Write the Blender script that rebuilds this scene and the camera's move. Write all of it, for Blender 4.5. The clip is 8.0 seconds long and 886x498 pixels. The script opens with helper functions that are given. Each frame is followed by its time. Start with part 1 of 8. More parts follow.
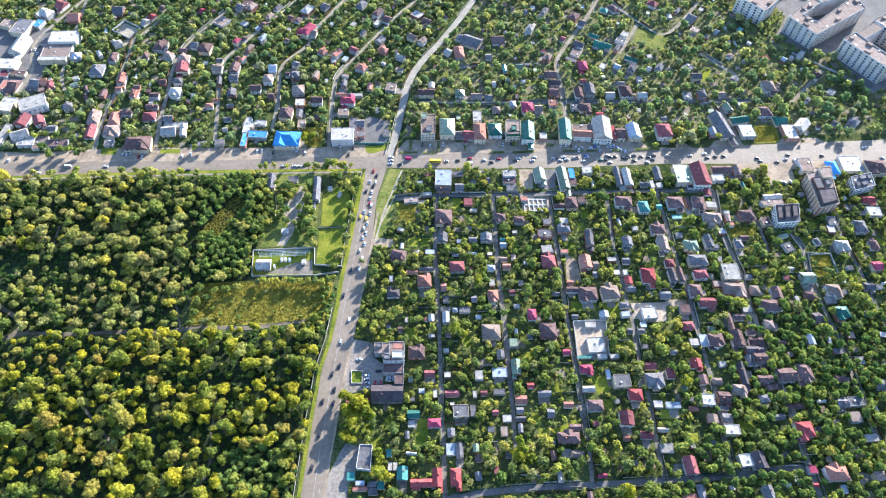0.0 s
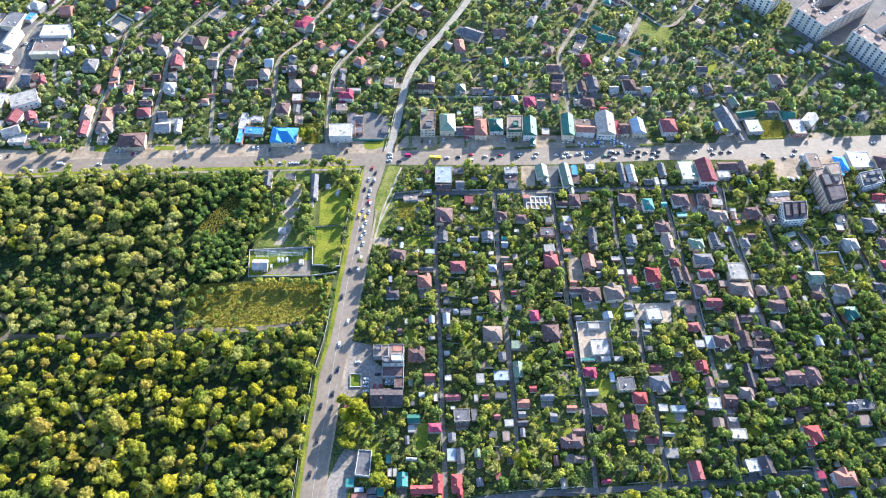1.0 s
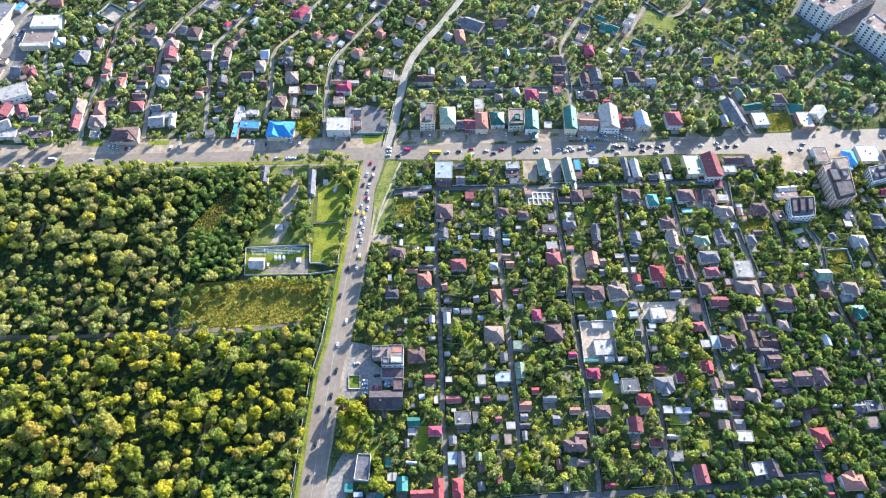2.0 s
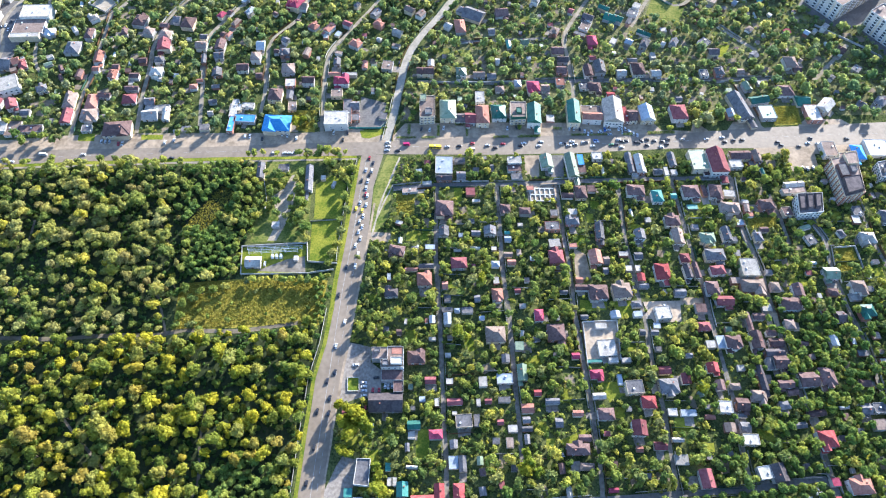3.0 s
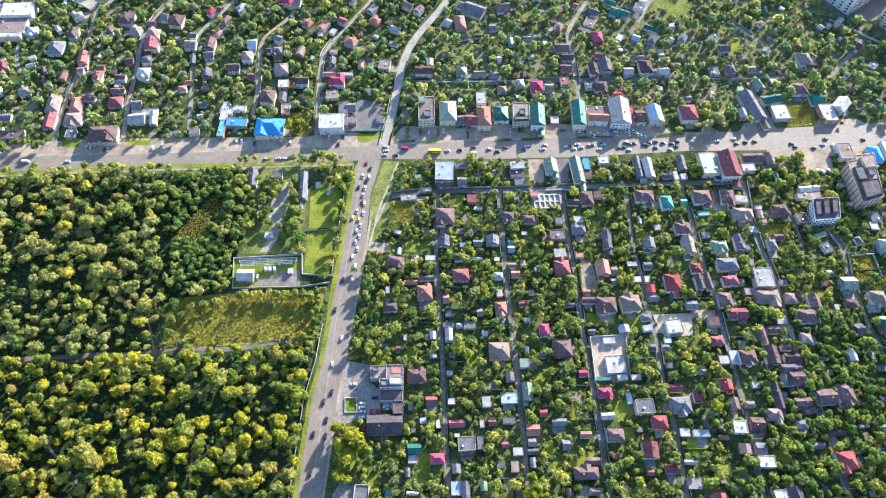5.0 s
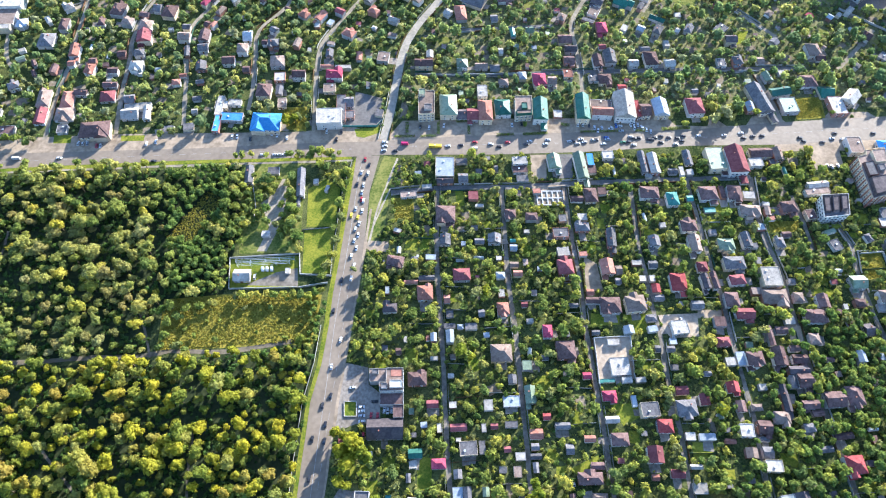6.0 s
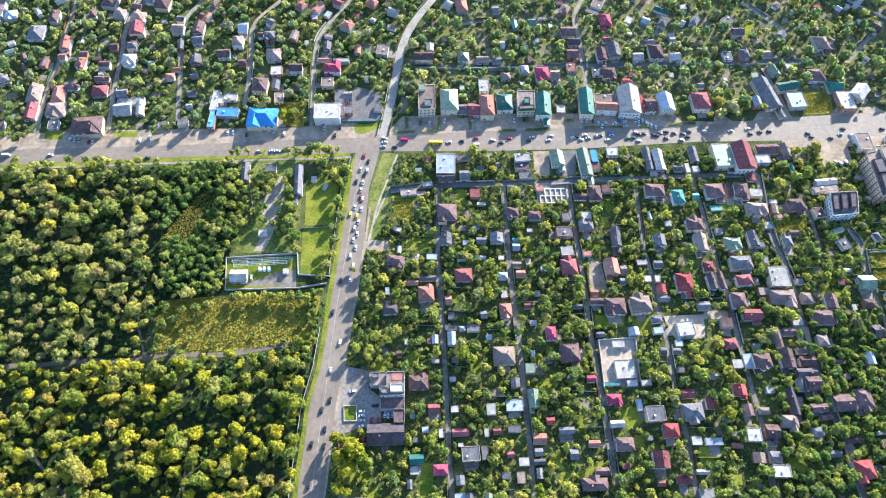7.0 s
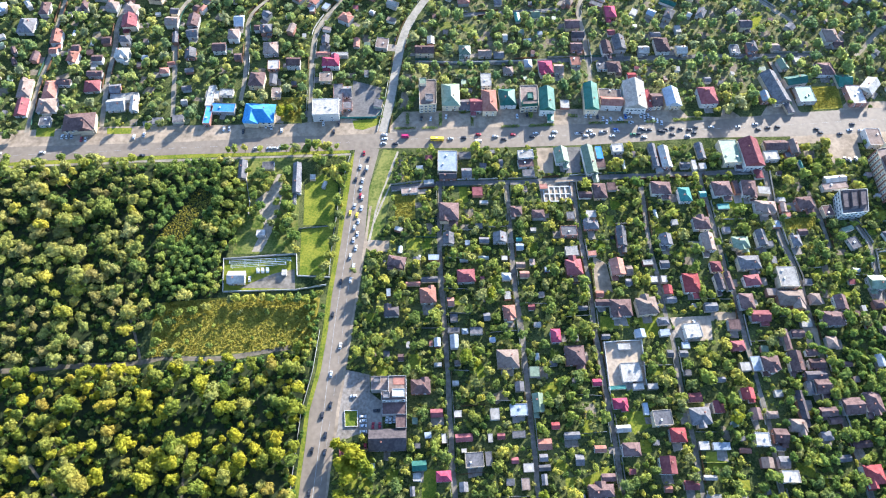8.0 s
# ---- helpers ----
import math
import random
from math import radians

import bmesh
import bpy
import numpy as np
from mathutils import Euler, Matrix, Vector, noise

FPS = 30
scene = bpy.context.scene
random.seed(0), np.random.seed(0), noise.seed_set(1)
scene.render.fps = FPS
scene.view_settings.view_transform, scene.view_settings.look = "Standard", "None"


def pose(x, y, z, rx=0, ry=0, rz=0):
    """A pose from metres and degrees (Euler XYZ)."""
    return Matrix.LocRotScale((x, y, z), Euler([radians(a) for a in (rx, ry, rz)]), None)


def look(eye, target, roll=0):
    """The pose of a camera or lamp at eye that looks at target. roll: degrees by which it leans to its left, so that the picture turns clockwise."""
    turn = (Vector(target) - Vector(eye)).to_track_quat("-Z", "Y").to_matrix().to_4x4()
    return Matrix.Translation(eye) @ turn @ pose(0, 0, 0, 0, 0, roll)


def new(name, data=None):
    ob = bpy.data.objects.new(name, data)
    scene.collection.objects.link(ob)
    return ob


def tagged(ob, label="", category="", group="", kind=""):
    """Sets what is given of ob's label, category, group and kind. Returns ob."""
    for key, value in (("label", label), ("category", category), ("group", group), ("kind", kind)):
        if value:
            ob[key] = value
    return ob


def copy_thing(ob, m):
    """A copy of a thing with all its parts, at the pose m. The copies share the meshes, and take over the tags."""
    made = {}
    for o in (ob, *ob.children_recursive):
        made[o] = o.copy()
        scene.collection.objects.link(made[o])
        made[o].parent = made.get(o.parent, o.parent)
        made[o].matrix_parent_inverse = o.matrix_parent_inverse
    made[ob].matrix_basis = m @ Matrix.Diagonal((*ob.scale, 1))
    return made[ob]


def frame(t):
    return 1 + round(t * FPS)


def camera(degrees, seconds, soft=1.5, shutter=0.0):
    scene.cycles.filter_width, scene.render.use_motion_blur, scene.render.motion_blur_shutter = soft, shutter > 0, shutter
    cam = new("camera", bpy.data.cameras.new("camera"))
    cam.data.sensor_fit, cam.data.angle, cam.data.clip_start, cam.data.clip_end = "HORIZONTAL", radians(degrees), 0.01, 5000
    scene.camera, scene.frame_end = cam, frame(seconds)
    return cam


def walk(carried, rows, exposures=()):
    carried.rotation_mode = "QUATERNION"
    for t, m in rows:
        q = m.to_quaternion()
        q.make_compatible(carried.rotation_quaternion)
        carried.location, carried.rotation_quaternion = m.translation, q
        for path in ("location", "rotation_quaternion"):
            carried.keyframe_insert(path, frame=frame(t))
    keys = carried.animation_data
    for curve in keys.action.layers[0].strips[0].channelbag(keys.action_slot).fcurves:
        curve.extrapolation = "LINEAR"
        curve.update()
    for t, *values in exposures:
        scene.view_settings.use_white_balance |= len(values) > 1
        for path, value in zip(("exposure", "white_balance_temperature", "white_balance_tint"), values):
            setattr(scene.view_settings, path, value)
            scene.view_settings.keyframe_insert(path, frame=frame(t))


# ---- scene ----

# ---- camera and its way ----
cam = camera(67.60, 8.0, soft=1.1)
PATH = [
    (0, (52.30, -403.41, 454.72), (55.86, -345.95, 372.96), 3.20),
    (0.5, (52.27, -396.64, 452.51), (55.83, -339.79, 370.31), 3.20),
    (1, (52.84, -390.56, 450.11), (56.32, -334.37, 367.46), 3.10),
    (1.5, (52.93, -384.04, 447.75), (56.41, -328.62, 364.58), 3.10),
    (3, (51.90, -363.33, 441.52), (55.61, -310.59, 356.64), 3.40),
    (3.5, (51.95, -356.40, 438.99), (55.66, -304.19, 353.79), 3.40),
    (4, (52.27, -349.94, 436.55), (55.96, -297.72, 351.35), 3.30),
    (4.5, (51.81, -343.08, 434.51), (55.59, -291.29, 349.05), 3.30),
    (6, (51.75, -322.09, 428.17), (55.52, -273.00, 341.13), 3.30),
    (6.5, (50.64, -315.21, 426.08), (54.59, -267.05, 338.54), 3.50),
    (7, (49.40, -309.72, 423.07), (53.56, -262.21, 335.18), 3.80),
    (7.5, (48.68, -303.12, 420.92), (52.93, -256.49, 332.56), 3.90),
    (8, (46.98, -296.89, 418.41), (51.44, -251.08, 329.63), 4.20),
]
walk(cam, [(t, look(eye, target, roll)) for t, eye, target, roll in PATH], exposures=((0.0, 1.95, 5380, 13), (8.0, 1.95, 5380, 13)))

# ---- daylight: low sun from beyond the high street ----
SUN_AZIMUTH, SUN_HEIGHT = radians(37), radians(20)
world = bpy.data.worlds.new("sky")
scene.world = world
world.use_nodes = True
sky = world.node_tree.nodes.new("ShaderNodeTexSky")
sky.sky_type, sky.sun_disc = "NISHITA", False
sky.sun_elevation, sky.sun_rotation = SUN_HEIGHT, SUN_AZIMUTH
sky.dust_density, sky.ozone_density = 0.6, 2.0
background = world.node_tree.nodes["Background"]
background.inputs["Strength"].default_value = 0.132
world.node_tree.links.new(sky.outputs[0], background.inputs["Color"])
sun = new("sun", bpy.data.lights.new("sun", "SUN"))
sun.data.energy, sun.data.angle, sun.data.color = 5.0, radians(0.5), (1.0, 0.89, 0.7)
sun_way = Vector((math.sin(SUN_AZIMUTH) * math.cos(SUN_HEIGHT), math.cos(SUN_AZIMUTH) * math.cos(SUN_HEIGHT), math.sin(SUN_HEIGHT)))
sun.matrix_world = look(sun_way * 900, (0, 0, 0))


# ---- materials ----
def material(name, dark, light, grain=1.0, stain=0.08, rough=0.85, metal=0.0, bump=0.3, vary=0.0, specular=None, contrast=1.0):
    """Two colours mixed by noise at two scales, with fine relief; vary: brightness change from thing to thing."""
    m = bpy.data.materials.new(name)
    m.use_nodes = True
    nodes, links = m.node_tree.nodes, m.node_tree.links
    shader = nodes["Principled BSDF"]
    place = nodes.new("ShaderNodeNewGeometry")
    fine, broad = nodes.new("ShaderNodeTexNoise"), nodes.new("ShaderNodeTexNoise")
    fine.inputs["Scale"].default_value, fine.inputs["Detail"].default_value = grain, 4
    broad.inputs["Scale"].default_value, broad.inputs["Detail"].default_value = stain, 3
    for n in (fine, broad):
        links.new(place.outputs["Position"], n.inputs["Vector"])
    total = nodes.new("ShaderNodeMath")
    total.operation = "ADD"
    links.new(fine.outputs["Fac"], total.inputs[0])
    links.new(broad.outputs["Fac"], total.inputs[1])
    ramp = nodes.new("ShaderNodeMapRange")
    ramp.inputs["From Min"].default_value, ramp.inputs["From Max"].default_value = 1 - 0.28 / contrast, 1 + 0.28 / contrast
    links.new(total.outputs[0], ramp.inputs["Value"])
    mix = nodes.new("ShaderNodeMix")
    mix.data_type = "RGBA"
    mix.inputs[6].default_value, mix.inputs[7].default_value = (*dark, 1), (*light, 1)
    links.new(ramp.outputs[0], mix.inputs[0])
    colour = mix.outputs[2]
    if vary:
        info, spread, hsv = nodes.new("ShaderNodeObjectInfo"), nodes.new("ShaderNodeMapRange"), nodes.new("ShaderNodeHueSaturation")
        spread.inputs["To Min"].default_value, spread.inputs["To Max"].default_value = 1 - vary, 1 + vary
        links.new(info.outputs["Random"], spread.inputs["Value"])
        links.new(spread.outputs[0], hsv.inputs["Value"])
        links.new(colour, hsv.inputs["Color"])
        colour = hsv.outputs[0]
    links.new(colour, shader.inputs["Base Color"])
    shader.inputs["Roughness"].default_value, shader.inputs["Metallic"].default_value = rough, metal
    shader.inputs["Specular IOR Level"].default_value = (0.0 if rough >= 0.94 else 0.05) if specular is None else specular
    if bump:
        relief = nodes.new("ShaderNodeBump")
        relief.inputs["Strength"].default_value, relief.inputs["Distance"].default_value = bump, 0.1
        links.new(fine.outputs["Fac"], relief.inputs["Height"])
        links.new(relief.outputs[0], shader.inputs["Normal"])
    return m


def foliage(name, colours, translucent=0.35):
    """Leaves: the colour changes from tree to tree along the list, and from clump to clump a little."""
    m = bpy.data.materials.new(name)
    m.use_nodes = True
    nodes, links = m.node_tree.nodes, m.node_tree.links
    nodes.remove(nodes["Principled BSDF"])
    tint, info = nodes.new("ShaderNodeAttribute"), nodes.new("ShaderNodeObjectInfo")
    tint.attribute_name = "tint"
    total, part_of = nodes.new("ShaderNodeMath"), nodes.new("ShaderNodeMath")
    part_of.operation = "FRACT"
    links.new(tint.outputs["Fac"], total.inputs[0])
    links.new(info.outputs["Random"], total.inputs[1])
    links.new(total.outputs[0], part_of.inputs[0])
    ramp = nodes.new("ShaderNodeValToRGB")
    while len(ramp.color_ramp.elements) < len(colours):
        ramp.color_ramp.elements.new(0.5)
    for i, (e, c) in enumerate(zip(ramp.color_ramp.elements, colours)):
        e.position, e.color = i / (len(colours) - 1), (*c, 1)
    links.new(part_of.outputs[0], ramp.inputs["Fac"])
    place, clumps = nodes.new("ShaderNodeNewGeometry"), nodes.new("ShaderNodeTexNoise")
    clumps.inputs["Scale"].default_value, clumps.inputs["Detail"].default_value = 0.6, 3
    links.new(place.outputs["Position"], clumps.inputs["Vector"])
    spread, hsv = nodes.new("ShaderNodeMapRange"), nodes.new("ShaderNodeHueSaturation")
    spread.inputs["From Min"].default_value, spread.inputs["From Max"].default_value = 0.3, 0.7
    spread.inputs["To Min"].default_value, spread.inputs["To Max"].default_value = 0.7, 1.35
    links.new(clumps.outputs["Fac"], spread.inputs["Value"])
    links.new(spread.outputs[0], hsv.inputs["Value"])
    links.new(ramp.outputs["Color"], hsv.inputs["Color"])
    front, back, both = nodes.new("ShaderNodeBsdfDiffuse"), nodes.new("ShaderNodeBsdfTranslucent"), nodes.new("ShaderNodeMixShader")
    both.inputs["Fac"].default_value = translucent
    links.new(hsv.outputs[0], front.inputs["Color"])
    links.new(hsv.outputs[0], back.inputs["Color"])
    links.new(front.outputs[0], both.inputs[1])
    links.new(back.outputs[0], both.inputs[2])
    links.new(both.outputs[0], nodes["Material Output"].inputs["Surface"])
    return m


GROUND = material("garden_ground", (0.022, 0.034, 0.012), (0.11, 0.118, 0.042), 0.75, 0.07, 0.95, bump=0.9, contrast=1.5)
# dry grass and earth, with some distance haze lightened into the colour
DRY_GROUND_HAZED = material("dry_garden_ground_hazed", (0.05, 0.058, 0.024), (0.185, 0.172, 0.082), 0.6, 0.06, 0.95, bump=0.9, contrast=1.5)
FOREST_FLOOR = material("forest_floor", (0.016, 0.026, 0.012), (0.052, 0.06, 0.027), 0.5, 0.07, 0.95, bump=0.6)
ASPHALT = material("asphalt", (0.135, 0.106, 0.077), (0.242, 0.192, 0.14), 0.3, 0.04, 0.72, bump=0.05, specular=0.25, contrast=0.7)
LANE_ASPHALT = material("lane_asphalt", (0.1, 0.092, 0.084), (0.175, 0.16, 0.145), 0.5, 0.09, 0.85, bump=0.2)
DIRT_ROAD = material("dirt_road", (0.1, 0.086, 0.068), (0.235, 0.205, 0.165), 0.4, 0.12, 0.95, bump=0.3)
PALE_LANE = material("pale_lane", (0.17, 0.145, 0.105), (0.31, 0.265, 0.2), 0.25, 0.08, 0.95, bump=0.3)
PALE_ROAD = material("pale_road", (0.22, 0.2, 0.16), (0.36, 0.32, 0.26), 0.4, 0.08, 0.95, bump=0.3)
FOREST_DIRT = material("forest_dirt", (0.1, 0.085, 0.06), (0.2, 0.165, 0.12), 0.5, 0.1, 0.95, bump=0.4)
PATH_DIRT = material("path_dirt", (0.22, 0.185, 0.135), (0.38, 0.325, 0.245), 0.5, 0.1, 0.95, bump=0.3)
FORECOURT = material("forecourt_paving", (0.18, 0.139, 0.096), (0.37, 0.287, 0.2), 0.3, 0.07, 0.9, bump=0.2)
YARD = material("yard_paving", (0.13, 0.11, 0.09), (0.33, 0.285, 0.235), 0.5, 0.03, 0.95, bump=0.3)
PALE_SAND = material("pale_sand", (0.27, 0.213, 0.155), (0.44, 0.355, 0.265), 0.4, 0.1, 0.95, bump=0.4)
LAWN = material("lawn_grass", (0.075, 0.112, 0.014), (0.235, 0.222, 0.032), 0.7, 0.08, 0.95, bump=0.8, contrast=1.25)
ROUGH_GRASS = material("rough_grass", (0.06, 0.09, 0.018), (0.2, 0.19, 0.055), 0.5, 0.06, 0.95, bump=0.7, contrast=1.3)
MEADOW_SOIL = material("meadow_grass", (0.15, 0.135, 0.022), (0.33, 0.26, 0.045), 0.5, 0.1, 0.95, bump=0.7)
BED = material("garden_soil", (0.13, 0.1, 0.07), (0.25, 0.205, 0.145), 0.5, 0.1, 0.95, bump=0.6)
PAINT_LINE = material("road_paint", (0.22, 0.21, 0.195), (0.4, 0.385, 0.36), 2.0, 0.3, 0.7, bump=0)
CONCRETE = material("concrete", (0.32, 0.31, 0.29), (0.48, 0.465, 0.43), 0.8, 0.15, 0.9, vary=0.12)
MESH_FENCE = material("grey_fence", (0.2, 0.2, 0.185), (0.32, 0.32, 0.3), 0.8, 0.2, 0.7, vary=0.2)
TEAL_FENCE = material("teal_sheet", (0.04, 0.14, 0.12), (0.08, 0.22, 0.19), 0.8, 0.2, 0.5)
GREEN_FENCE = material("green_sheet", (0.03, 0.07, 0.05), (0.06, 0.12, 0.085), 0.8, 0.2, 0.6, vary=0.2)
BARK = material("bark", (0.06, 0.045, 0.03), (0.14, 0.11, 0.08), 3.0, 0.5, 0.95)
GLASS = material("window_glass", (0.03, 0.04, 0.05), (0.05, 0.06, 0.075), 0.5, 0.2, 0.08, bump=0, specular=0.6)
FRAME = material("window_frame", (0.7, 0.7, 0.68), (0.8, 0.8, 0.78), 1.0, 0.3, 0.5, bump=0)
DOOR = material("door_wood", (0.09, 0.05, 0.03), (0.16, 0.09, 0.05), 2.0, 0.4, 0.6, vary=0.3)
BRICK = material("chimney_brick", (0.24, 0.11, 0.08), (0.36, 0.19, 0.14), 2.5, 0.5, 0.9, vary=0.2)
RUBBER = material("tyre_rubber", (0.015, 0.015, 0.015), (0.03, 0.03, 0.03), 3.0, 0.5, 0.9, bump=0)
CAR_GLASS = material("car_glass", (0.02, 0.025, 0.03), (0.035, 0.04, 0.05), 0.5, 0.2, 0.06, bump=0, specular=0.6)
FILM = material("plastic_film", (0.36, 0.37, 0.35), (0.52, 0.53, 0.5), 0.8, 0.3, 0.4, bump=0.1, specular=0.35)
STEEL = material("galvanised_steel", (0.42, 0.43, 0.44), (0.58, 0.59, 0.6), 1.5, 0.3, 0.5, 0.4, bump=0)
WALLS = (
    ("white-plastered", material("white_plaster", (0.46, 0.43, 0.38), (0.64, 0.6, 0.54), 0.6, 0.15, 0.9, vary=0.1)),
    ("cream-plastered", material("cream_plaster", (0.42, 0.34, 0.23), (0.58, 0.48, 0.34), 0.6, 0.15, 0.9, vary=0.12)),
    ("grey-rendered", material("grey_render", (0.26, 0.245, 0.23), (0.4, 0.38, 0.35), 0.6, 0.15, 0.9, vary=0.15)),
    ("sand-lime brick", material("sand_lime_brick", (0.42, 0.38, 0.34), (0.58, 0.54, 0.5), 1.2, 0.15, 0.9, vary=0.1)),
    ("red brick", material("red_brick", (0.25, 0.12, 0.09), (0.36, 0.2, 0.15), 1.2, 0.2, 0.9, vary=0.2)),
)
ROOF_LOOK = {
    "br": ("dull brown", (0.075, 0.048, 0.045), (0.165, 0.108, 0.097)),
    "mr": ("maroon", (0.14, 0.047, 0.05), (0.23, 0.088, 0.088)),
    "rd": ("red", (0.19, 0.04, 0.042), (0.31, 0.085, 0.08)),
    "or": ("terracotta", (0.22, 0.095, 0.07), (0.34, 0.17, 0.125)),
    "mg": ("crimson", (0.19, 0.032, 0.055), (0.3, 0.068, 0.1)),
    "tn": ("faded tan", (0.15, 0.112, 0.09), (0.27, 0.205, 0.168)),
    "gy": ("grey slate", (0.082, 0.078, 0.08), (0.18, 0.168, 0.166)),
    "dk": ("dark brown", (0.055, 0.047, 0.05), (0.115, 0.096, 0.094)),
    "wh": ("white", (0.23, 0.21, 0.183), (0.43, 0.395, 0.345)),
    "cr": ("cream", (0.32, 0.3, 0.24), (0.46, 0.43, 0.36)),
    "gr": ("dark green", (0.015, 0.075, 0.052), (0.04, 0.13, 0.095)),
    "gn": ("pale olive green", (0.11, 0.145, 0.09), (0.2, 0.24, 0.165)),
    "tl": ("teal", (0.035, 0.145, 0.12), (0.075, 0.215, 0.18)),
    "bl": ("bright blue", (0.06, 0.22, 0.46), (0.12, 0.31, 0.57)),
    "lb": ("pale blue-grey", (0.195, 0.22, 0.245), (0.31, 0.335, 0.36)),
}
SHEET_ROOFS = ("gr", "tl", "gn", "lb", "bl", "wh")
ROOFS = {key: material("roof_" + look_of.replace(" ", "_").replace("-", "_"), a, b, 0.7, 0.25, 0.48 if key in SHEET_ROOFS[:4] else 0.75, bump=0.2, vary=0.26, specular=0.25 if key in SHEET_ROOFS[:4] else 0.03) for key, (look_of, a, b) in ROOF_LOOK.items()}
PAINT_LOOK = {"white": (0.52, 0.51, 0.49), "silver": (0.4, 0.41, 0.43), "dark": (0.025, 0.025, 0.03), "red": (0.3, 0.02, 0.03), "magenta": (0.4, 0.02, 0.1), "yellow": (0.7, 0.5, 0.03), "blue": (0.05, 0.12, 0.35), "green": (0.05, 0.16, 0.08)}
PAINTS = {key: material("car_paint_" + key, c, tuple(min(1, 1.1 * v) for v in c), 2.0, 0.4, 0.3, bump=0, specular=0.5) for key, c in PAINT_LOOK.items()}
LEAF_FOREST = foliage("forest_leaves", ((0.135, 0.175, 0.03), (0.29, 0.29, 0.045), (0.4, 0.36, 0.03), (0.195, 0.225, 0.04), (0.31, 0.3, 0.06), (0.33, 0.26, 0.055), (0.425, 0.38, 0.026), (0.145, 0.195, 0.04), (0.33, 0.315, 0.085), (0.285, 0.285, 0.042), (0.37, 0.35, 0.033), (0.18, 0.22, 0.043)), 0.5)
LEAF_OLIVE = foliage("olive_leaves", ((0.159, 0.200, 0.047), (0.313, 0.310, 0.075), (0.382, 0.355, 0.097), (0.212, 0.245, 0.053), (0.339, 0.318, 0.105), (0.456, 0.400, 0.055), (0.138, 0.190, 0.047), (0.307, 0.255, 0.088), (0.276, 0.300, 0.059), (0.339, 0.315, 0.132)), 0.5)
LEAF_GARDEN = foliage("garden_leaves", ((0.12, 0.18, 0.042), (0.265, 0.3, 0.06), (0.155, 0.205, 0.058), (0.375, 0.38, 0.068), (0.125, 0.178, 0.05), (0.265, 0.265, 0.095), (0.425, 0.388, 0.068), (0.1, 0.155, 0.04)), 0.5)
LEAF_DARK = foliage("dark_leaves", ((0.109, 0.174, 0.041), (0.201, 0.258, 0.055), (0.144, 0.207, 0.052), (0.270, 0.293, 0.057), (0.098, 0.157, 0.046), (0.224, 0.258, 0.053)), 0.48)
# far crowns: distance haze mixed into the leaf colour, brighter and greyer blue
LEAF_FAR_HAZED = foliage("far_garden_leaves_hazed", ((0.143, 0.215, 0.076), (0.275, 0.319, 0.099), (0.179, 0.243, 0.089), (0.359, 0.377, 0.106), (0.131, 0.197, 0.079), (0.293, 0.301, 0.152), (0.430, 0.406, 0.106), (0.156, 0.220, 0.084)), 0.52)
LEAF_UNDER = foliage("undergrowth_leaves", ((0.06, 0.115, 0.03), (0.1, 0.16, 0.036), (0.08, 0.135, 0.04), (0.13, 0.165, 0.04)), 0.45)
LEAF_GOLD = foliage("golden_leaves", ((0.237, 0.264, 0.032), (0.310, 0.297, 0.027), (0.192, 0.238, 0.032)), 0.52)
LEAF_WEED = foliage("meadow_weeds", ((0.220, 0.209, 0.031), (0.331, 0.270, 0.043), (0.176, 0.184, 0.031), (0.287, 0.245, 0.051)))


# ---- building helpers ----
def mesh_of(name, verts, faces, *materials, slots=None):
    me = bpy.data.meshes.new(name)
    me.from_pydata([tuple(v) for v in verts], [], faces)
    for m in materials:
        me.materials.append(m)
    if slots is not None:
        me.polygons.foreach_set("material_index", slots)
    me.update()
    return me


def part(name, me, parent, label="", m=None):
    ob = new(name, me)
    ob.parent = parent
    if m is not None:
        ob.matrix_local = m
    return tagged(ob, label) if label else ob


BOX_FACES = [(0, 3, 2, 1), (4, 5, 6, 7), (0, 1, 5, 4), (1, 2, 6, 5), (2, 3, 7, 6), (3, 0, 4, 7)]


def box(x0, y0, z0, x1, y1, z1, inset=0.0):
    """Corners and faces of a box; inset draws its top in."""
    i = inset
    return ([(x0, y0, z0), (x1, y0, z0), (x1, y1, z0), (x0, y1, z0), (x0 + i, y0 + i, z1), (x1 - i, y0 + i, z1), (x1 - i, y1 - i, z1), (x0 + i, y1 - i, z1)], list(BOX_FACES))


def joined(*pieces):
    verts, faces = [], []
    for v, f in pieces:
        n = len(verts)
        verts += v
        faces += [tuple(a + n for a in q) for q in f]
    return verts, faces


# plan of what is taken, in cells of one metre
X0, Y0, NX, NY = -480, -380, 1180, 900
taken = np.zeros((NX, NY), bool)
CX, CY = np.meshgrid(np.arange(NX) + X0 + 0.5, np.arange(NY) + Y0 + 0.5, indexing="ij")


def cells(x0, y0, x1, y1):
    return (slice(max(0, int(x0 - X0)), max(0, min(NX, int(x1 - X0) + 2))), slice(max(0, int(y0 - Y0)), max(0, min(NY, int(y1 - Y0) + 2))))


def take_line(points, half):
    for (ax, ay), (bx, by) in zip(points, points[1:]):
        s = cells(min(ax, bx) - half, min(ay, by) - half, max(ax, bx) + half, max(ay, by) + half)
        gx, gy = CX[s], CY[s]
        vx, vy = bx - ax, by - ay
        u = np.clip(((gx - ax) * vx + (gy - ay) * vy) / max(vx * vx + vy * vy, 1e-6), 0, 1)
        taken[s] |= np.hypot(gx - ax - u * vx, gy - ay - u * vy) < half


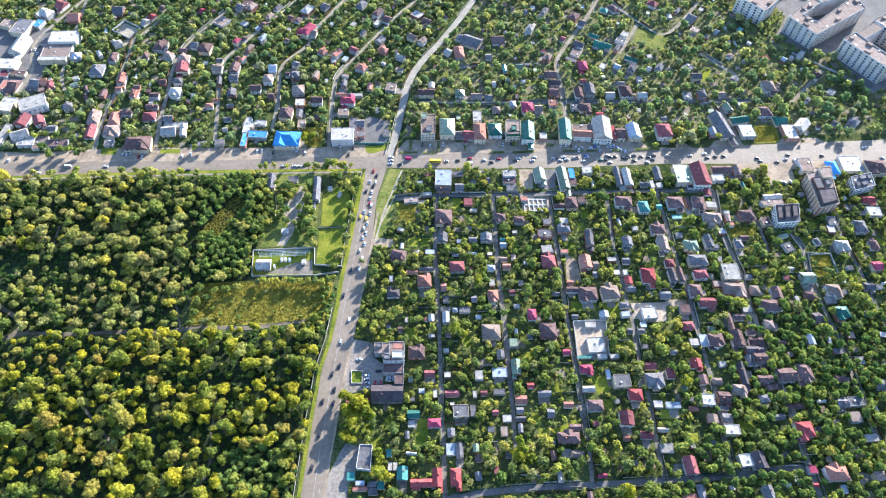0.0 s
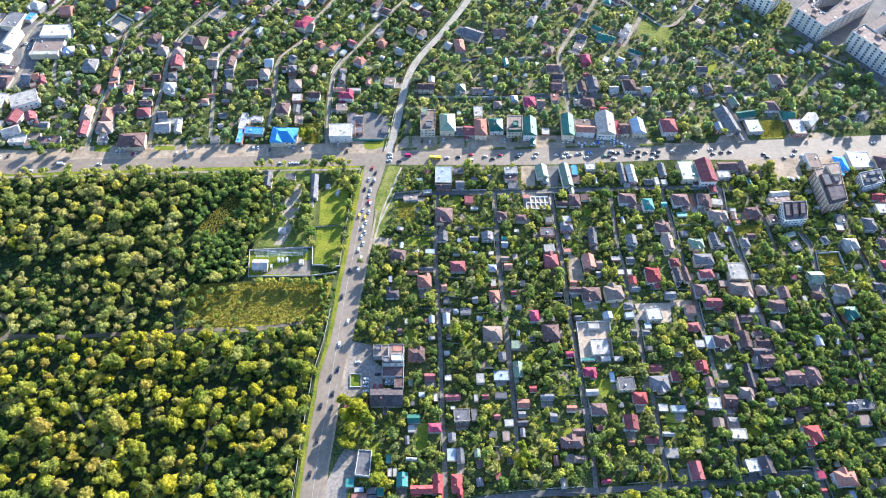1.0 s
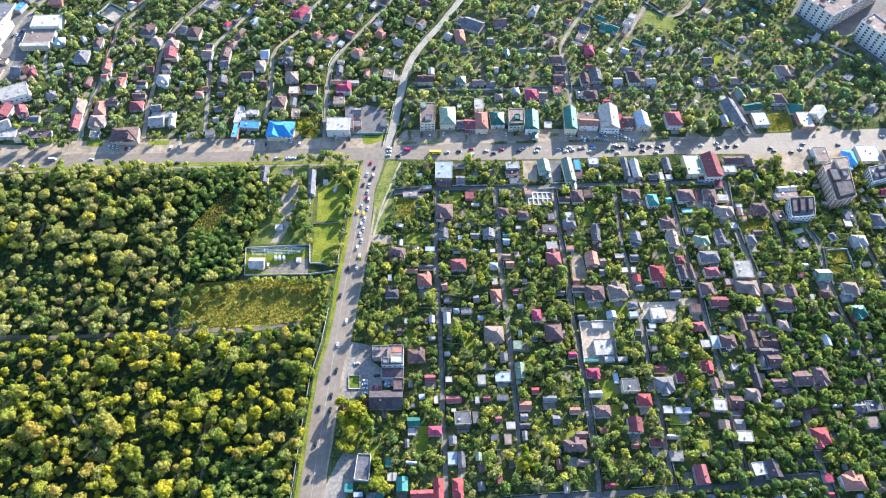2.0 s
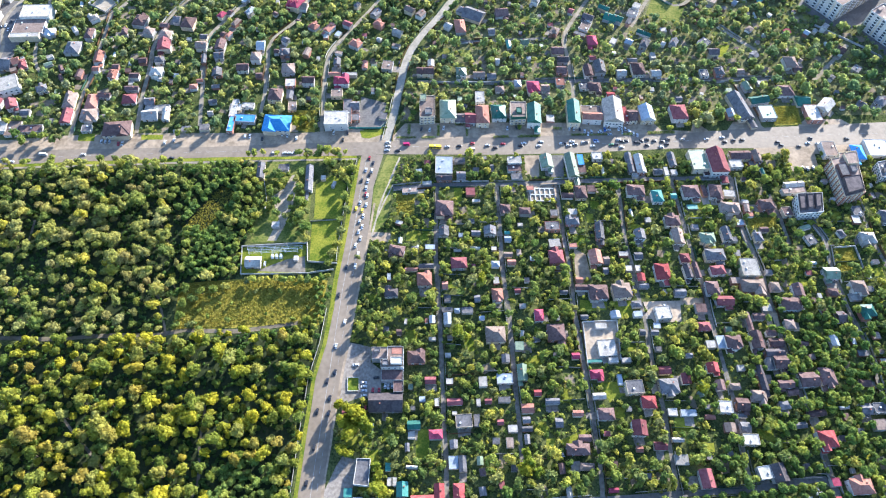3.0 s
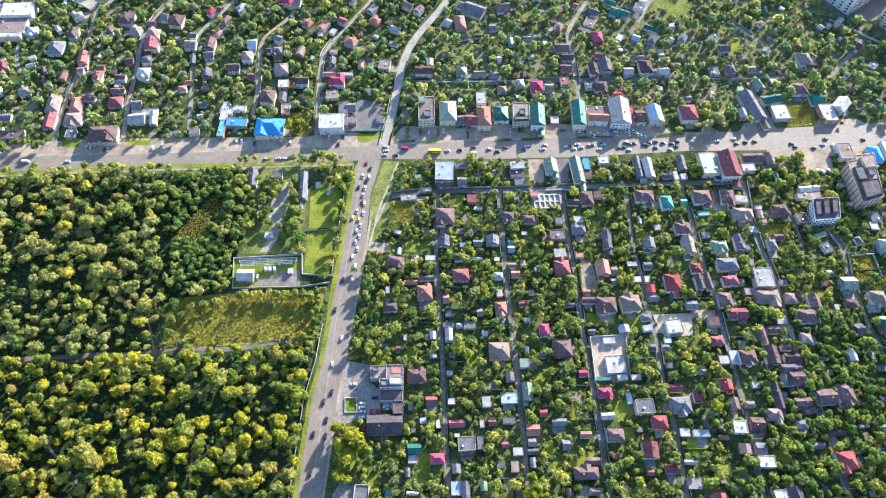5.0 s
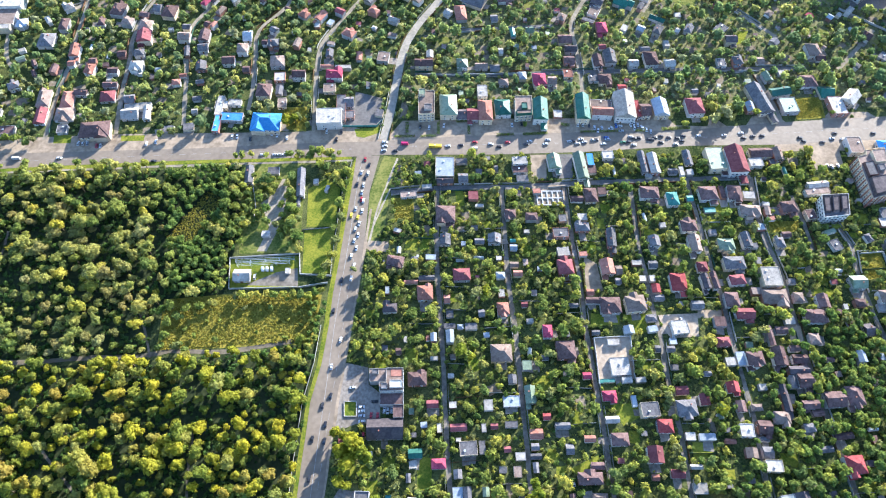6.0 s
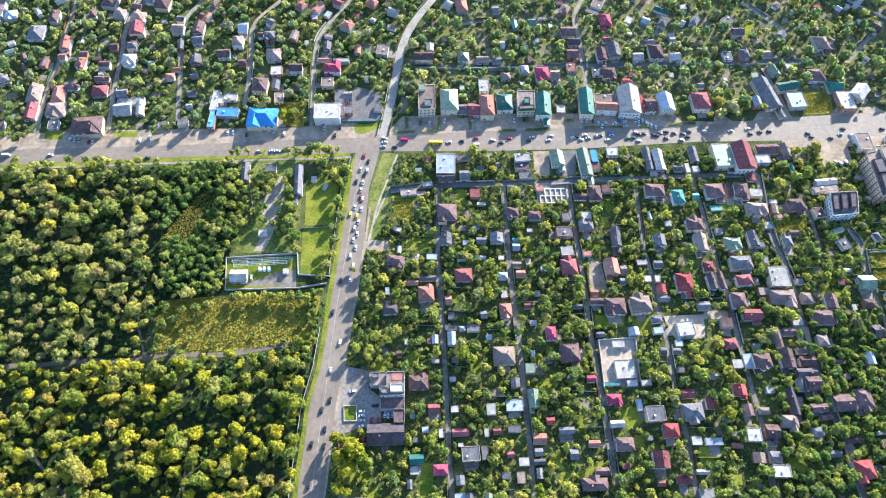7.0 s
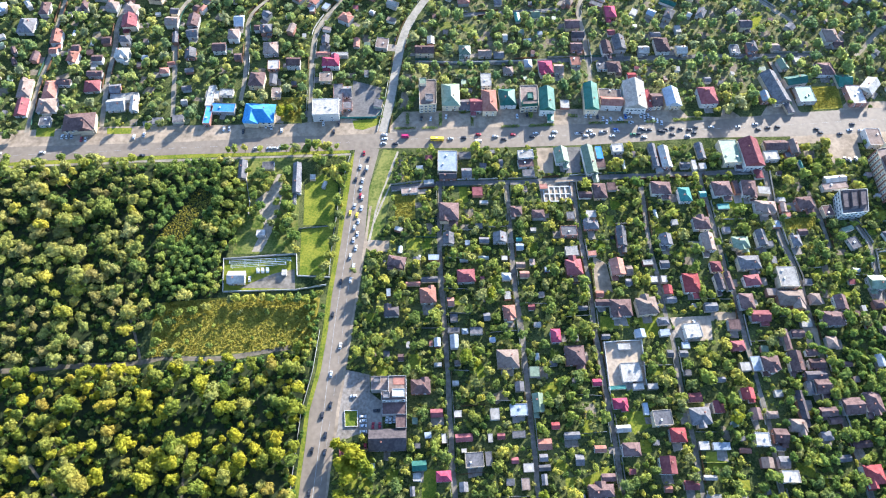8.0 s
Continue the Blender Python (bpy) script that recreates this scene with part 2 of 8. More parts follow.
def inside(points, gx, gy):
    hit = np.zeros(gx.shape, bool)
    for (ax, ay), (bx, by) in zip(points, points[1:] + points[:1]):
        if ay != by:
            hit ^= ((ay > gy) != (by > gy)) & (gx < (bx - ax) * (gy - ay) / (by - ay) + ax)
    return hit


def take_area(points):
    xs, ys = [p[0] for p in points], [p[1] for p in points]
    s = cells(min(xs), min(ys), max(xs), max(ys))
    taken[s] |= inside(points, CX[s], CY[s])


def take_box(x, y, w, d, turn, margin):
    r = math.hypot(w, d) / 2 + margin
    s = cells(x - r, y - r, x + r, y + r)
    c, n = math.cos(radians(turn)), math.sin(radians(turn))
    gx, gy = CX[s] - x, CY[s] - y
    taken[s] |= (abs(gx * c + gy * n) < w / 2 + margin) & (abs(gy * c - gx * n) < d / 2 + margin)


# ---- ground, roads and open areas ----
ring = [(2600 * math.cos(radians(a)), 2600 * math.sin(radians(a)), 0) for a in range(0, 360, 10)]
tagged(new("ground", mesh_of("ground", ring, [tuple(range(36))], GROUND)), "uneven garden ground of grass and bare earth", "ground", kind="structure")


def smooth_line(points, step=8.0):
    """Points along a line, evened out so that corners bend gently."""
    pts = [Vector((*p, 0)) for p in points]
    out = []
    for i in range(len(pts) - 1):
        p0, p1, p2, p3 = pts[max(0, i - 1)], pts[i], pts[i + 1], pts[min(len(pts) - 1, i + 2)]
        n = max(1, int((p2 - p1).length / step))
        for k in range(n):
            u = k / n
            out.append(0.5 * (2 * p1 + (p2 - p0) * u + (2 * p0 - 5 * p1 + 4 * p2 - p3) * u * u + (3 * p1 - p0 - 3 * p2 + p3) * u ** 3))
    return out + [pts[-1]]


def ribbon(points, half, z, uneven=0.0):
    line = smooth_line(points)
    verts, faces = [], []
    for i, p in enumerate(line):
        way = (line[min(i + 1, len(line) - 1)] - line[max(i - 1, 0)]).normalized()
        side = Vector((-way.y, way.x, 0))
        for k in (1, -1):
            q = p + side * k * (half + random.uniform(-uneven, uneven))
            verts.append((q.x, q.y, z))
        if i:
            faces.append((2 * i - 2, 2 * i - 1, 2 * i + 1, 2 * i))
    return verts, faces


lanes = []
LANE_LABEL = {"pavement": "narrow pale footway along the grass verge", "shoulder": "dusty pale shoulder along the asphalt road", "yard_lane": "pale service lane among the warehouses", "lane": "narrow unmade lane between garden plots", "forest_path": "brown dirt path through the wood", "footpath": "worn dirt footpath across the grass"}


def lane(name, width, z, mat, points):
    lanes.append((name, points, width))
    take_line(points, width / 2 + (1.3 if mat is PALE_LANE else 0.2 if mat is FOREST_DIRT else 0.45))
    tagged(new(name, mesh_of(name, *ribbon(points, width / 2, z + 0.001 * len(lanes) / 2, 0.35), mat)), LANE_LABEL[name], "road", kind="structure")


def area(name, z, mat, label, points):
    global area_count
    area_count += 1
    pts = list(points)
    if name not in ("meadow", "rough_grass"):
        take_area(pts)
    if sum(ax * by - bx * ay for (ax, ay), (bx, by) in zip(pts, pts[1:] + pts[:1])) < 0:
        pts.reverse()
    z += 0.0004 * area_count
    me = mesh_of(name, [(x, y, z) for x, y in pts], [tuple(range(len(pts)))], mat)
    tagged(new(name, me), label, name.replace("_", " "), kind="structure")


area_count = 0
lane("lane", 3.2, 0.03, DIRT_ROAD, ((67.5, -24.8), (65.4, -89.1), (67.6, -143.2), (68.3, -187), (68.8, -209.6), (69.8, -247.3), (70.3, -287.3)))
lane("lane", 3.2, 0.03, DIRT_ROAD, ((117.5, -26.2), (117.5, -59.1), (116.9, -105.7), (119.1, -148.2), (119.2, -177.7), (119.7, -205.3), (120, -239.5), (120.3, -255.6)))
lane("lane", 3.2, 0.03, DIRT_ROAD, ((167.8, -25.7), (167.7, -58.7), (168.3, -82.7), (169.5, -105.5), (168.8, -137.8), (169.2, -163.2), (170.3, -191.8), (171, -214.2), (171.2, -239.7), (171.3, -255.9), (170, -278.2)))
lane("lane", 3.2, 0.03, DIRT_ROAD, ((220.6, -21.9), (217.7, -76.5), (218.6, -99.7), (218.5, -127.2), (220.7, -153.1), (219.7, -182.5), (220.9, -210), (220.7, -231.6), (219.8, -256.2), (220.1, -275.5)))
lane("lane", 3.2, 0.03, DIRT_ROAD, ((267, -19.4), (268.1, -57.9), (268.8, -99.4), (270.9, -121.6), (270.4, -153.1), (271.2, -177.7), (271.7, -210.1), (270.3, -231.8), (269.3, -252.4), (269.4, -272.8)))
lane("lane", 3.9, 0.03, DIRT_ROAD, ((319.7, -16.8), (315.8, -57.5), (316.9, -81.7), (320.3, -104.8), (319.6, -132.2), (319.8, -163.1), (320, -192), (320.5, -205.8), (323.4, -236.3), (324.4, -274.4)))
lane("lane", 3.2, 0.03, DIRT_ROAD, ((372.5, -54), (381.1, -81.4), (378.2, -104.6), (378.7, -137.4), (381, -163.1), (381, -187.4), (379.7, -210.4), (380.9, -242.8), (383.3, -276.7)))
lane("lane", 3.2, 0.03, DIRT_ROAD, ((347.5, -35), (350.3, -60.4), (350.5, -84.5)))
lane("lane", 3.2, 0.03, DIRT_ROAD, ((421.7, -37.6), (421, -81.1), (423.6, -110), (423.3, -137.3), (425.4, -187.4)))
lane("lane", 4.2, 0.035, LANE_ASPHALT, ((31, -29.7), (66, -26.1), (131.8, -24.8), (183.1, -21.6), (234.8, -19.7), (319.8, -16.2)))
lane("lane", 4.2, 0.035, LANE_ASPHALT, ((70.3, -287), (112.9, -281.4), (170.7, -278.2), (220.1, -275.5), (269.4, -272.8), (318.9, -267), (324.4, -274.4), (325, -289.4)))
lane("lane", 3.6, 0.03, PALE_LANE, ((-249.6, 189.6), (-249.2, 131.1), (-247.1, 101.8), (-249.4, 70.1), (-248, 40.2), (-246.9, 23.7)))
lane("lane", 4, 0.03, PALE_LANE, ((-227.8, 224.2), (-248.4, 184.9), (-263.5, 175.2)))
lane("lane", 3.6, 0.03, PALE_LANE, ((-162.7, 236.2), (-176.5, 210.8), (-193.8, 176.9), (-199.7, 136.4), (-196.9, 102.8), (-196.3, 71.1), (-192, 28.8)))
lane("lane", 3.6, 0.03, PALE_LANE, ((-85.1, 264.6), (-105.9, 227.7), (-126.1, 197.5), (-148.9, 155.2), (-150.1, 128.9), (-144.9, 83.7), (-139.5, 38.2)))
lane("lane", 3.6, 0.03, PALE_LANE, ((-31, 266.3), (-63.4, 204), (-67.1, 180.1), (-89.9, 147.7), (-89.6, 117.4), (-87.8, 76.8), (-89.1, 53.8)))
lane("lane", 3.6, 0.03, PALE_LANE, ((52.6, 268.9), (24.5, 231.4), (6.9, 201), (-9.9, 172.2), (-28.4, 140.2), (-34.3, 118.6), (-34.4, 77.8), (-32.9, 32.5)))
lane("yard_lane", 3.6, 0.03, PALE_LANE, ((-319.1, 257.4), (-338.6, 211.2), (-349.7, 173), (-337.9, 129.1), (-341.7, 100)))
lane("yard_lane", 3.6, 0.03, PALE_LANE, ((-293.2, 100.9), (-307.6, 129.8), (-317.7, 241.8), (-317.4, 273.4)))
lane("lane", 3.6, 0.03, PALE_LANE, ((259.4, 275.3), (236.8, 232.2), (212.5, 191.8), (195.7, 158.7), (196.1, 131.9), (196.1, 98.1), (194.7, 72.3)))
lane("lane", 4.5, 0.035, LANE_ASPHALT, ((50.3, 93.7), (112.2, 94), (197.8, 97.3), (313.7, 101.1), (401.4, 101.9)))
lane("lane", 4, 0.035, LANE_ASPHALT, ((85.3, 148.1), (177.9, 155.5)))
lane("lane", 4, 0.03, PALE_LANE, ((274.2, 264.9), (297.1, 228.8), (325.2, 209.4), (374.2, 267.9)))
lane("lane", 4, 0.03, PALE_LANE, ((297.1, 228.8), (265.4, 174.2)))
lane("lane", 4, 0.03, PALE_LANE, ((355.2, 176.3), (385.7, 140.4)))
lane("lane", 4, 0.03, PALE_LANE, ((480.7, 151.4), (430.4, 100.8)))
lane("lane", 4, 0.03, PALE_LANE, ((352.7, 94.4), (359.8, 57.1), (360.9, 36.7)))
lane("lane", 7, 0.04, PALE_ROAD, ((24.4, 22.5), (29, 48.1), (32.3, 71.1), (35.7, 95.1), (39.8, 120.1), (47.1, 141.9), (58.9, 164.6), (74.1, 188.4), (86.9, 213), (100.2, 238.6), (112.8, 265.4), (122, 293.1)))
lane("forest_path", 3.2, 0.03, FOREST_DIRT, ((-286.2, -168.1), (-261.7, -167.2), (-244.4, -163.4), (-208.5, -164.3), (-173.5, -161.9), (-137.6, -161.4), (-117, -158), (-95.5, -158.9), (-74.1, -158.4), (-53, -155), (-33.8, -152)))
lane("forest_path", 3.2, 0.03, FOREST_DIRT, ((-271.4, -140.4), (-248.9, -156.2), (-260.6, -170.5)))
lane("forest_path", 1.8, 0.03, FOREST_DIRT, ((-147.1, -117.7), (-137.4, -138.6), (-128.9, -162.4)))
lane("forest_path", 1.8, 0.03, FOREST_DIRT, ((-92.2, -213.4), (-91.7, -238.5), (-88.6, -265.8), (-92.9, -278.8), (-93.7, -287.8)))
lane("forest_path", 1.5, 0.03, FOREST_DIRT, ((-188.8, -217.4), (-174.8, -232), (-161.8, -244.1), (-146.6, -258.6)))
lane("footpath", 1.3, 0.04, PATH_DIRT, ((36.3, 3.7), (26.8, -25.2), (19.7, -50.7), (15, -77.8)))
lane("footpath", 1.1, 0.04, PATH_DIRT, ((30.8, -25.1), (23.5, -44.4), (17.3, -62.9)))
lane("forest_path", 1.5, 0.03, FOREST_DIRT, ((-250.4, -85.2), (-249.5, -76.6), (-250.8, -62)))
lane("pavement", 2.0, 0.06, PALE_LANE, ((-371, -14.2), (-283.4, -9.8), (-217.3, -6.6), (-150.3, -3.7), (-82.2, -1.3), (-31.6, 0.4), (-0.1, 1.6)))
lane("shoulder", 1.7, 0.05, FORECOURT, ((16.1, -44.9), (12.4, -78.9), (7.8, -117.8), (3.2, -153.6), (-0.6, -186.8), (-3.6, -213.9), (-5.4, -232.3), (-6.9, -249.8), (-8.8, -270), (-9.6, -291)))
area("drive", 0.035, FORECOURT, "dusty drive leaving the road", ((10.8, -77.4), (15, -72.8), (30.2, -73.9), (29.5, -82.6), (17.5, -82.5)))
area("lawn", 0.045, LAWN, "grass strip before a house front", ((-240.5, 28.1), (-226.7, 28.3), (-225.5, 19.8), (-239.2, 19.6)))
area("lawn", 0.045, LAWN, "grass strip before a house front", ((-187.5, 27.4), (-168.5, 27.7), (-168.4, 22), (-186.3, 21.7)))
area("lawn", 0.045, LAWN, "grass triangle at the crossing", ((0.3, 33.7), (24, 35.5), (19, 28.9), (8.6, 24.4), (2.3, 25.8)))
area("lawn", 0.045, LAWN, "grass strip along the pavement", ((116.9, 26.6), (130.2, 26.8), (130, 23.9), (116.8, 23.8)))
area("lawn", 0.045, LAWN, "grass strip along the pavement", ((145.3, 27.8), (159.9, 29.4), (159.4, 25.1), (145, 24.1)))
area("lawn", 0.045, MEADOW_SOIL, "weedy yellow plot beside the street", ((376.9, 67.5), (403.8, 67.9), (401, 44.7), (375.4, 42.9)))
area("lawn", 0.045, MEADOW_SOIL, "overgrown yellow garden plot", ((-60.7, 57.3), (-40.3, 57.6), (-39, 31), (-55, 33.6)))
area("lawn", 0.045, LAWN, "clipped grass plot inside a low wall", ((2.5, -194.7), (10.4, -194.7), (10.9, -204.6), (3.1, -204.5)))
area("main_road", 0.05, ASPHALT, "grey asphalt main road with worn surface", ((-381.9, 2.6), (-324.8, 8.1), (-275.5, 9.4), (-200.7, 11.8), (-124.9, 14.2), (-43.1, 18.7), (24.5, 21.1), (82.4, 25.4), (189.4, 29.8), (280.7, 31.8), (355, 39.6), (440.4, 45.3), (539.3, 52.2), (524.5, 18.4), (448.6, 21.7), (348.6, 16.1), (277.3, 15.2), (186.9, 9.1), (113.2, 6.8), (24.9, 7), (-0.8, 5.3), (-122.9, 2.5), (-222.2, -2.2), (-319.1, -8), (-375.9, -11.9)))
area("side_road", 0.056, ASPHALT, "straight asphalt road running beside the wood", ((3.2, 6.1), (0, -28.7), (-5.4, -83.7), (-9.2, -117.2), (-10.6, -140.8), (-13.8, -168.1), (-19.6, -194.7), (-20.7, -213.7), (-22.4, -234.7), (-23.5, -254.7), (-24.6, -273.7), (-25.7, -291.9), (-9.8, -292), (-9.5, -273.9), (-7.7, -254.8), (-5.3, -234.8), (-4.5, -213.7), (-1.7, -194.7), (2.1, -168.1), (5, -143.3), (8.5, -117.1), (11.3, -89.4), (14.5, -28.6), (21.8, 6.3)))
area("apron", 0.025, FORECOURT, "dusty paved forecourt along the main road", ((-391.6, 25.9), (-299, 20.2), (-255.1, 25.7), (-184.3, 28.9), (-127.6, 29.7), (-44.3, 30.9), (-2.5, 36.6), (24.3, 27.5), (29.7, 21.1), (-43.1, 18.7), (-124.9, 14.2), (-275.5, 9.4), (-381.9, 2.6)))
area("apron", 0.025, FORECOURT, "wide paved forecourt before the shops", ((29.5, 27.6), (39.9, 42.3), (115.2, 44.2), (191.3, 44.6), (262.9, 47.2), (269.2, 36.8), (296.3, 35.7), (301.7, 47.8), (312.8, 36), (329.3, 36.2), (337.6, 46.8), (357.9, 50.2), (365, 39.7), (395.6, 41.7), (405.8, 50.9), (439.7, 51.4), (446, 45.4), (510, 50.2), (541, 56), (539, 51.4), (440.1, 44.6), (354.8, 38.8), (280.6, 31.1), (189.4, 29.1), (82.4, 24.7), (29.7, 21.1)))
area("apron", 0.03, FORECOURT, "paved square beside the office building", ((375.4, 11.4), (401.9, 13.2), (400.1, -5.7), (375.8, -10.1)))
area("apron", 0.03, FORECOURT, "dusty forecourt between road and buildings", ((348.8, 16.8), (448.9, 22.4), (497.6, 20.2), (493.8, 10.8), (417.1, 9.8), (346.7, 9)))
area("hotel_yard", 0.03, YARD, "paved parking yard beside the hotel", ((-2.2, -186.9), (2.5, -168.1), (13, -170.5), (17.7, -171.9), (18.2, -183.2), (25.7, -189.3), (26.4, -209.4), (16.9, -209.4), (14.9, -210.3), (10.8, -209.4), (-0.4, -213.7), (-4.1, -213.7)))
area("market_yard", 0.03, YARD, "paved yard beside the flat shop", ((-9.5, -273.9), (-1.5, -254.8), (2, -249), (13, -251), (10.2, -268.4), (6.7, -274), (4.7, -288.6), (-8.9, -290.3)))
area("industry_yard", 0.03, LANE_ASPHALT, "grey asphalt yard among the warehouses", ((-420.7, 208.9), (-384, 205.1), (-341.5, 201.4), (-325.5, 151.1), (-325.6, 100.3), (-340.3, 96), (-377.7, 95.3)))
area("estate_yard", 0.03, LANE_ASPHALT, "asphalt yard round the apartment blocks", ((447.2, 207.6), (470.3, 244), (460.3, 276), (635.6, 304), (561.5, 130.8), (519.4, 116.9), (501.6, 175.1), (474.7, 179.2)))
area("verge", 0.03, LAWN, "mown grass verge along the road", ((1.4, 1.2), (3.3, 4.7), (0, -28.7), (-5.4, -83.7), (-9.2, -117.2), (-10.6, -140.8), (-13.8, -168.1), (-19.6, -194.7), (-22.4, -234.7), (-24.6, -273.7), (-25.7, -291.9), (-28.2, -291.9), (-27.2, -273.7), (-25.1, -234.7), (-22.2, -194.7), (-16.6, -168.1), (-14, -140.8), (-12.6, -117.2), (-8.5, -83.8), (-4, -28.7)))
area("verge", 0.03, LAWN, "grass verge between road and forest", ((-375.9, -11.9), (-319.1, -8), (-222.2, -2.2), (-122.9, 2.5), (-0.8, 5.3), (-0.7, 2.6), (-122.4, -0.9), (-221.2, -6.2), (-317.4, -12.6), (-373.4, -17.8)))
area("lawn", 0.02, ROUGH_GRASS, "grass triangle beside the crossing", ((24.9, 5.7), (36.3, 4.4), (30.8, -21.9), (26.9, -59.8), (17.8, -74.8), (12.9, -71.9), (15, -28.5)))
area("lawn", 0.02, LAWN, "bright mown lawn with shadows across it", ((-33, -25.8), (-19.8, -15.8), (-8.2, -25.5), (-10.8, -60.1), (-32, -60.3)))
area("lawn", 0.02, LAWN, "bright mown lawn with shadows across it", ((-33.1, -63.3), (-10.7, -61.3), (-11.8, -99.7), (-32.1, -99.8)))
area("rough_grass", 0.015, ROUGH_GRASS, "rough grass of the open compound", ((-86.9, -1.9), (-36.2, -1.3), (-35.6, -82.8), (-79.5, -83)))
area("substation_ground", 0.03, LAWN, "grass inside the walled substation", ((-84.9, -87.7), (-35.8, -85.6), (-34.3, -110.8), (-82.8, -111.6)))
area("substation_yard", 0.04, DIRT_ROAD, "bare dirt strip inside the substation", ((-72.3, -108.8), (-50.7, -98.8), (-35.8, -95.3), (-34.3, -110.3)))
area("drive", 0.035, PATH_DIRT, "dirt drive across the compound", ((-68.1, -38.9), (-58.5, -29.3), (-53.9, -16.2), (-49.9, -16.2), (-49.2, -41.9), (-54.3, -66.4), (-59.7, -81.2), (-66.7, -81.2), (-59.7, -60.5)))
area("meadow", 0.015, MEADOW_SOIL, "weedy yellow meadow at the forest edge", ((-126.8, -119.3), (-86.2, -115.9), (-30.7, -114.6), (-16.9, -117.2), (-20.5, -154.4), (-53.1, -154.5), (-125.5, -158.5)))
area("lawn", 0.02, LAWN, "small bright garden lawn", ((81.1, -27.9), (87.2, -26.5), (88.2, -41.9), (82.2, -44.5)))
area("lawn", 0.02, LAWN, "small bright garden lawn", ((173.8, -134.2), (194.2, -135.2), (193, -143), (172.5, -144)))
area("lawn", 0.02, LAWN, "small bright garden lawn", ((196.5, -135.2), (213.9, -135.1), (211.5, -149.1), (203.4, -149.1)))
area("lawn", 0.02, LAWN, "small bright garden lawn", ((277.2, -27.2), (303.2, -37.4), (303.1, -48.2), (279.8, -50.3)))
area("lawn", 0.02, LAWN, "small bright garden lawn", ((227.4, -225.3), (242.5, -226.6), (238.3, -235.9), (226.2, -235)))
area("lawn", 0.02, LAWN, "small bright garden lawn", ((178.1, -200), (197.4, -198.7), (198.1, -207.7), (184.4, -214.3)))
area("lawn", 0.02, LAWN, "small bright garden lawn", ((146.1, -240.4), (165.3, -232.2), (164.3, -239.7), (151.5, -245.7)))
area("lawn", 0.02, LAWN, "small bright garden lawn", ((50, -230.9), (60, -231.8), (58, -251.2), (50.1, -251.2)))
area("lawn", 0.02, MEADOW_SOIL, "overgrown yellow garden plot", ((33.6, -34.8), (48.5, -34.7), (48.7, -56.6), (34.1, -56.7)))
area("lawn", 0.02, MEADOW_SOIL, "overgrown yellow garden plot", ((386.1, -88.4), (401.4, -87.1), (401.4, -107.3), (383.5, -110.2)))
area("lawn", 0.02, MEADOW_SOIL, "overgrown yellow garden plot", ((323.1, -58.7), (347.3, -58.5), (344.4, -68.4), (321.4, -68.5)))
area("lawn", 0.02, ROUGH_GRASS, "dry grass field among the far gardens", ((295.2, 218.6), (328.4, 209.5), (315.8, 180.1), (284.3, 193.7)))
area("lawn", 0.02, LAWN, "small bright garden lawn", ((350.3, 148.6), (360.7, 148.8), (350.8, 133.4), (342.9, 130.7)))
area("building_yard", 0.03, PALE_SAND, "pale sandy building yard inside a wall", ((172.3, -152.7), (199.4, -151.7), (197.1, -182.5), (172.4, -185.3)))
area("building_yard", 0.032, PALE_SAND, "pale dusty ground round a house being built", ((221.5, -136.1), (250.5, -135.1), (247.8, -152.7), (227.5, -153.8), (223.7, -145.7)))
area("drive", 0.031, FORECOURT, "pale paved court between dark-roofed houses", ((312.6, -144.8), (322.4, -145.9), (320.7, -159.1), (311.9, -159.9)))
area("drive", 0.031, FORECOURT, "dusty yard of a house", ((251.1, -132.4), (268.7, -132.7), (267.4, -138.3), (249.7, -139.0)))
area("drive", 0.03, PATH_DIRT, "bare earth inside a walled court", ((-266.6, 212.1), (-248.3, 200.9), (-256.8, 187.4), (-272.9, 197.4)))
area("drive", 0.03, FORECOURT, "dusty yard of a house", ((174.9, -88.4), (183.7, -94.1), (185.4, -116.5), (172.8, -116.5)))
area("drive", 0.03, FORECOURT, "dusty yard of a house", ((142, -24), (168.5, -23.7), (165.4, -43.1), (142.9, -43.3)))
area("drive", 0.03, LANE_ASPHALT, "gravel yard behind the street front", ((-0.2, 74.5), (23.1, 67.1), (18.7, 36.9), (-2.5, 36.6)))
area("drive", 0.03, FORECOURT, "dusty car park between shop buildings", ((143.5, 6.4), (156.6, 6.6), (154.4, -17.3), (142.6, -17.4)))
area("drive", 0.03, LANE_ASPHALT, "asphalt yard between shop buildings", ((166.6, 6.7), (177.7, 6.9), (175.4, -17), (164.1, -17.2)))
FOREST_NORTH = ((-369.4, -15.8), (-88.5, -4.6), (-87.5, -26.4), (-79.8, -60.6), (-84, -84.2), (-86.2, -115.9), (-126.8, -119.3), (-131.7, -138.5), (-130.4, -159.4), (-306.8, -168.1))
FOREST_SOUTH = ((-305.6, -171), (-124.1, -165.2), (-33.4, -155.9), (-22.1, -151), (-21.5, -186.9), (-25.5, -234.7), (-29.8, -284.7), (-32, -312.5), (-248.3, -310.3))
FOREST_DARK = ((-137, -9.4), (-121.9, -3.6), (-90.2, -7.3), (-92.1, -48.5), (-105.3, -68), (-88, -79.6), (-86.6, -113.2), (-122, -117.7), (-131, -73))
THICKET_DARK = ((-75.4, -254.4), (-44.9, -252.6), (-37.5, -266.2), (-44.5, -285.3), (-77.7, -285), (-79.2, -265.9))
WEED_PLOT_STREET = ((376.4, 65.9), (402.1, 66.3), (400.4, 46.2), (375.8, 44.4))
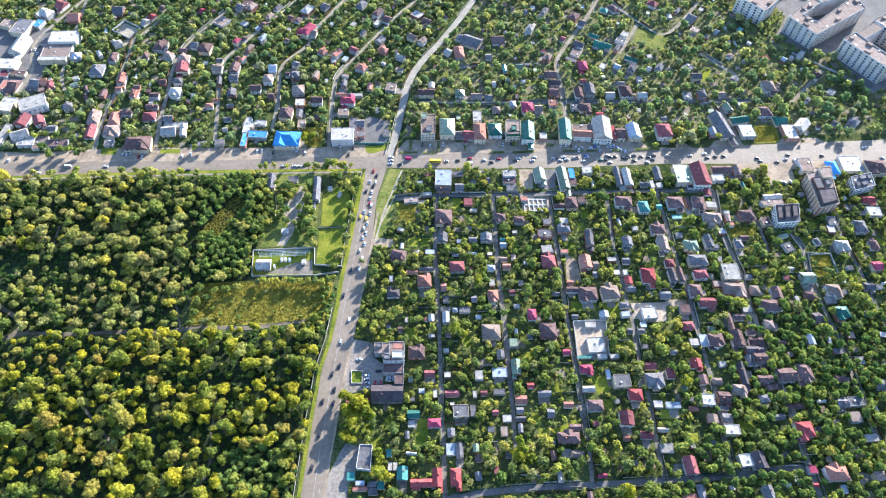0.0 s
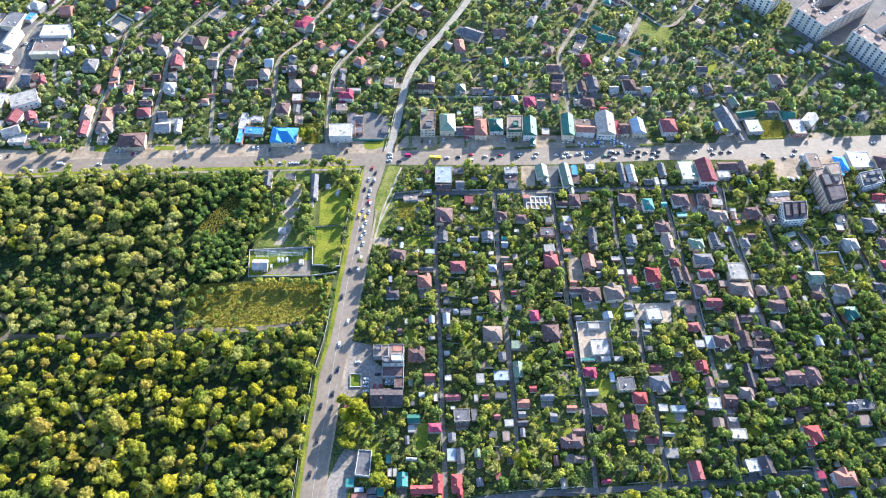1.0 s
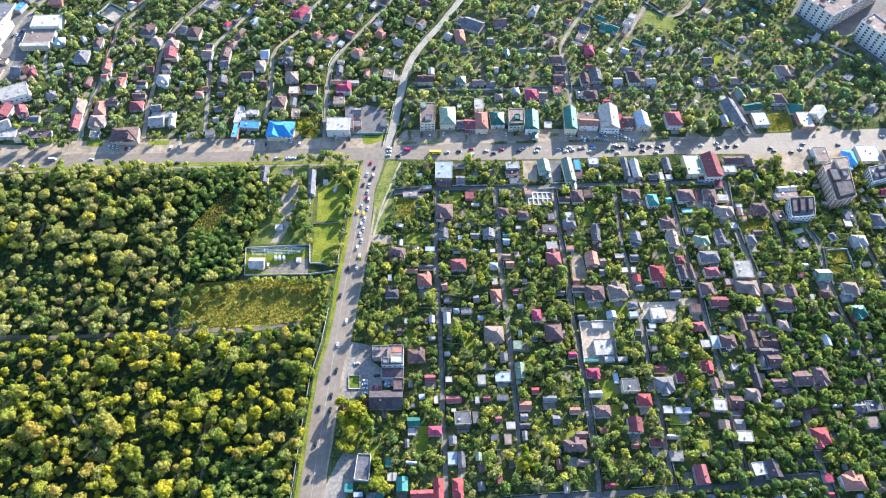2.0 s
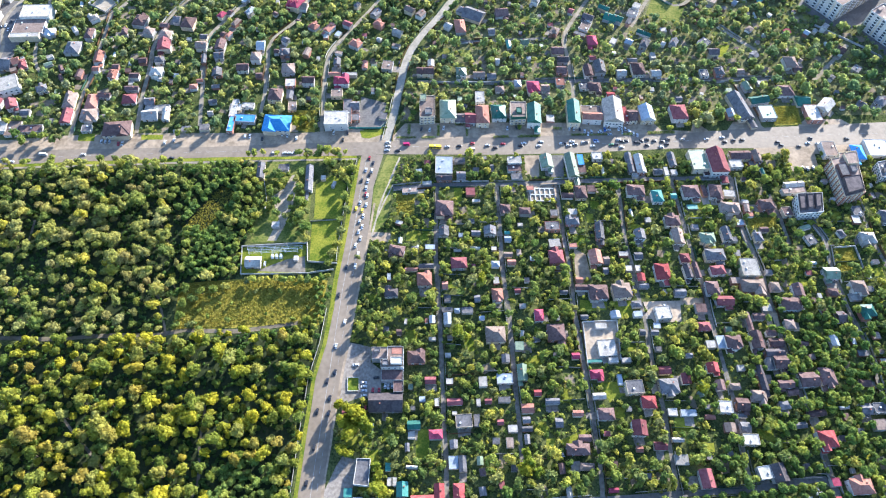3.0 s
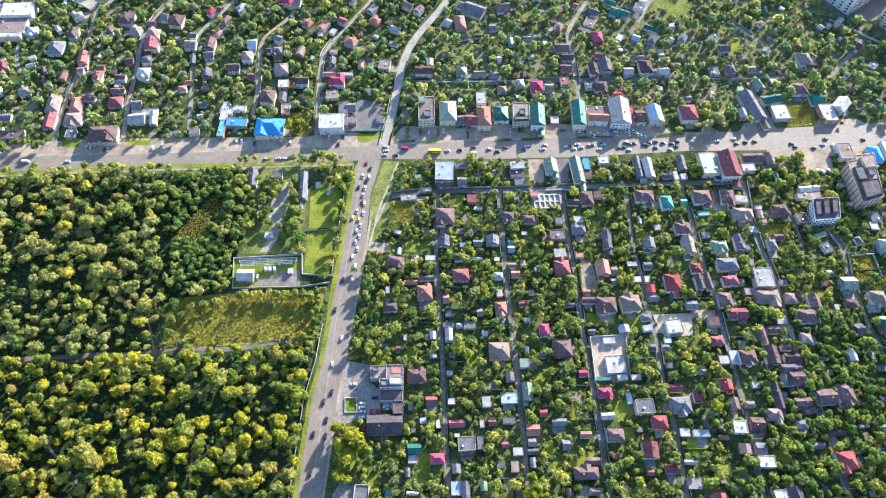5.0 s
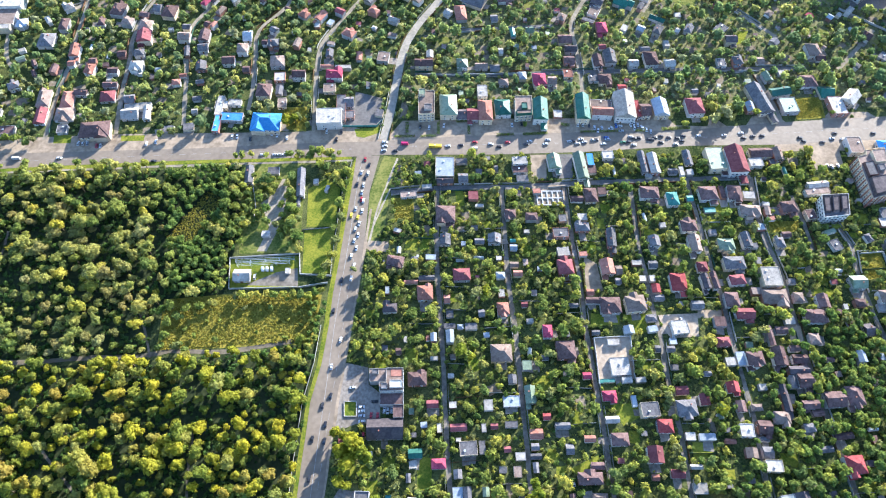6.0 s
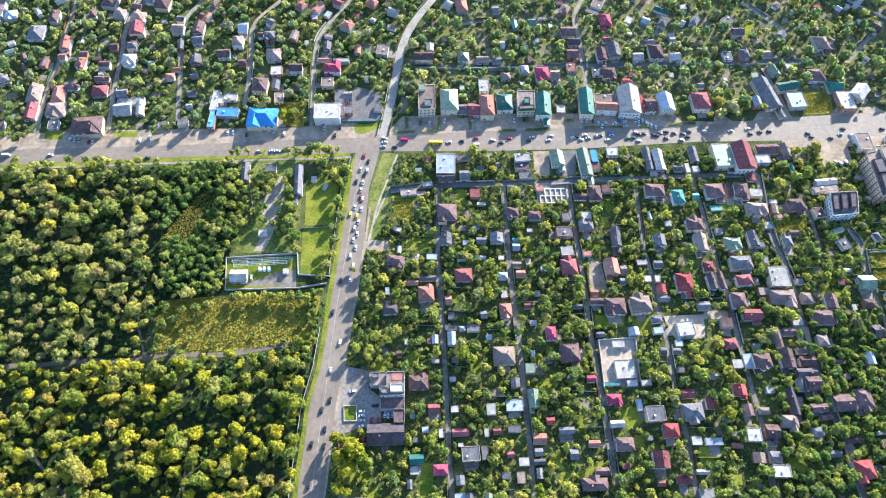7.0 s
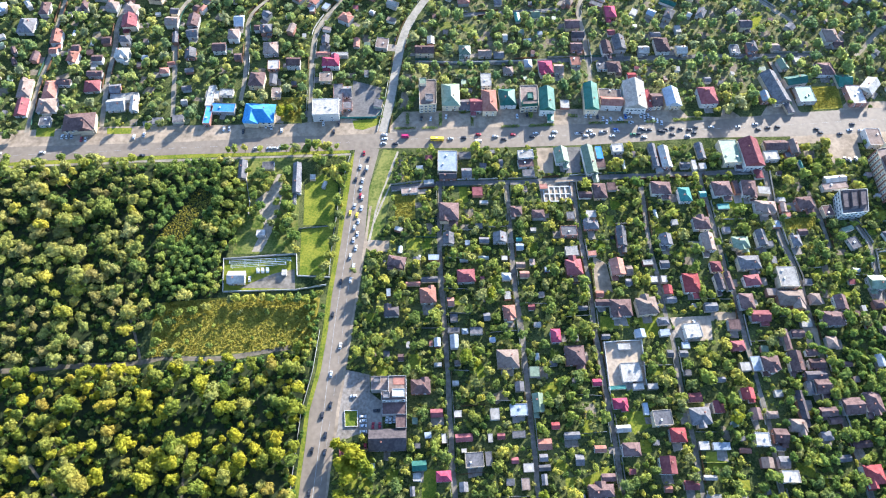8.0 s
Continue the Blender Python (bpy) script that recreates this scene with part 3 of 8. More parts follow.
WEED_PLOT_SHOP = ((-59.4, 55.8), (-41.2, 56.1), (-40.2, 32.4), (-54.1, 35.1))
WEED_PLOT_CORNER = ((34.1, -35.4), (48, -35.3), (48.2, -56), (34.5, -56.1))
WEED_PLOT_EAST = ((386.2, -89.6), (400.5, -88.3), (400.7, -106.7), (384.4, -109))
WEED_PLOT_LANE = ((323.4, -59.3), (346.6, -59.2), (344.1, -67.8), (322.1, -67.9))
WEED_STRIP = ((-134.2, -69.4), (-110.5, -27.2), (-91.8, -37.3), (-115.1, -76.3))
ROAD_HEDGE = ((-25.3, -125.3), (-12.9, -122.6), (-16.5, -150.9), (-20.6, -168.1), (-26.5, -160.8))
COMPOUND_EAST = ((-26, -1.1), (-0.5, -0.8), (-4.4, -53.9), (-11, -57.1), (-17.9, -22.4), (-29.9, -15.9))
COMPOUND_WEST = ((-92.3, -16.6), (-40.2, -12.7), (-36.9, -83.9), (-45.9, -78.2), (-63.6, -48.3), (-81.9, -72.6))
MEADOW = ((-126.5, -120.8), (-85.9, -117.5), (-30.6, -116.2), (-17.6, -119.9), (-22.9, -152.4), (-53.2, -153.5), (-123.5, -157.5))
GARDENS_SOUTH_EAST = ((33.2, 3), (531.4, 9.1), (405.4, -306.4), (1.3, -302.6), (2.2, -285), (3.5, -254.9), (-3.1, -232.7), (2.4, -172.9), (10.3, -117.1), (13.1, -77.8), (31.6, -56.7))
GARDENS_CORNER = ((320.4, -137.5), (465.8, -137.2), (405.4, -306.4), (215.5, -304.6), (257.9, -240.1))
GARDENS_NORTH_WEST = ((-386.6, 26), (-299.5, 21.6), (-184.4, 29.6), (-127.7, 30.4), (24.1, 34.8), (28.6, 67.2), (35.8, 120), (52.9, 164.5), (107.8, 270.6), (124, 333.6), (-504, 311.4))
GARDENS_NORTH_EAST = ((35.5, 44.5), (542.4, 59.2), (685.8, 353.5), (130.8, 333.9), (113.7, 254.7), (53, 137.6), (40.3, 87.1))
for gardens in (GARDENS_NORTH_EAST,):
    tagged(new("garden_ground", mesh_of("garden_ground", [(x, y, 0.003) for x, y in gardens], [tuple(range(len(gardens)))], DRY_GROUND_HAZED)), "dry grass and bare earth of the upper gardens, lightened for haze", "ground", kind="structure")
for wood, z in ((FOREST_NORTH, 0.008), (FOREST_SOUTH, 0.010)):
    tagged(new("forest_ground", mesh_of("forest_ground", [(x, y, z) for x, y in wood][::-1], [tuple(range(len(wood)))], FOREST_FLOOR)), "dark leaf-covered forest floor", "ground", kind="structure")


def wall_run(points, height, mat, name, label):
    """A straight-sided wall or fence along a line, with posts and a coping."""
    take_line(points, 1.0)
    root = tagged(new(name), label, "wall" if "wall" in name else "fence")
    for (ax, ay), (bx, by) in zip(points, points[1:]):
        length = math.hypot(bx - ax, by - ay)
        m = pose(ax, ay, 0, 0, 0, math.degrees(math.atan2(by - ay, bx - ax)))
        t = 0.08 if "wall" in name else 0.03
        panel = joined(box(0, -t, 0, length, t, height - 0.12), box(-0.05, -2 * t, height - 0.12, length + 0.05, 2 * t, height))
        part("panel", mesh_of("panel", *panel, mat), root, m=m)
        posts = [box(3.0 * k - 1.5 * t, -2.5 * t, 0, 3.0 * k + 1.5 * t, 2.5 * t, height + 0.15, t / 4) for k in range(int(length / 3.0) + 1)]
        tagged(part("posts", mesh_of("posts", *joined(*posts), mat), root, m=m), kind="stuff")


def dashes(points, z):
    line = smooth_line(points, 5.0)
    verts, faces = [], []
    for a, b in list(zip(line, line[1:]))[::2]:
        way = (b - a).normalized()
        side = Vector((-way.y, way.x, 0)) * 0.09
        n = len(verts)
        verts += [(p.x, p.y, z) for p in (a + side, a - side, b - side, b + side)]
        faces.append((n, n + 1, n + 2, n + 3))
    tagged(new("road_marking", mesh_of("road_marking", verts, faces, PAINT_LINE)), "broken white centre line on asphalt", "road marking", kind="structure")


def solid_line(points, z):
    tagged(new("road_marking", mesh_of("road_marking", *ribbon(points, 0.13, z), PAINT_LINE)), "worn solid white line on asphalt", "road marking", kind="structure")


def zebra(points, length, z):
    a, b = Vector((*points[0], 0)), Vector((*points[1], 0))
    way = (b - a).normalized()
    side = Vector((-way.y, way.x, 0)) * length / 2
    verts, faces = [], []
    for k in range(int((b - a).length / 1.1)):
        p = a + way * (1.1 * k)
        n = len(verts)
        q = p + way * 0.5
        verts += [(v.x, v.y, z) for v in (p - side, q - side, q + side, p + side)]
        faces.append((n, n + 1, n + 2, n + 3))
    tagged(new("crosswalk", mesh_of("crosswalk", verts, faces, PAINT_LINE)), "worn white zebra crossing stripes", "crosswalk", kind="structure")


def tube(a, b, r, sides=6):
    """Corners and faces of a round bar between two points."""
    a, b = Vector(a), Vector(b)
    way = (b - a).normalized()
    s = way.orthogonal().normalized()
    t = way.cross(s)
    v = [tuple(p + (s * math.cos(k * 2 * math.pi / sides) + t * math.sin(k * 2 * math.pi / sides)) * r) for p in (a, b) for k in range(sides)]
    return v, [tuple(range(sides))[::-1], tuple(range(sides, 2 * sides))] + [(k, (k + 1) % sides, sides + (k + 1) % sides, sides + k) for k in range(sides)]


def bus_rack(points):
    """A steel rack of posts and long bars over the substation yard."""
    (ax, ay), (bx, by) = points
    root = tagged(new("bus_rack"), "galvanised steel bus bar rack in the substation", "steel rack")
    length = math.hypot(bx - ax, by - ay)
    m = pose(ax, ay, 0, 0, 0, math.degrees(math.atan2(by - ay, bx - ax)))
    post = mesh_of("post", *joined(tube((0, 0, 0), (0, 0, 4.2), 0.14), tube((0, -1.4, 4.1), (0, 1.4, 4.1), 0.12)), STEEL)
    for k in range(5):
        part("post", post, root, m=m @ pose(k * length / 4, 0, 0.03))
    bar = mesh_of("bar", *tube((0, 0, 0), (length, 0, 0), 0.11), STEEL)
    for y in (-1.2, 0, 1.2):
        part("bar", bar, root, m=m @ pose(0, y, 4.35))


def transformers(points):
    """White transformer tanks, each with cooling fins and three bushings."""
    tank = mesh_of("tank", *box(-0.9, -1.3, 0.3, 0.9, 1.3, 3.0, 0.15), FRAME)
    fin = mesh_of("radiator", *joined(*(box(-0.9 + 0.3 * k, 1.3, 0.6, -0.8 + 0.3 * k, 1.9, 2.6) for k in range(6))), STEEL)
    bush = mesh_of("bushing", *joined(tube((0, 0, 2.9), (0, 0, 3.9), 0.12), tube((0, 0, 3.2), (0, 0, 3.3), 0.2), tube((0, 0, 3.5), (0, 0, 3.6), 0.2)), FRAME)
    foot = mesh_of("plinth", *box(-1.1, -1.6, 0, 1.1, 1.6, 0.32), CONCRETE)
    for x, y in points:
        root = tagged(new("transformer"), "white power transformer tank on a concrete plinth", "transformer", "substation transformers")
        root.matrix_world = pose(x, y, 0.03)
        part("plinth", foot, root)
        part("tank", tank, root)
        part("radiator", fin, root)
        for k in (-0.7, 0, 0.7):
            part("bushing", bush, root, m=pose(0, k, 0))


def foundation(points):
    """White footing walls of an unbuilt house, in two rows of cells."""
    take_area(list(points))
    (ax, ay), (bx, by), (cx, cy), (dx, dy) = points
    w, d = bx - ax, ay - dy
    root = tagged(new("house_foundation"), "white foundation walls of an unbuilt house", "foundation")
    root.matrix_world = pose((ax + bx + cx + dx) / 4, (ay + by + cy + dy) / 4, 0.03)
    for k in range(3):
        y = (k - 1) * d / 2
        part("footing", mesh_of("footing", *box(-w / 2, y - 0.45, 0, w / 2, y + 0.45, 0.9), CONCRETE), root)
    for k in range(6):
        x = -w / 2 + 0.4 + k * (w - 0.8) / 5
        part("cross_footing", mesh_of("cross_footing", *joined(box(x - 0.45, -d / 2 + 0.45, 0, x + 0.45, -0.45, 0.88), box(x - 0.45, 0.45, 0, x + 0.45, d / 2 - 0.45, 0.88)), CONCRETE), root)


wall_run(((2.5, -194.7), (10.4, -194.7), (10.9, -204.6), (3.1, -204.5), (2.5, -194.7)), 0.9, WALLS[0][1], "planter_wall", "low white wall round a grass plot")
bus_rack(((-79.9, -91), (-38.1, -89.6)))
bus_rack(((-78.5, -94.3), (-41.5, -92.4)))
transformers(((-60.6, -96.6), (-57.4, -96.6), (-54.1, -96.5)))
foundation(((144.6, -29.9), (165.9, -29.6), (165.5, -42.5), (144.4, -42.7)))
wall_run(((173.2, -185.7), (182.9, -184.3)), 2, TEAL_FENCE, "hoarding", "teal sheet hoarding at the building yard")
wall_run(((-266.8, 215.0), (-246.8, 201.9), (-255.5, 184.6), (-275.3, 197.3), (-266.8, 215.0)), 2.4, CONCRETE, "concrete_wall", "grey wall round a bare walled court")
wall_run(((-85, -87.1), (-35, -83.9), (-33.4, -100.9), (-10.7, -102.5)), 2.2, CONCRETE, "concrete_wall", "pale concrete perimeter wall of the substation")
wall_run(((-85, -87.1), (-82.7, -112.1), (-32.9, -111.4), (-13.1, -108)), 2.2, CONCRETE, "concrete_wall", "pale concrete perimeter wall of the substation")
wall_run(((173.1, -153.2), (198.8, -152.2), (196.9, -183.4)), 2.2, CONCRETE, "concrete_wall", "grey concrete wall round the building yard")
wall_run(((173.1, -153.2), (172.3, -186.2)), 2.2, CONCRETE, "concrete_wall", "grey concrete wall round the building yard")
wall_run(((384.7, -88.4), (402.9, -87.1), (402.4, -107.3)), 2, CONCRETE, "concrete_wall", "pale garden wall beside an overgrown plot")
wall_run(((-9.9, 35.7), (18.7, 36.1), (22.8, 42.1)), 2, TEAL_FENCE, "fence", "teal sheet metal fence beside the road")
wall_run(((-0.1, 1.2), (-6.5, -28.8), (-11.1, -83.8), (-11.7, -100.8)), 1.6, MESH_FENCE, "fence", "thin pale fence along the grass verge")
wall_run(((-15.9, -140.8), (-18.9, -168.1), (-24.6, -194.7), (-27.5, -234.7), (-29.5, -273.7), (-30.4, -291.8)), 1.6, MESH_FENCE, "fence", "thin pale fence along the forest edge")
wall_run(((-34.6, -63.3), (-10.7, -61.3)), 1.4, MESH_FENCE, "fence", "low weathered fence across the lawn")
wall_run(((-76.5, -19.7), (-71.6, -42.1), (-71.9, -51.4)), 1.5, CONCRETE, "concrete_wall", "broken pale wall beside the compound sheds")
wall_run(((455.7, 178.7), (494.5, 147.2), (522.5, 116.9)), 2.2, CONCRETE, "concrete_wall", "pale estate boundary wall")
wall_run(((53.1, 93.8), (84, 92.7), (140.6, 94.6)), 2, CONCRETE, "concrete_wall", "pale garden wall beside a lane")
solid_line(((7.5, 0), (5, -19.9), (0.6, -71.2), (-3.4, -108.3), (-5.6, -129.2), (-7.6, -153.5), (-10.6, -194.6), (-12.5, -217.5), (-14.2, -239.2), (-15.8, -259.8), (-17.4, -290)), 0.085)
dashes(((11.5, -2), (10.2, -19.9), (6.2, -71.2), (2.2, -108.3), (-1.9, -153.5), (-5.8, -194.6), (-9.2, -228), (-12, -259.8), (-13.8, -290)), 0.085)
dashes(((30, 15.2), (82, 16.5), (150, 18), (186, 19), (278, 23.4), (350, 27.6), (440, 33.4), (520, 36)), 0.085)
dashes(((-321.4, -1.3), (-223.9, 3.9), (-124, 8.6), (-42.5, 11.7), (-1.2, 13)), 0.085)


# ---- houses ----
def window_mesh(name, w, h):
    v, f = joined(box(-w / 2, -0.08, 0, w / 2, 0.05, h), box(-w / 2 - 0.1, -0.16, -0.1, w / 2 + 0.1, 0.02, -0.002), box(-w / 2 + 0.1, -0.11, 0.1, w / 2 - 0.1, -0.081, h - 0.1))
    return mesh_of(name, v, f, FRAME, GLASS, slots=[0] * 12 + [1] * 6)


WINDOW = window_mesh("window", 1.3, 1.4)
WIDE_WINDOW = window_mesh("window", 2.0, 1.6)
LOGGIA = window_mesh("window", 3.0, 2.1)
DOOR_MESH = mesh_of("door", *joined(box(-0.5, -0.1, 0, 0.5, 0.05, 2.1), box(-0.62, -0.06, 0, -0.5, 0.05, 2.2), box(0.5, -0.06, 0, 0.62, 0.05, 2.2)), DOOR)
CHIMNEY = mesh_of("chimney", *joined(box(-0.35, -0.35, -1.5, 0.35, 0.35, 1.1), box(-0.45, -0.45, 1.1, 0.45, 0.45, 1.25)), BRICK)
VENT = mesh_of("roof_vent", *joined(box(-0.5, -0.5, 0, 0.5, 0.5, 0.7), box(-0.65, -0.65, 0.7, 0.65, 0.65, 0.85)), STEEL)


def roof_shape(kind, w, d, h, rise):
    """Corners and faces of a roof w by d over walls of height h, with thick eaves."""
    a, b, t = w / 2, d / 2, 0.22
    low, eave = h - t, h
    base = [(-a, -b, low), (a, -b, low), (a, b, low), (-a, b, low), (-a, -b, eave), (a, -b, eave), (a, b, eave), (-a, b, eave)]
    faces = [(0, 3, 2, 1), (0, 1, 5, 4), (1, 2, 6, 5), (2, 3, 7, 6), (3, 0, 4, 7)]
    if kind == "h":
        k = min(a, b) * 0.92
        if w >= d:
            base += [(-a + k, 0, h + rise), (a - k, 0, h + rise)]
            faces += [(4, 5, 9, 8), (6, 7, 8, 9), (5, 6, 9), (7, 4, 8)]
        else:
            base += [(0, -b + k, h + rise), (0, b - k, h + rise)]
            faces += [(4, 5, 8), (5, 6, 9, 8), (6, 7, 9), (7, 4, 8, 9)]
    elif kind == "x":
        base += [(-a, 0, h + rise), (a, 0, h + rise)]
        faces += [(4, 5, 9, 8), (6, 7, 8, 9), (5, 6, 9), (7, 4, 8)]
    else:
        base += [(0, -b, h + rise), (0, b, h + rise)]
        faces += [(4, 5, 8), (5, 6, 9, 8), (6, 7, 9), (7, 4, 8, 9)]
    return base, faces


SHAPE_WORDS = {"h": "hipped", "x": "pitched", "y": "pitched", "f": "flat"}
footprints = []


def home(x, y, w, d, turn, h, kind, look_key):
    """A house, shed or shop: walls, roof, chimney, door and windows."""
    colour = ROOF_LOOK[look_key][0]
    big = w * d > 62
    rng = random.Random(int(x * 10) * 7919 + int(y * 10))
    pick = rng.choice((0, 1, 2, 2, 3, 4) if h < 6 else (0, 1, 1, 3))
    words, wall_mat = WALLS[pick]
    name = ("office_building" if w * d > 350 else "house") if big else "shed"
    over = 0.45 if kind != "f" else 0.0
    ww, dd = max(2.2, w - 2 * over), max(2.2, d - 2 * over)
    w, d = ww + 2 * over, dd + 2 * over
    storeys = "two-storey " if h >= 5 else ""
    root = tagged(new(name), f"{storeys}{words} {name.replace('_', ' ')} with {SHAPE_WORDS[kind]} {colour} roof", name.replace("_", " "), "houses along the lanes" if name == "house" else "")
    root.matrix_world = pose(x, y, 0, 0, 0, turn)
    take_box(x, y - (1.2 if y < 40 else 2.2), w, d + (2.4 if y < 40 else 4.4), turn, 0.9)
    footprints.append((x, y, w, d, turn, h))
    part("wall", mesh_of("wall", *box(-ww / 2, -dd / 2, 0, ww / 2, dd / 2, h - 0.21), wall_mat), root)
    roof_mat = ROOFS[look_key]
    if kind == "f":
        t = 0.3 if big else 0.12
        e = 0.12
        pieces = [box(-w / 2 + e, -d / 2 + e, h - 0.2, w / 2 - e, d / 2 - e, h)]
        part("roof", mesh_of("roof", *joined(*pieces), roof_mat), root)
        rim = [box(-w / 2 - 0.06, -d / 2 - 0.06, h - 0.208, w / 2 + 0.06, -d / 2 + e, h + t), box(-w / 2 - 0.06, d / 2 - e, h - 0.208, w / 2 + 0.06, d / 2 + 0.06, h + t),
               box(-w / 2 - 0.06, -d / 2 + e, h - 0.208, -w / 2 + e, d / 2 - e, h + t), box(w / 2 - e, -d / 2 + e, h - 0.208, w / 2 + 0.06, d / 2 - e, h + t)]
        part("parapet", mesh_of("parapet", *joined(*rim), wall_mat if big and pick != 0 else roof_mat), root)
        top = h
        if big:
            for k in range(2 if w * d > 200 else 1):
                part("roof_vent", VENT, root, m=pose(rng.uniform(-0.3, 0.3) * w, rng.uniform(-0.3, 0.3) * d, h))
    else:
        rise = (0.31 if kind == "h" else 0.32) * (min(w, d) if kind == "h" else (d if kind == "x" else w))
        rise = min(rise, 5.0) if big else rise * 0.75
        part("roof", mesh_of("roof", *roof_shape(kind, w, d, h, rise), roof_mat), root)
        if big and kind == "h" and rng.random() < 0.55:
            # a cross wing under its own gable
            cw, out, sign = rng.uniform(0.38, 0.52) * w, rng.uniform(1.2, 2.6), rng.choice((-1, -1, 1))
            cx, cy = rng.choice((-0.22, 0.0, 0.22)) * w, sign * (dd / 4 + out / 2)
            part("wing_wall", mesh_of("wing_wall", *box(cx - cw / 2 + 0.4, cy - dd / 4 - out / 2, 0, cx + cw / 2 - 0.4, cy + dd / 4 + out / 2, h - 0.27), wall_mat), root)
            part("wing_roof", mesh_of("wing_roof", *roof_shape("y", cw, dd / 2 + out + 0.7, h - 0.05, min(rise * 0.86, 0.36 * cw)), roof_mat), root, m=pose(cx, cy, 0))
        if big:
            part("chimney", CHIMNEY, root, m=pose(rng.choice((-0.16, 0.16)) * w, rng.choice((-0.14, 0.14)) * d, h + rise * 0.62))
        if big and rng.random() < 0.32:
            # an outshot at one side
            pw, pd, ph = 0.38 * w, 0.3 * d, min(h, 3.0) - 0.35
            px, py = rng.choice((-0.25, 0.25)) * w, -d / 2 - pd / 2 + 0.6
            part("porch", mesh_of("porch", *box(px - pw / 2, py - pd / 2, 0, px + pw / 2, py + pd / 2, ph), wall_mat), root)
            part("porch_roof", mesh_of("porch_roof", *roof_shape("y", pw + 0.7, pd + 0.5, ph + 0.2, 0.2 * pw), roof_mat), root, m=pose(px, py, 0))
    if big and y < 150:
        part("door", DOOR_MESH, root, m=pose(rng.uniform(-0.2, 0.2) * ww, -dd / 2, 0.05))
    if big and (y < 110 or name == "office_building"):
        glass = WIDE_WINDOW if name == "office_building" else WINDOW
        step = 3.2
        rows = 1 if h < 5 or y > 120 else 2
        for row in range(rows):
            z = 1.0 + row * min(2.9, (h - 0.4) / rows)
            n = min(5, max(2, int(ww / step))) if name == "office_building" else 2
            for k in range(n):
                u = (k + 0.5) / n - 0.5
                if (row or abs(u) > 0.21 or n < 4) and (y < 150 or k == 0):
                    part("window", glass, root, m=pose(u * ww * 0.92, -dd / 2, z))
            if name == "house" and row == 0 and y < 60:
                side = -1 if x > 54 else 1
                part("window", glass, root, m=pose(side * ww / 2, 0.2 * dd, z, 0, 0, 90 * side))


def homes(rows):
    for row in rows:
        home(*row)


# top-left industry
homes((
    (-317.2, 177.4, 27.6, 17.8, 3, 8, "f", "wh"),
    (-319.4, 158.2, 28, 20, 3, 5.5, "f", "tn"),
    (-319.8, 145, 27, 5.6, 3, 6.2, "f", "wh"),
    (-360, 167, 14.2, 25.8, -6, 5, "y", "wh"),
    (-367.2, 196, 17, 22.6, -8, 6, "f", "gy"),
    (-384.8, 202, 12.5, 10.9, -16, 5, "f", "tn"),
    (-353.5, 204.2, 7.8, 12.1, -16, 4, "f", "bl"),
    (-361.6, 137.6, 18.4, 14.6, -2, 5, "f", "wh"),
    (-316.8, 78.8, 23.5, 17.8, 26, 8, "f", "wh"),
    (-340.7, 78.2, 13, 18.5, -7, 6, "f", "wh"),
    (-319.5, 57.7, 11.7, 13.9, -7, 5, "y", "mr"),
    (-304.7, 57.8, 9.6, 10.7, 26, 5, "y", "mr"),
    (-325.1, 110, 10, 16.1, -7, 3, "x", "gy"),
))
# top-left industry
homes((
    (-311.2, 108.3, 7, 13.4, 26, 4, "h", "mr"),
    (-352, 221.4, 16, 12.4, -23, 5, "h", "wh"),
    (-339, 236.5, 10.1, 12.8, -23, 4, "x", "mr"),
    (-319.7, 215.1, 12.2, 15, 5, 4, "x", "or"),
    (-361, 125, 9, 10.1, -7, 3, "f", "mr"),
    (-348.4, 126.1, 15.2, 6, -7, 3, "f", "br"),
    (-355.7, 107.2, 6.6, 16.6, -7, 3, "f", "or"),
    (-345.1, 106.6, 8.9, 17.1, -7, 3, "x", "br"),
    (-332.2, 41.4, 5.2, 24, -7, 4, "f", "wh"),
    (-315.6, 38.6, 14.9, 11.2, 26, 6, "x", "wh"),
    (-295.6, 31.1, 11.4, 15.6, 4, 3, "f", "tn"),
    (-281.4, 30.9, 19.7, 8.1, 4, 3, "f", "br"),
    (-308.3, 32.4, 14.5, 11.7, 4, 4, "f", "wh"),
))
# north-east hillside
homes((
    (372.7, 251.1, 5, 6.1, -40, 3, "f", "wh"),
    (407.8, 214.5, 4.9, 8.3, -40, 3, "f", "tl"),
    (412.6, 193.5, 3.5, 4.8, 40, 2.5, "f", "wh"),
    (380.3, 210.6, 4.9, 7.6, -40, 3, "x", "lb"),
    (357, 214.1, 8.9, 8.1, -40, 3, "f", "tn"),
    (366.3, 201.2, 4.4, 5.2, 40, 3, "x", "gy"),
))
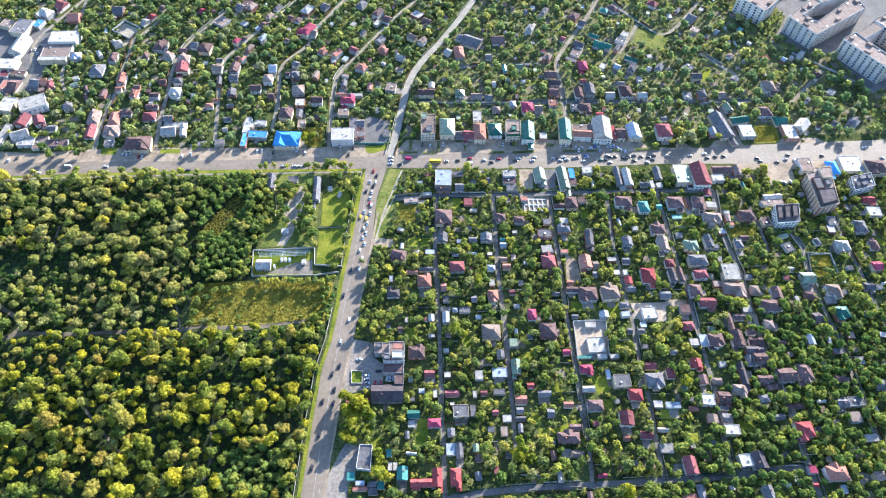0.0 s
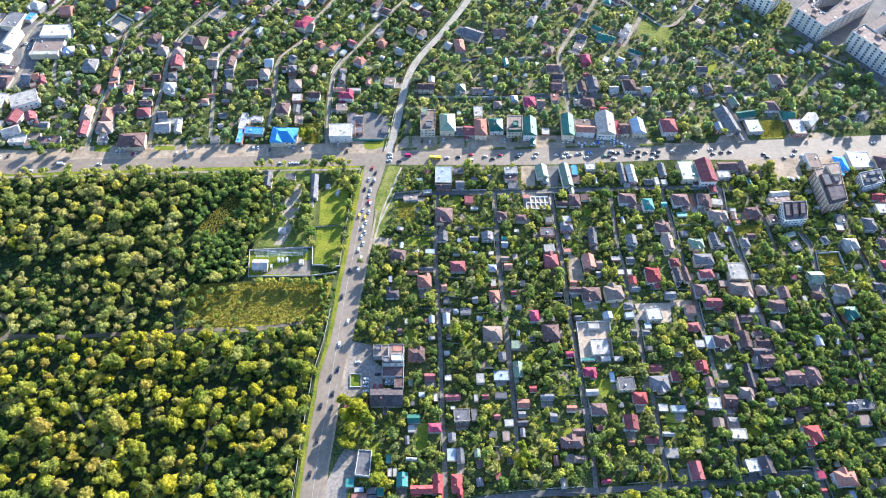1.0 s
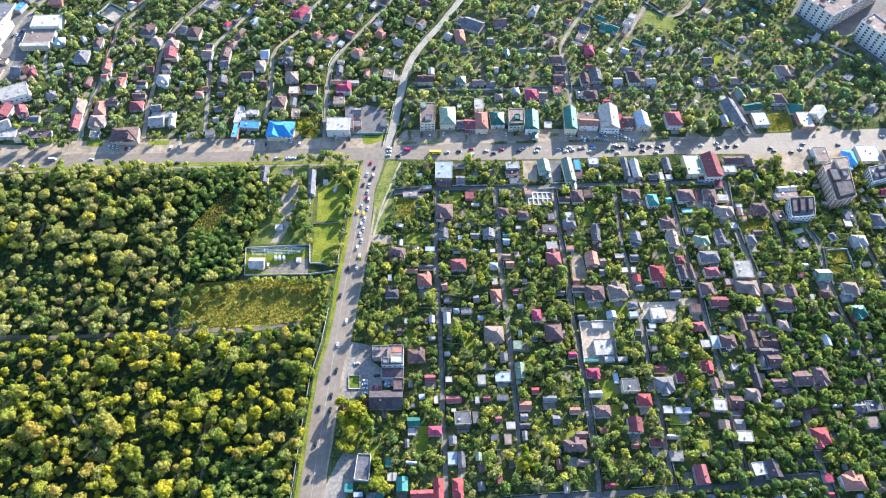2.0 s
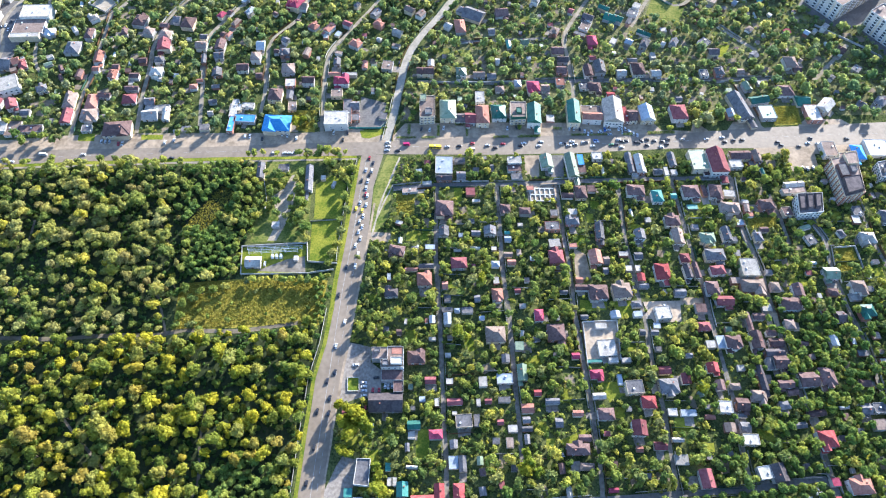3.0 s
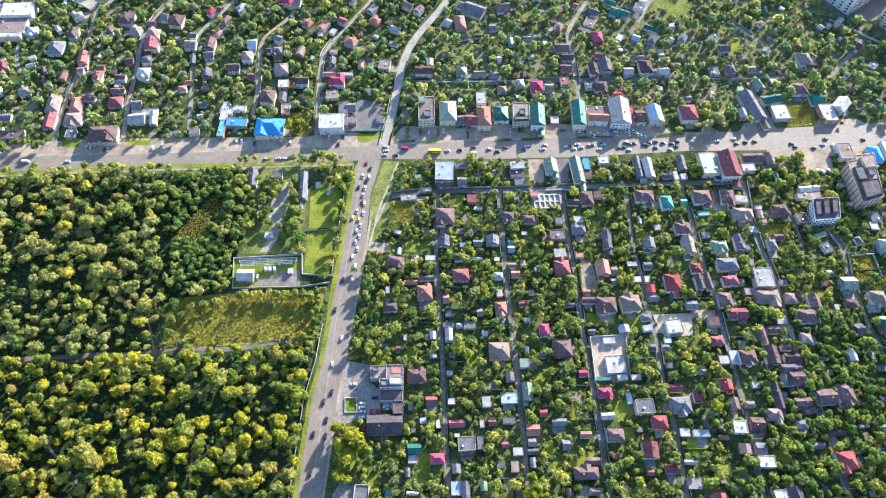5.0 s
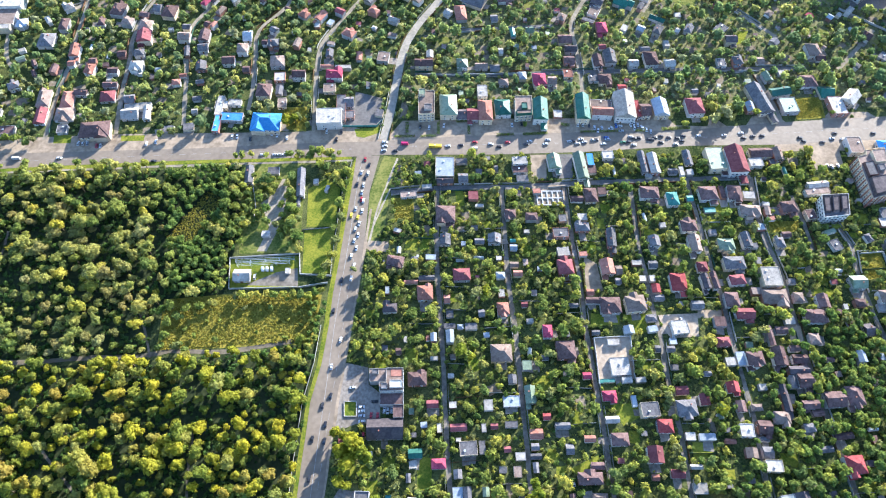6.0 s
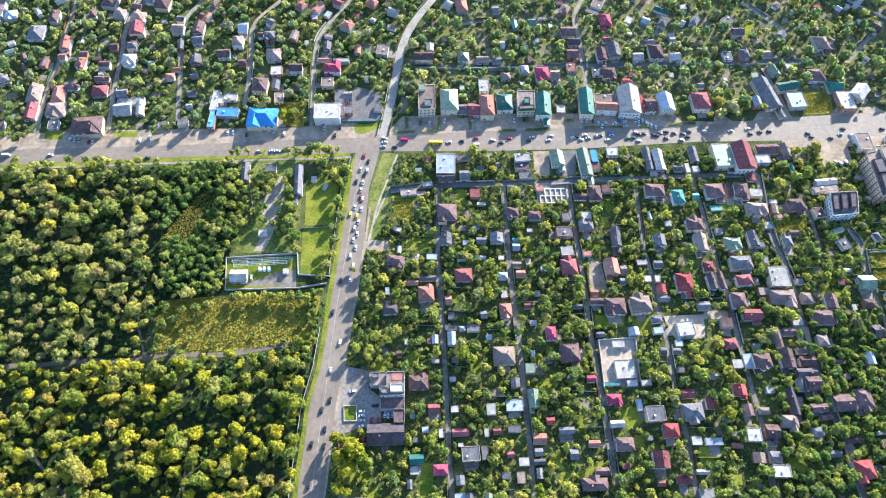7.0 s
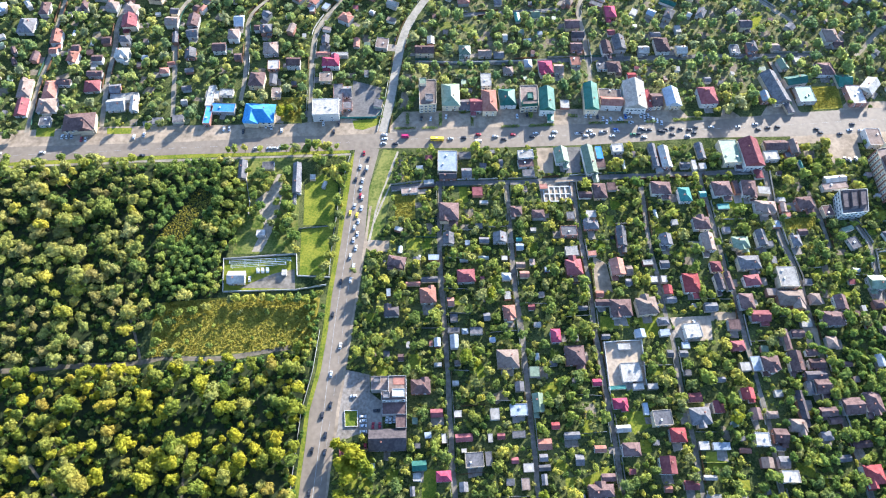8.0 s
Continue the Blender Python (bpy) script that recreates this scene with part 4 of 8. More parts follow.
# north-west cottages a
homes((
    (-276.4, 228.8, 11.1, 16.1, 5, 3.2, "x", "gy"),
    (-243.5, 210, 5.4, 11.4, -28, 3.2, "x", "wh"),
    (-238.3, 219.2, 5.9, 10, -28, 3.2, "x", "rd"),
    (-230.5, 235.4, 5.8, 9, -28, 3.2, "x", "br"),
    (-256.8, 64.5, 10.7, 18.3, 3, 3.2, "h", "tn"),
    (-237.1, 63.3, 10.7, 18.1, 3, 3.2, "h", "or"),
    (-205.5, 66.8, 12.4, 11.7, 6, 3.2, "h", "mr"),
    (-186.9, 63.9, 8.1, 9.2, 6, 3.2, "x", "gy"),
    (-178.6, 55.4, 21.3, 7.3, 6, 3.2, "f", "wh"),
    (-206.3, 29.2, 23.5, 16.1, 6, 6, "h", "br"),
    (-183.3, 48, 13.3, 11.9, 6, 3.2, "x", "wh"),
    (-169.8, 48.7, 6.4, 14.8, 6, 3.2, "y", "wh"),
    (-254.5, 45.2, 9.5, 16.1, 3, 3.2, "y", "mr"),
    (-235.9, 47.7, 14.8, 13.7, 3, 3.2, "h", "tn"),
))
# north-west cottages a
homes((
    (-234, 32.1, 7.8, 8, 4, 3.2, "f", "gy"),
    (-134, 34.7, 8.4, 6.9, 7, 2.5, "f", "gy"),
    (-149.5, 32.6, 7.8, 6.1, 7, 2.5, "f", "gy"),
))
# north-west cottages b
homes((
    (-146.7, 239.1, 8.3, 11, -29, 3.2, "x", "gy"),
    (-140.6, 247.6, 8.8, 11.7, -29, 3.2, "f", "br"),
    (-112.5, 224.9, 6.7, 10.2, -34, 3.2, "h", "tn"),
    (-105.8, 239.9, 6, 11.4, -29, 3.2, "h", "gy"),
    (-117.2, 208.7, 5.3, 10.6, -34, 3.2, "x", "br"),
    (-89.8, 222.4, 5.5, 7.4, -29, 3.2, "x", "br"),
    (-81.1, 218.7, 6.9, 8.8, -27, 3.2, "h", "br"),
    (-72.4, 235.1, 10.2, 15.2, -27, 5, "h", "wh"),
    (-21.2, 214, 4.5, 6.9, -30, 2.5, "f", "wh"),
    (-13.7, 248.3, 9.4, 13.1, -27, 3.2, "h", "gy"),
    (5.4, 231.1, 8.3, 14.9, -30, 6, "h", "br"),
    (15.5, 222.3, 9.1, 10.9, -30, 3.2, "x", "br"),
    (4.9, 216.2, 5.5, 8.9, -30, 3.2, "f", "wh"),
    (48.6, 232.5, 12.1, 10.8, -37, 3.2, "f", "wh"),
))
# north-west cottages b
homes((
    (59, 220.4, 9.7, 8.3, -27, 3.2, "x", "br"),
    (-60.7, 59.6, 7, 10.2, 2, 3.2, "f", "tn"),
    (-110.3, 57.6, 10.7, 7.9, -3, 3.2, "f", "wh"),
    (-100, 60.1, 10.8, 6.3, -3, 3.2, "f", "wh"),
))
# street front west of crossing
homes((
    (-71.2, 36.8, 23.8, 18.3, -3, 6, "h", "bl"),
    (-111.2, 37.2, 5.3, 17.5, -3, 4, "f", "bl"),
    (-100.5, 43.9, 18.6, 8.5, -3, 4, "f", "bl"),
    (-111.5, 56, 5.4, 20.6, -3, 4, "f", "wh"),
    (-20, 40.6, 20.3, 15.2, 2, 9, "f", "wh"),
    (-11.1, 52.9, 7.5, 27.7, 2, 5, "f", "gy"),
    (-4.9, 60.4, 8.1, 10.9, 2, 3.2, "x", "gy"),
    (-5, 46.6, 9.6, 7.6, 2, 3.2, "f", "gy"),
    (20.5, 49.2, 6.4, 7.6, -10, 2.5, "f", "gy"),
))
# north-east cottages
homes((
    (172, 208.4, 7.9, 11.1, -27, 6, "h", "wh"),
    (191.6, 242.5, 6, 13, -31, 3.2, "h", "gy"),
    (223.4, 231.9, 10.2, 13, -31, 5, "h", "br"),
    (259.7, 245.7, 9.1, 7.4, -28, 3.2, "h", "tl"),
    (270.6, 249.4, 9.3, 13.5, 32, 3.2, "h", "br"),
    (107.7, 71, 8.3, 12.9, 0, 5, "f", "wh"),
))
# far east cottages
homes((
    (345.3, 248.2, 4.6, 12, -40, 3.2, "h", "gy"),
    (356.7, 232.3, 10, 17.2, -40, 3.2, "x", "gy"),
    (366, 70.3, 18.4, 9.2, 11, 5, "x", "gr"),
    (346.2, 62.2, 13.9, 32.7, 11, 5, "y", "gy"),
    (407.9, 71, 12.3, 12.9, 1, 3.2, "x", "gr"),
    (426.4, 63, 11.8, 15.9, -45, 6, "y", "wh"),
    (412.2, 54.7, 12.7, 19, 1, 5, "f", "wh"),
    (369.9, 55.2, 13.8, 15.8, 3, 5, "f", "gr"),
    (483.1, 71.4, 9.9, 10.9, -45, 3.2, "h", "gy"),
    (463.1, 67.3, 7.9, 8.2, -45, 3.2, "x", "gy"),
))
# high street north side
homes((
    (89.7, 46.8, 10.8, 10.6, 0, 3.2, "x", "dk"),
    (108.7, 47.8, 11.9, 21.6, 0, 7, "h", "or"),
    (123.7, 52.4, 13.6, 16.7, 2, 5.5, "h", "gr"),
    (154.7, 48.1, 12.5, 22.6, -3, 8, "y", "gr"),
    (190.6, 50.7, 11.5, 26.7, -3, 8, "y", "gr"),
    (207.1, 46.5, 17.7, 9, -3, 7, "x", "or"),
    (207.5, 56.5, 18, 8.4, -3, 5, "f", "tn"),
    (226.4, 52.6, 17.5, 28, -3, 8, "y", "wh"),
    (238.4, 51.2, 3.8, 18.6, 2, 5, "f", "rd"),
    (244.1, 49.2, 8.7, 13.2, 2, 5.5, "x", "br"),
    (257.3, 51.4, 13.2, 18, 2, 6, "y", "lb"),
    (287.3, 53.3, 14.8, 17.5, 2, 6, "h", "mr"),
    (170.2, 47.8, 7, 7.8, -3, 2.5, "f", "wh"),
    (78.1, 53.7, 14.7, 22.4, 0, 7, "h", "gn"),
    (98.2, 45.6, 9.7, 12.2, 0, 4.5, "x", "mr"),
))
# high street south side
homes((
    (458.1, 14.1, 19.7, 18.3, -1, 4, "f", "lb"),
    (438.3, 8.8, 11.1, 16.6, -1, 4, "h", "bl"),
    (478.3, 8.3, 18.7, 15.7, 0, 7, "h", "br"),
    (412.4, 11, 11.7, 15.9, -1, 6, "f", "tn"),
))
# crossing corner gardens
homes((
    (-79.1, -14.5, 6.5, 16.5, 2, 4, "y", "gy"),
    (-61, -9.9, 8.6, 6.8, 2, 2.5, "f", "gy"),
    (-38.5, -22.2, 6.5, 26.5, 2, 4, "y", "gy"),
    (-27.2, -20.4, 4, 4.6, 2, 2.5, "f", "wh"),
    (-18.3, -27.1, 2.4, 6.1, -16, 2.5, "f", "wh"),
    (-61, -67.6, 6.2, 4.8, 0, 3, "f", "wh"),
    (36.5, -65.7, 5.5, 3.2, -19, 3, "f", "wh"),
    (44.8, -33.4, 12.4, 5.1, 6, 3, "f", "tn"),
    (41.6, -270.9, 7.6, 9.2, 1, 4, "y", "tl"),
    (54.3, -277.3, 14.7, 5.5, 1, 4, "x", "rd"),
    (65.1, -273.9, 6.8, 12.5, 1, 4, "y", "rd"),
))
# first lane
homes((
    (77.6, -273.6, 7.6, 11.8, 1, 4, "h", "rd"),
    (92.9, -272.6, 4.6, 5.6, 7, 2.5, "y", "gy"),
    (80.6, -255.4, 5.1, 10.3, 1, 4, "y", "gy"),
    (74.7, -254.3, 6.2, 8.2, 1, 3, "f", "lb"),
    (92.1, -253.4, 4.3, 5.8, 1, 2.5, "y", "gn"),
    (93.5, -260.5, 3.9, 4.9, 7, 2.5, "f", "br"),
))
# second lane
homes((
    (114.3, -258.3, 3.9, 4.1, 1, 2.5, "f", "gy"),
    (148.4, -273.9, 3.8, 7.5, 3, 2.5, "y", "wh"),
    (145.5, -259, 3.9, 7, 3, 2.5, "y", "br"),
))
# third lane
homes((
    (162.2, -258.1, 9.7, 5.1, -3, 2.5, "h", "tn"),
    (177.3, -273, 6.5, 3.1, 3, 2.5, "x", "mg"),
    (167.1, -285.9, 3.8, 5.2, 3, 2.5, "y", "br"),
))
# fourth lane
homes((
    (225.8, -254.1, 8.7, 6.6, -2, 2.5, "f", "wh"),
))
# fifth lane
homes((
    (238.7, -267.1, 8.9, 12.2, 3, 5, "y", "mr"),
    (242.9, -284.4, 5.7, 10.3, 3, 2.5, "y", "gy"),
    (234.6, -287.3, 9.4, 3.8, 3, 2.5, "f", "or"),
))
# sixth lane
homes((
    (278.2, -263.6, 8.6, 8.2, 7, 5, "f", "cr"),
    (287.3, -264, 10.2, 11.9, 7, 5, "y", "dk"),
    (287.7, -285.8, 7.2, 9.8, 7, 5, "y", "gy"),
))
# seventh lane
homes((
    (394.7, -76, 5.4, 7.3, 17, 3.2, "h", "gy"),
    (389.6, -126.3, 11.6, 10.2, 1, 6, "h", "tn"),
    (386.2, -133.6, 8.2, 6.3, 1, 2.5, "f", "wh"),
    (389.2, -146.5, 12.2, 10.4, 5, 5, "h", "gr"),
    (368.4, -150.9, 6.7, 9.5, 5, 3.2, "x", "dk"),
    (375.2, -179.6, 7.4, 4.6, 0, 2.5, "f", "gy"),
    (368.9, -202.6, 9.3, 5.1, -3, 2.5, "h", "br"),
    (372.3, -221.1, 11.6, 7, 2, 5, "f", "gy"),
    (361.8, -221.5, 8.3, 8.4, 2, 3.2, "x", "gy"),
    (367.3, -232.9, 8.2, 7.3, 2, 5, "f", "tn"),
    (323.8, -270, 5.4, 5.2, 2, 4, "f", "mg"),
    (338.6, -273.3, 14.8, 10.2, 2, 6, "h", "or"),
    (341.3, -283.3, 3.8, 5.6, 2, 3, "f", "lb"),
    (374.9, -247.8, 8.8, 5.1, 4, 2.5, "f", "wh"),
))
# seventh lane
homes((
    (322.9, -280.3, 3.8, 3, 2, 2.5, "x", "rd"),
    (390.5, -165.7, 5.3, 5.4, 0, 2.5, "f", "tn"),
))
# eighth lane
homes((
    (414, -81.2, 12.1, 10.6, -1, 5, "h", "wh"),
    (437.6, -60.5, 10.9, 12.7, -1, 5, "h", "gy"),
    (457.5, -29, 11.8, 8.3, -1, 3.2, "x", "rd"),
    (458.4, -42.1, 12.6, 10.3, -1, 3.2, "f", "wh"),
    (415.5, -53.6, 7.5, 9, -1, 3.2, "f", "gy"),
    (412.4, -61.8, 6.4, 7.3, -1, 2.5, "f", "wh"),
    (435.8, -102.1, 8.1, 8.5, 5, 5, "x", "mg"),
    (389.5, -187.4, 6.5, 6.3, 0, 2.5, "f", "wh"),
    (368, -275.2, 7.8, 5.9, 4, 6, "h", "tn"),
    (397.5, -207.6, 7.6, 8.4, -3, 3.2, "h", "gy"),
    (443.4, -79.3, 7.8, 10.2, -1, 3.2, "h", "br"),
    (422.3, -121.3, 8.4, 7.5, -1, 3.2, "x", "gy"),
))
# hotel wings and market stalls
homes((
    (29.6, -214, 23.2, 13.4, 0, 4.2, "x", "dk"),
    (7.2, -272.3, 5.3, 5.5, 1, 3, "f", "tl"),
    (13.7, -280.5, 9.7, 2.7, 1, 2.5, "f", "or"),
    (21.4, -277.4, 6, 3.9, 1, 2.5, "f", "gy"),
    (27.4, -278.2, 4.5, 5.5, 1, 2.5, "f", "tl"),
    (22.3, -282.3, 6, 4.3, 1, 2.5, "f", "gy"),
    (13.5, -276.6, 6, 3.1, 1, 2.5, "f", "lb"),
    (32.2, -256.5, 3.5, 5.3, 1, 2.5, "f", "tl"),
    (36.7, -265.7, 2.7, 5.2, 1, 2.5, "f", "wh"),
    (33.2, -265.7, 2.7, 5.2, 1, 2.5, "f", "wh"),
))
# substation and building yard
homes((
    (-74, -102.7, 12, 9.5, 0, 4, "x", "wh"),
    (-42.3, -98.5, 3.2, 4, 0, 2.5, "f", "wh"),
))
# northern gardens
homes((
    (99.1, 190, 17.7, 9.6, -27, 4, "h", "gy"),
    (135.3, 189, 13.4, 12.6, 5, 4, "x", "br"),
    (93, 167.6, 10.4, 19.2, 5, 4, "h", "or"),
    (81.3, 168.2, 7.1, 8.1, -33, 4, "x", "wh"),
    (186.2, 161.6, 8.1, 9.5, -27, 5, "h", "tn"),
    (206.5, 193.5, 5.4, 7.7, -27, 3.2, "x", "mr"),
    (222.5, 183.7, 11.3, 8.6, -27, 4, "x", "dk"),
    # flat tan box put in for a pale ruined yard
    (218.2, 171.7, 9.4, 13.2, -27, 3, "f", "tn"),
    (211.2, 160.4, 11.4, 4.5, -27, 2.5, "f", "gy"),
    (221.7, 148.6, 9.8, 13.6, 1, 4.5, "h", "mg"),
    (242.8, 148.7, 5.6, 8.2, -30, 4, "f", "wh"),
    (258.1, 148, 7.4, 7.9, -30, 4, "x", "lb"),
    (273.5, 145.6, 7.9, 12.4, -30, 5, "h", "gy"),
    (275.9, 162, 14.9, 6.1, -30, 3, "x", "gr"),
))
# northern gardens
homes((
    (251.9, 180.9, 10.7, 8.8, -30, 5, "x", "gr"),
    (262.7, 177.1, 4.9, 9.4, -30, 5, "y", "gy"),
    (269.6, 191.6, 9.9, 7.6, -30, 4, "f", "gy"),
    (275, 201.5, 7.1, 8.2, -30, 5, "f", "wh"),
    (241.3, 199.6, 11.6, 6.4, -31, 3, "x", "gr"),
    (186, 134.2, 12.3, 10.7, 1, 4, "x", "br"),
    (189.7, 122, 10.6, 8.2, 0, 4, "x", "dk"),
    (186.8, 108.1, 10, 8.7, 0, 4, "x", "br"),
    (184.3, 93.2, 7.8, 9.1, 2, 3, "f", "or"),
    (155.1, 145.2, 7.6, 8.5, 5, 4, "x", "gn"),
    (139.6, 143, 4.8, 10.7, 5, 3, "y", "tl"),
    (91.8, 103.4, 9.9, 10.6, 0, 5, "h", "gn"),
    (108.7, 101.5, 11.4, 7.7, 0, 3, "x", "tn"),
    (120.3, 100.3, 8.8, 6.3, 2, 3, "x", "gy"),
))
# northern gardens
homes((
    (143.8, 89.5, 6.7, 9, 2, 4, "h", "lb"),
    (158, 84.6, 11.8, 13.1, 2, 5, "h", "mg"),
    (169, 83.8, 7.7, 9, 2, 4, "x", "tn"),
    (126.9, 82.8, 8.7, 8.1, 2, 3, "h", "tn"),
    (211.9, 106.3, 8.4, 13.9, 2, 5, "y", "br"),
    (223.6, 111.3, 10.6, 15.7, 2, 5, "y", "gy"),
    (243.5, 104.7, 9.5, 8.2, 2, 4, "x", "wh"),
    (260.1, 109.4, 12.2, 15.9, 2, 5, "h", "br"),
    (276.3, 104.6, 9.5, 9.1, 2, 4, "x", "wh"),
    (257.1, 122.9, 9.6, 6.2, 2, 3, "x", "gy"),
    (215.6, 85.8, 11.9, 11.3, 2, 4, "h", "br"),
    (206, 88, 7.7, 8.3, 2, 3, "f", "gy"),
    (219.3, 125.5, 6.4, 6.1, 0, 3, "x", "mr"),
    (123.8, 162.4, 6.6, 8.7, 5, 2.5, "x", "gy"),
))
# northern gardens
homes((
    (228.9, 75.4, 7.2, 7.6, 2, 4, "x", "rd"),
    (127, 119.8, 4.2, 7.3, 2, 3, "x", "wh"),
    (278.3, 129, 4.8, 7.6, 2, 4, "f", "wh"),
    (302.9, 148, 7.5, 11, -30, 4, "h", "gy"),
    (292.3, 146.6, 4.4, 6.6, -30, 3, "x", "wh"),
    (333.9, 149.9, 10.9, 9, 40, 3, "f", "gy"),
    (337.8, 132.8, 10.8, 9.1, 1, 6, "x", "dk"),
    (338.1, 107.2, 9, 9.5, 1, 5, "h", "gy"),
    (323.7, 106.5, 7.4, 9.2, 1, 3, "f", "gy"),
    (359.5, 108.8, 7.4, 8, 1, 3, "x", "tn"),
    (378.7, 131.5, 6.9, 7.8, 40, 4, "x", "gy"),
    (384.8, 170, 7.9, 6.4, 40, 3, "h", "tn"),
    (421.5, 165.5, 5.5, 7.2, 40, 4, "x", "mg"),
    (441.5, 164.2, 5.5, 7.3, -45, 4, "x", "lb"),
))
# northern gardens
homes((
    (451.9, 168.5, 4, 5.7, -45, 3, "f", "wh"),
    (461.9, 171.8, 5.6, 9.5, -45, 6, "h", "wh"),
    (468.3, 139.2, 8.5, 11, -45, 4, "x", "br"),
    (411.3, 120.4, 12.4, 15.3, 1, 5, "h", "tn"),
    (423.3, 125, 3.4, 5.5, -45, 3, "x", "tn"),
    (415.7, 112.1, 8.5, 7.5, 1, 3, "x", "br"),
    (446.1, 101.4, 4.9, 7.1, -45, 4, "h", "gy"),
    (475.5, 114.5, 7.2, 9.3, -45, 3, "f", "gy"),
    (395.1, 83.3, 15.1, 13.4, 1, 4, "h", "br"),
    (360.2, 88.2, 7.8, 10.8, 11, 4, "y", "gn"),
    (375.1, 94.2, 5.2, 5.1, 1, 3, "f", "wh"),
    (335.4, 53, 7.6, 10, 3, 5, "y", "lb"),
    (292.2, 72.5, 6.1, 5.7, 2, 3, "x", "gy"),
    (-299.2, 152.5, 10.1, 10.3, 5, 4, "h", "lb"),
))
# northern gardens
homes((
    (-271.8, 131.2, 13.5, 16.2, 0, 4, "h", "gy"),
    (-276.9, 156.3, 4.6, 9.8, 33, 4, "h", "wh"),
    (-261, 150.1, 7.9, 14.2, 0, 5, "h", "br"),
    (-263.3, 173.3, 9.4, 8.8, 33, 4, "h", "wh"),
    (-217.5, 169.5, 12.4, 15.3, -8, 5, "h", "br"),
    (-229.2, 154.2, 6.9, 9.1, 0, 4, "h", "br"),
    (-206.3, 153.9, 10.1, 9, -8, 5, "h", "tn"),
    (-193.9, 165, 8.6, 6.6, -8, 3, "x", "br"),
    (-189.5, 149.6, 11.7, 11.3, -8, 5, "h", "tn"),
    (-187.6, 134.3, 12.6, 13.4, 5, 6, "y", "mr"),
    (-183, 172.3, 7, 10, -8, 4, "x", "gy"),
    (-171, 167, 12.4, 14.9, -8, 5, "h", "br"),
    (-153.2, 135.3, 10.5, 10.1, -3, 5, "x", "tn"),
    (-153.4, 148.2, 6.9, 7.1, -3, 4, "x", "gy"),
))
# northern gardens
homes((
    (-135.8, 136.4, 9.5, 13.1, -3, 5, "y", "br"),
    (-135.6, 151.9, 4.3, 6.7, -28, 4, "x", "br"),
    (-140.9, 179.2, 6.5, 8.7, -28, 5, "h", "mg"),
    (-135.2, 122.9, 8.9, 9, 7, 4, "x", "gy"),
    (-148.3, 118, 4.7, 11.9, 7, 4, "y", "gy"),
    (-133.4, 100.4, 9.2, 10, 7, 4, "y", "gy"),
    (-132.1, 83.2, 7, 4.8, 7, 3, "x", "gy"),
    (-151.6, 81.9, 7.5, 6.3, 7, 4, "h", "or"),
    (-147.7, 90.4, 6.1, 4.2, 7, 3, "x", "or"),
    (-187.6, 99.1, 11.2, 10.3, 1, 6, "h", "wh"),
    (-188.6, 115.5, 8.8, 7.6, 5, 5, "h", "gy"),
    (-203.7, 114.9, 7.2, 7.6, 5, 4, "x", "br"),
    (-206.6, 94.3, 8.6, 6.6, 1, 5, "x", "br"),
    (-205.8, 79.1, 12, 5.7, 1, 4, "x", "br"),
))
# northern gardens
homes((
    (-208.6, 87, 4, 5.4, 1, 3, "f", "wh"),
    (-227.8, 70.4, 10.4, 6.4, -4, 4, "x", "br"),
    (-226.3, 96.3, 8.6, 10.4, -4, 5, "h", "or"),
    (-226.5, 106.4, 6.1, 6.8, 4, 4, "x", "br"),
    (-244, 117.6, 8.8, 14.1, 4, 5, "y", "or"),
    (-243.7, 103.4, 6.1, 6.8, 4, 4, "x", "or"),
    (-256.9, 97, 6.1, 9.8, -4, 4, "y", "br"),
    (-275.1, 103.6, 3.8, 8.1, 26, 4, "y", "br"),
    (-272, 91.7, 3.4, 7.9, 26, 4, "y", "br"),
    (-317.8, 111.5, 6.8, 9.2, 26, 5, "x", "or"),
    (-313.8, 116.1, 3.1, 6.5, 26, 3, "f", "wh"),
    (-317.1, 101.4, 5.5, 4.9, 26, 4, "f", "tn"),
    (-288.8, 110.1, 7.6, 4.7, 26, 3, "x", "gn"),
    (-290.4, 120, 5.4, 3.9, 26, 3, "f", "wh"),
))
# northern gardens
homes((
    (-284.4, 77.3, 9.4, 7.8, 26, 5, "h", "gy"),
    (-131.6, 50.6, 4.9, 5.2, 7, 3, "x", "wh"),
    (-131.7, 64.5, 7.4, 5.3, 7, 3, "x", "gy"),
    (-291, 49.7, 7.7, 7.8, 3, 3, "x", "gy"),
    (-113.8, 186.2, 6.5, 9.9, -28, 5, "h", "lb"),
    (-126, 169.6, 5.9, 10.7, -28, 4, "h", "tn"),
    (-133.7, 183.3, 4.3, 8.2, -28, 4, "x", "br"),
    (-129.7, 150.7, 3.9, 7.6, -28, 5, "h", "or"),
    (-98.2, 138, 7.9, 12.9, 1, 3, "x", "lb"),
    (-100.2, 120, 9.4, 11.1, 1, 6, "h", "tn"),
    (-110.6, 106.4, 10.8, 9.4, 3, 5, "x", "br"),
    (-95, 97.8, 6.1, 7, 3, 3, "x", "br"),
    (-76.5, 71.1, 12.5, 14, -3, 6, "h", "br"),
    (-75.2, 144, 6.9, 7.2, -35, 5, "x", "gy"),
))
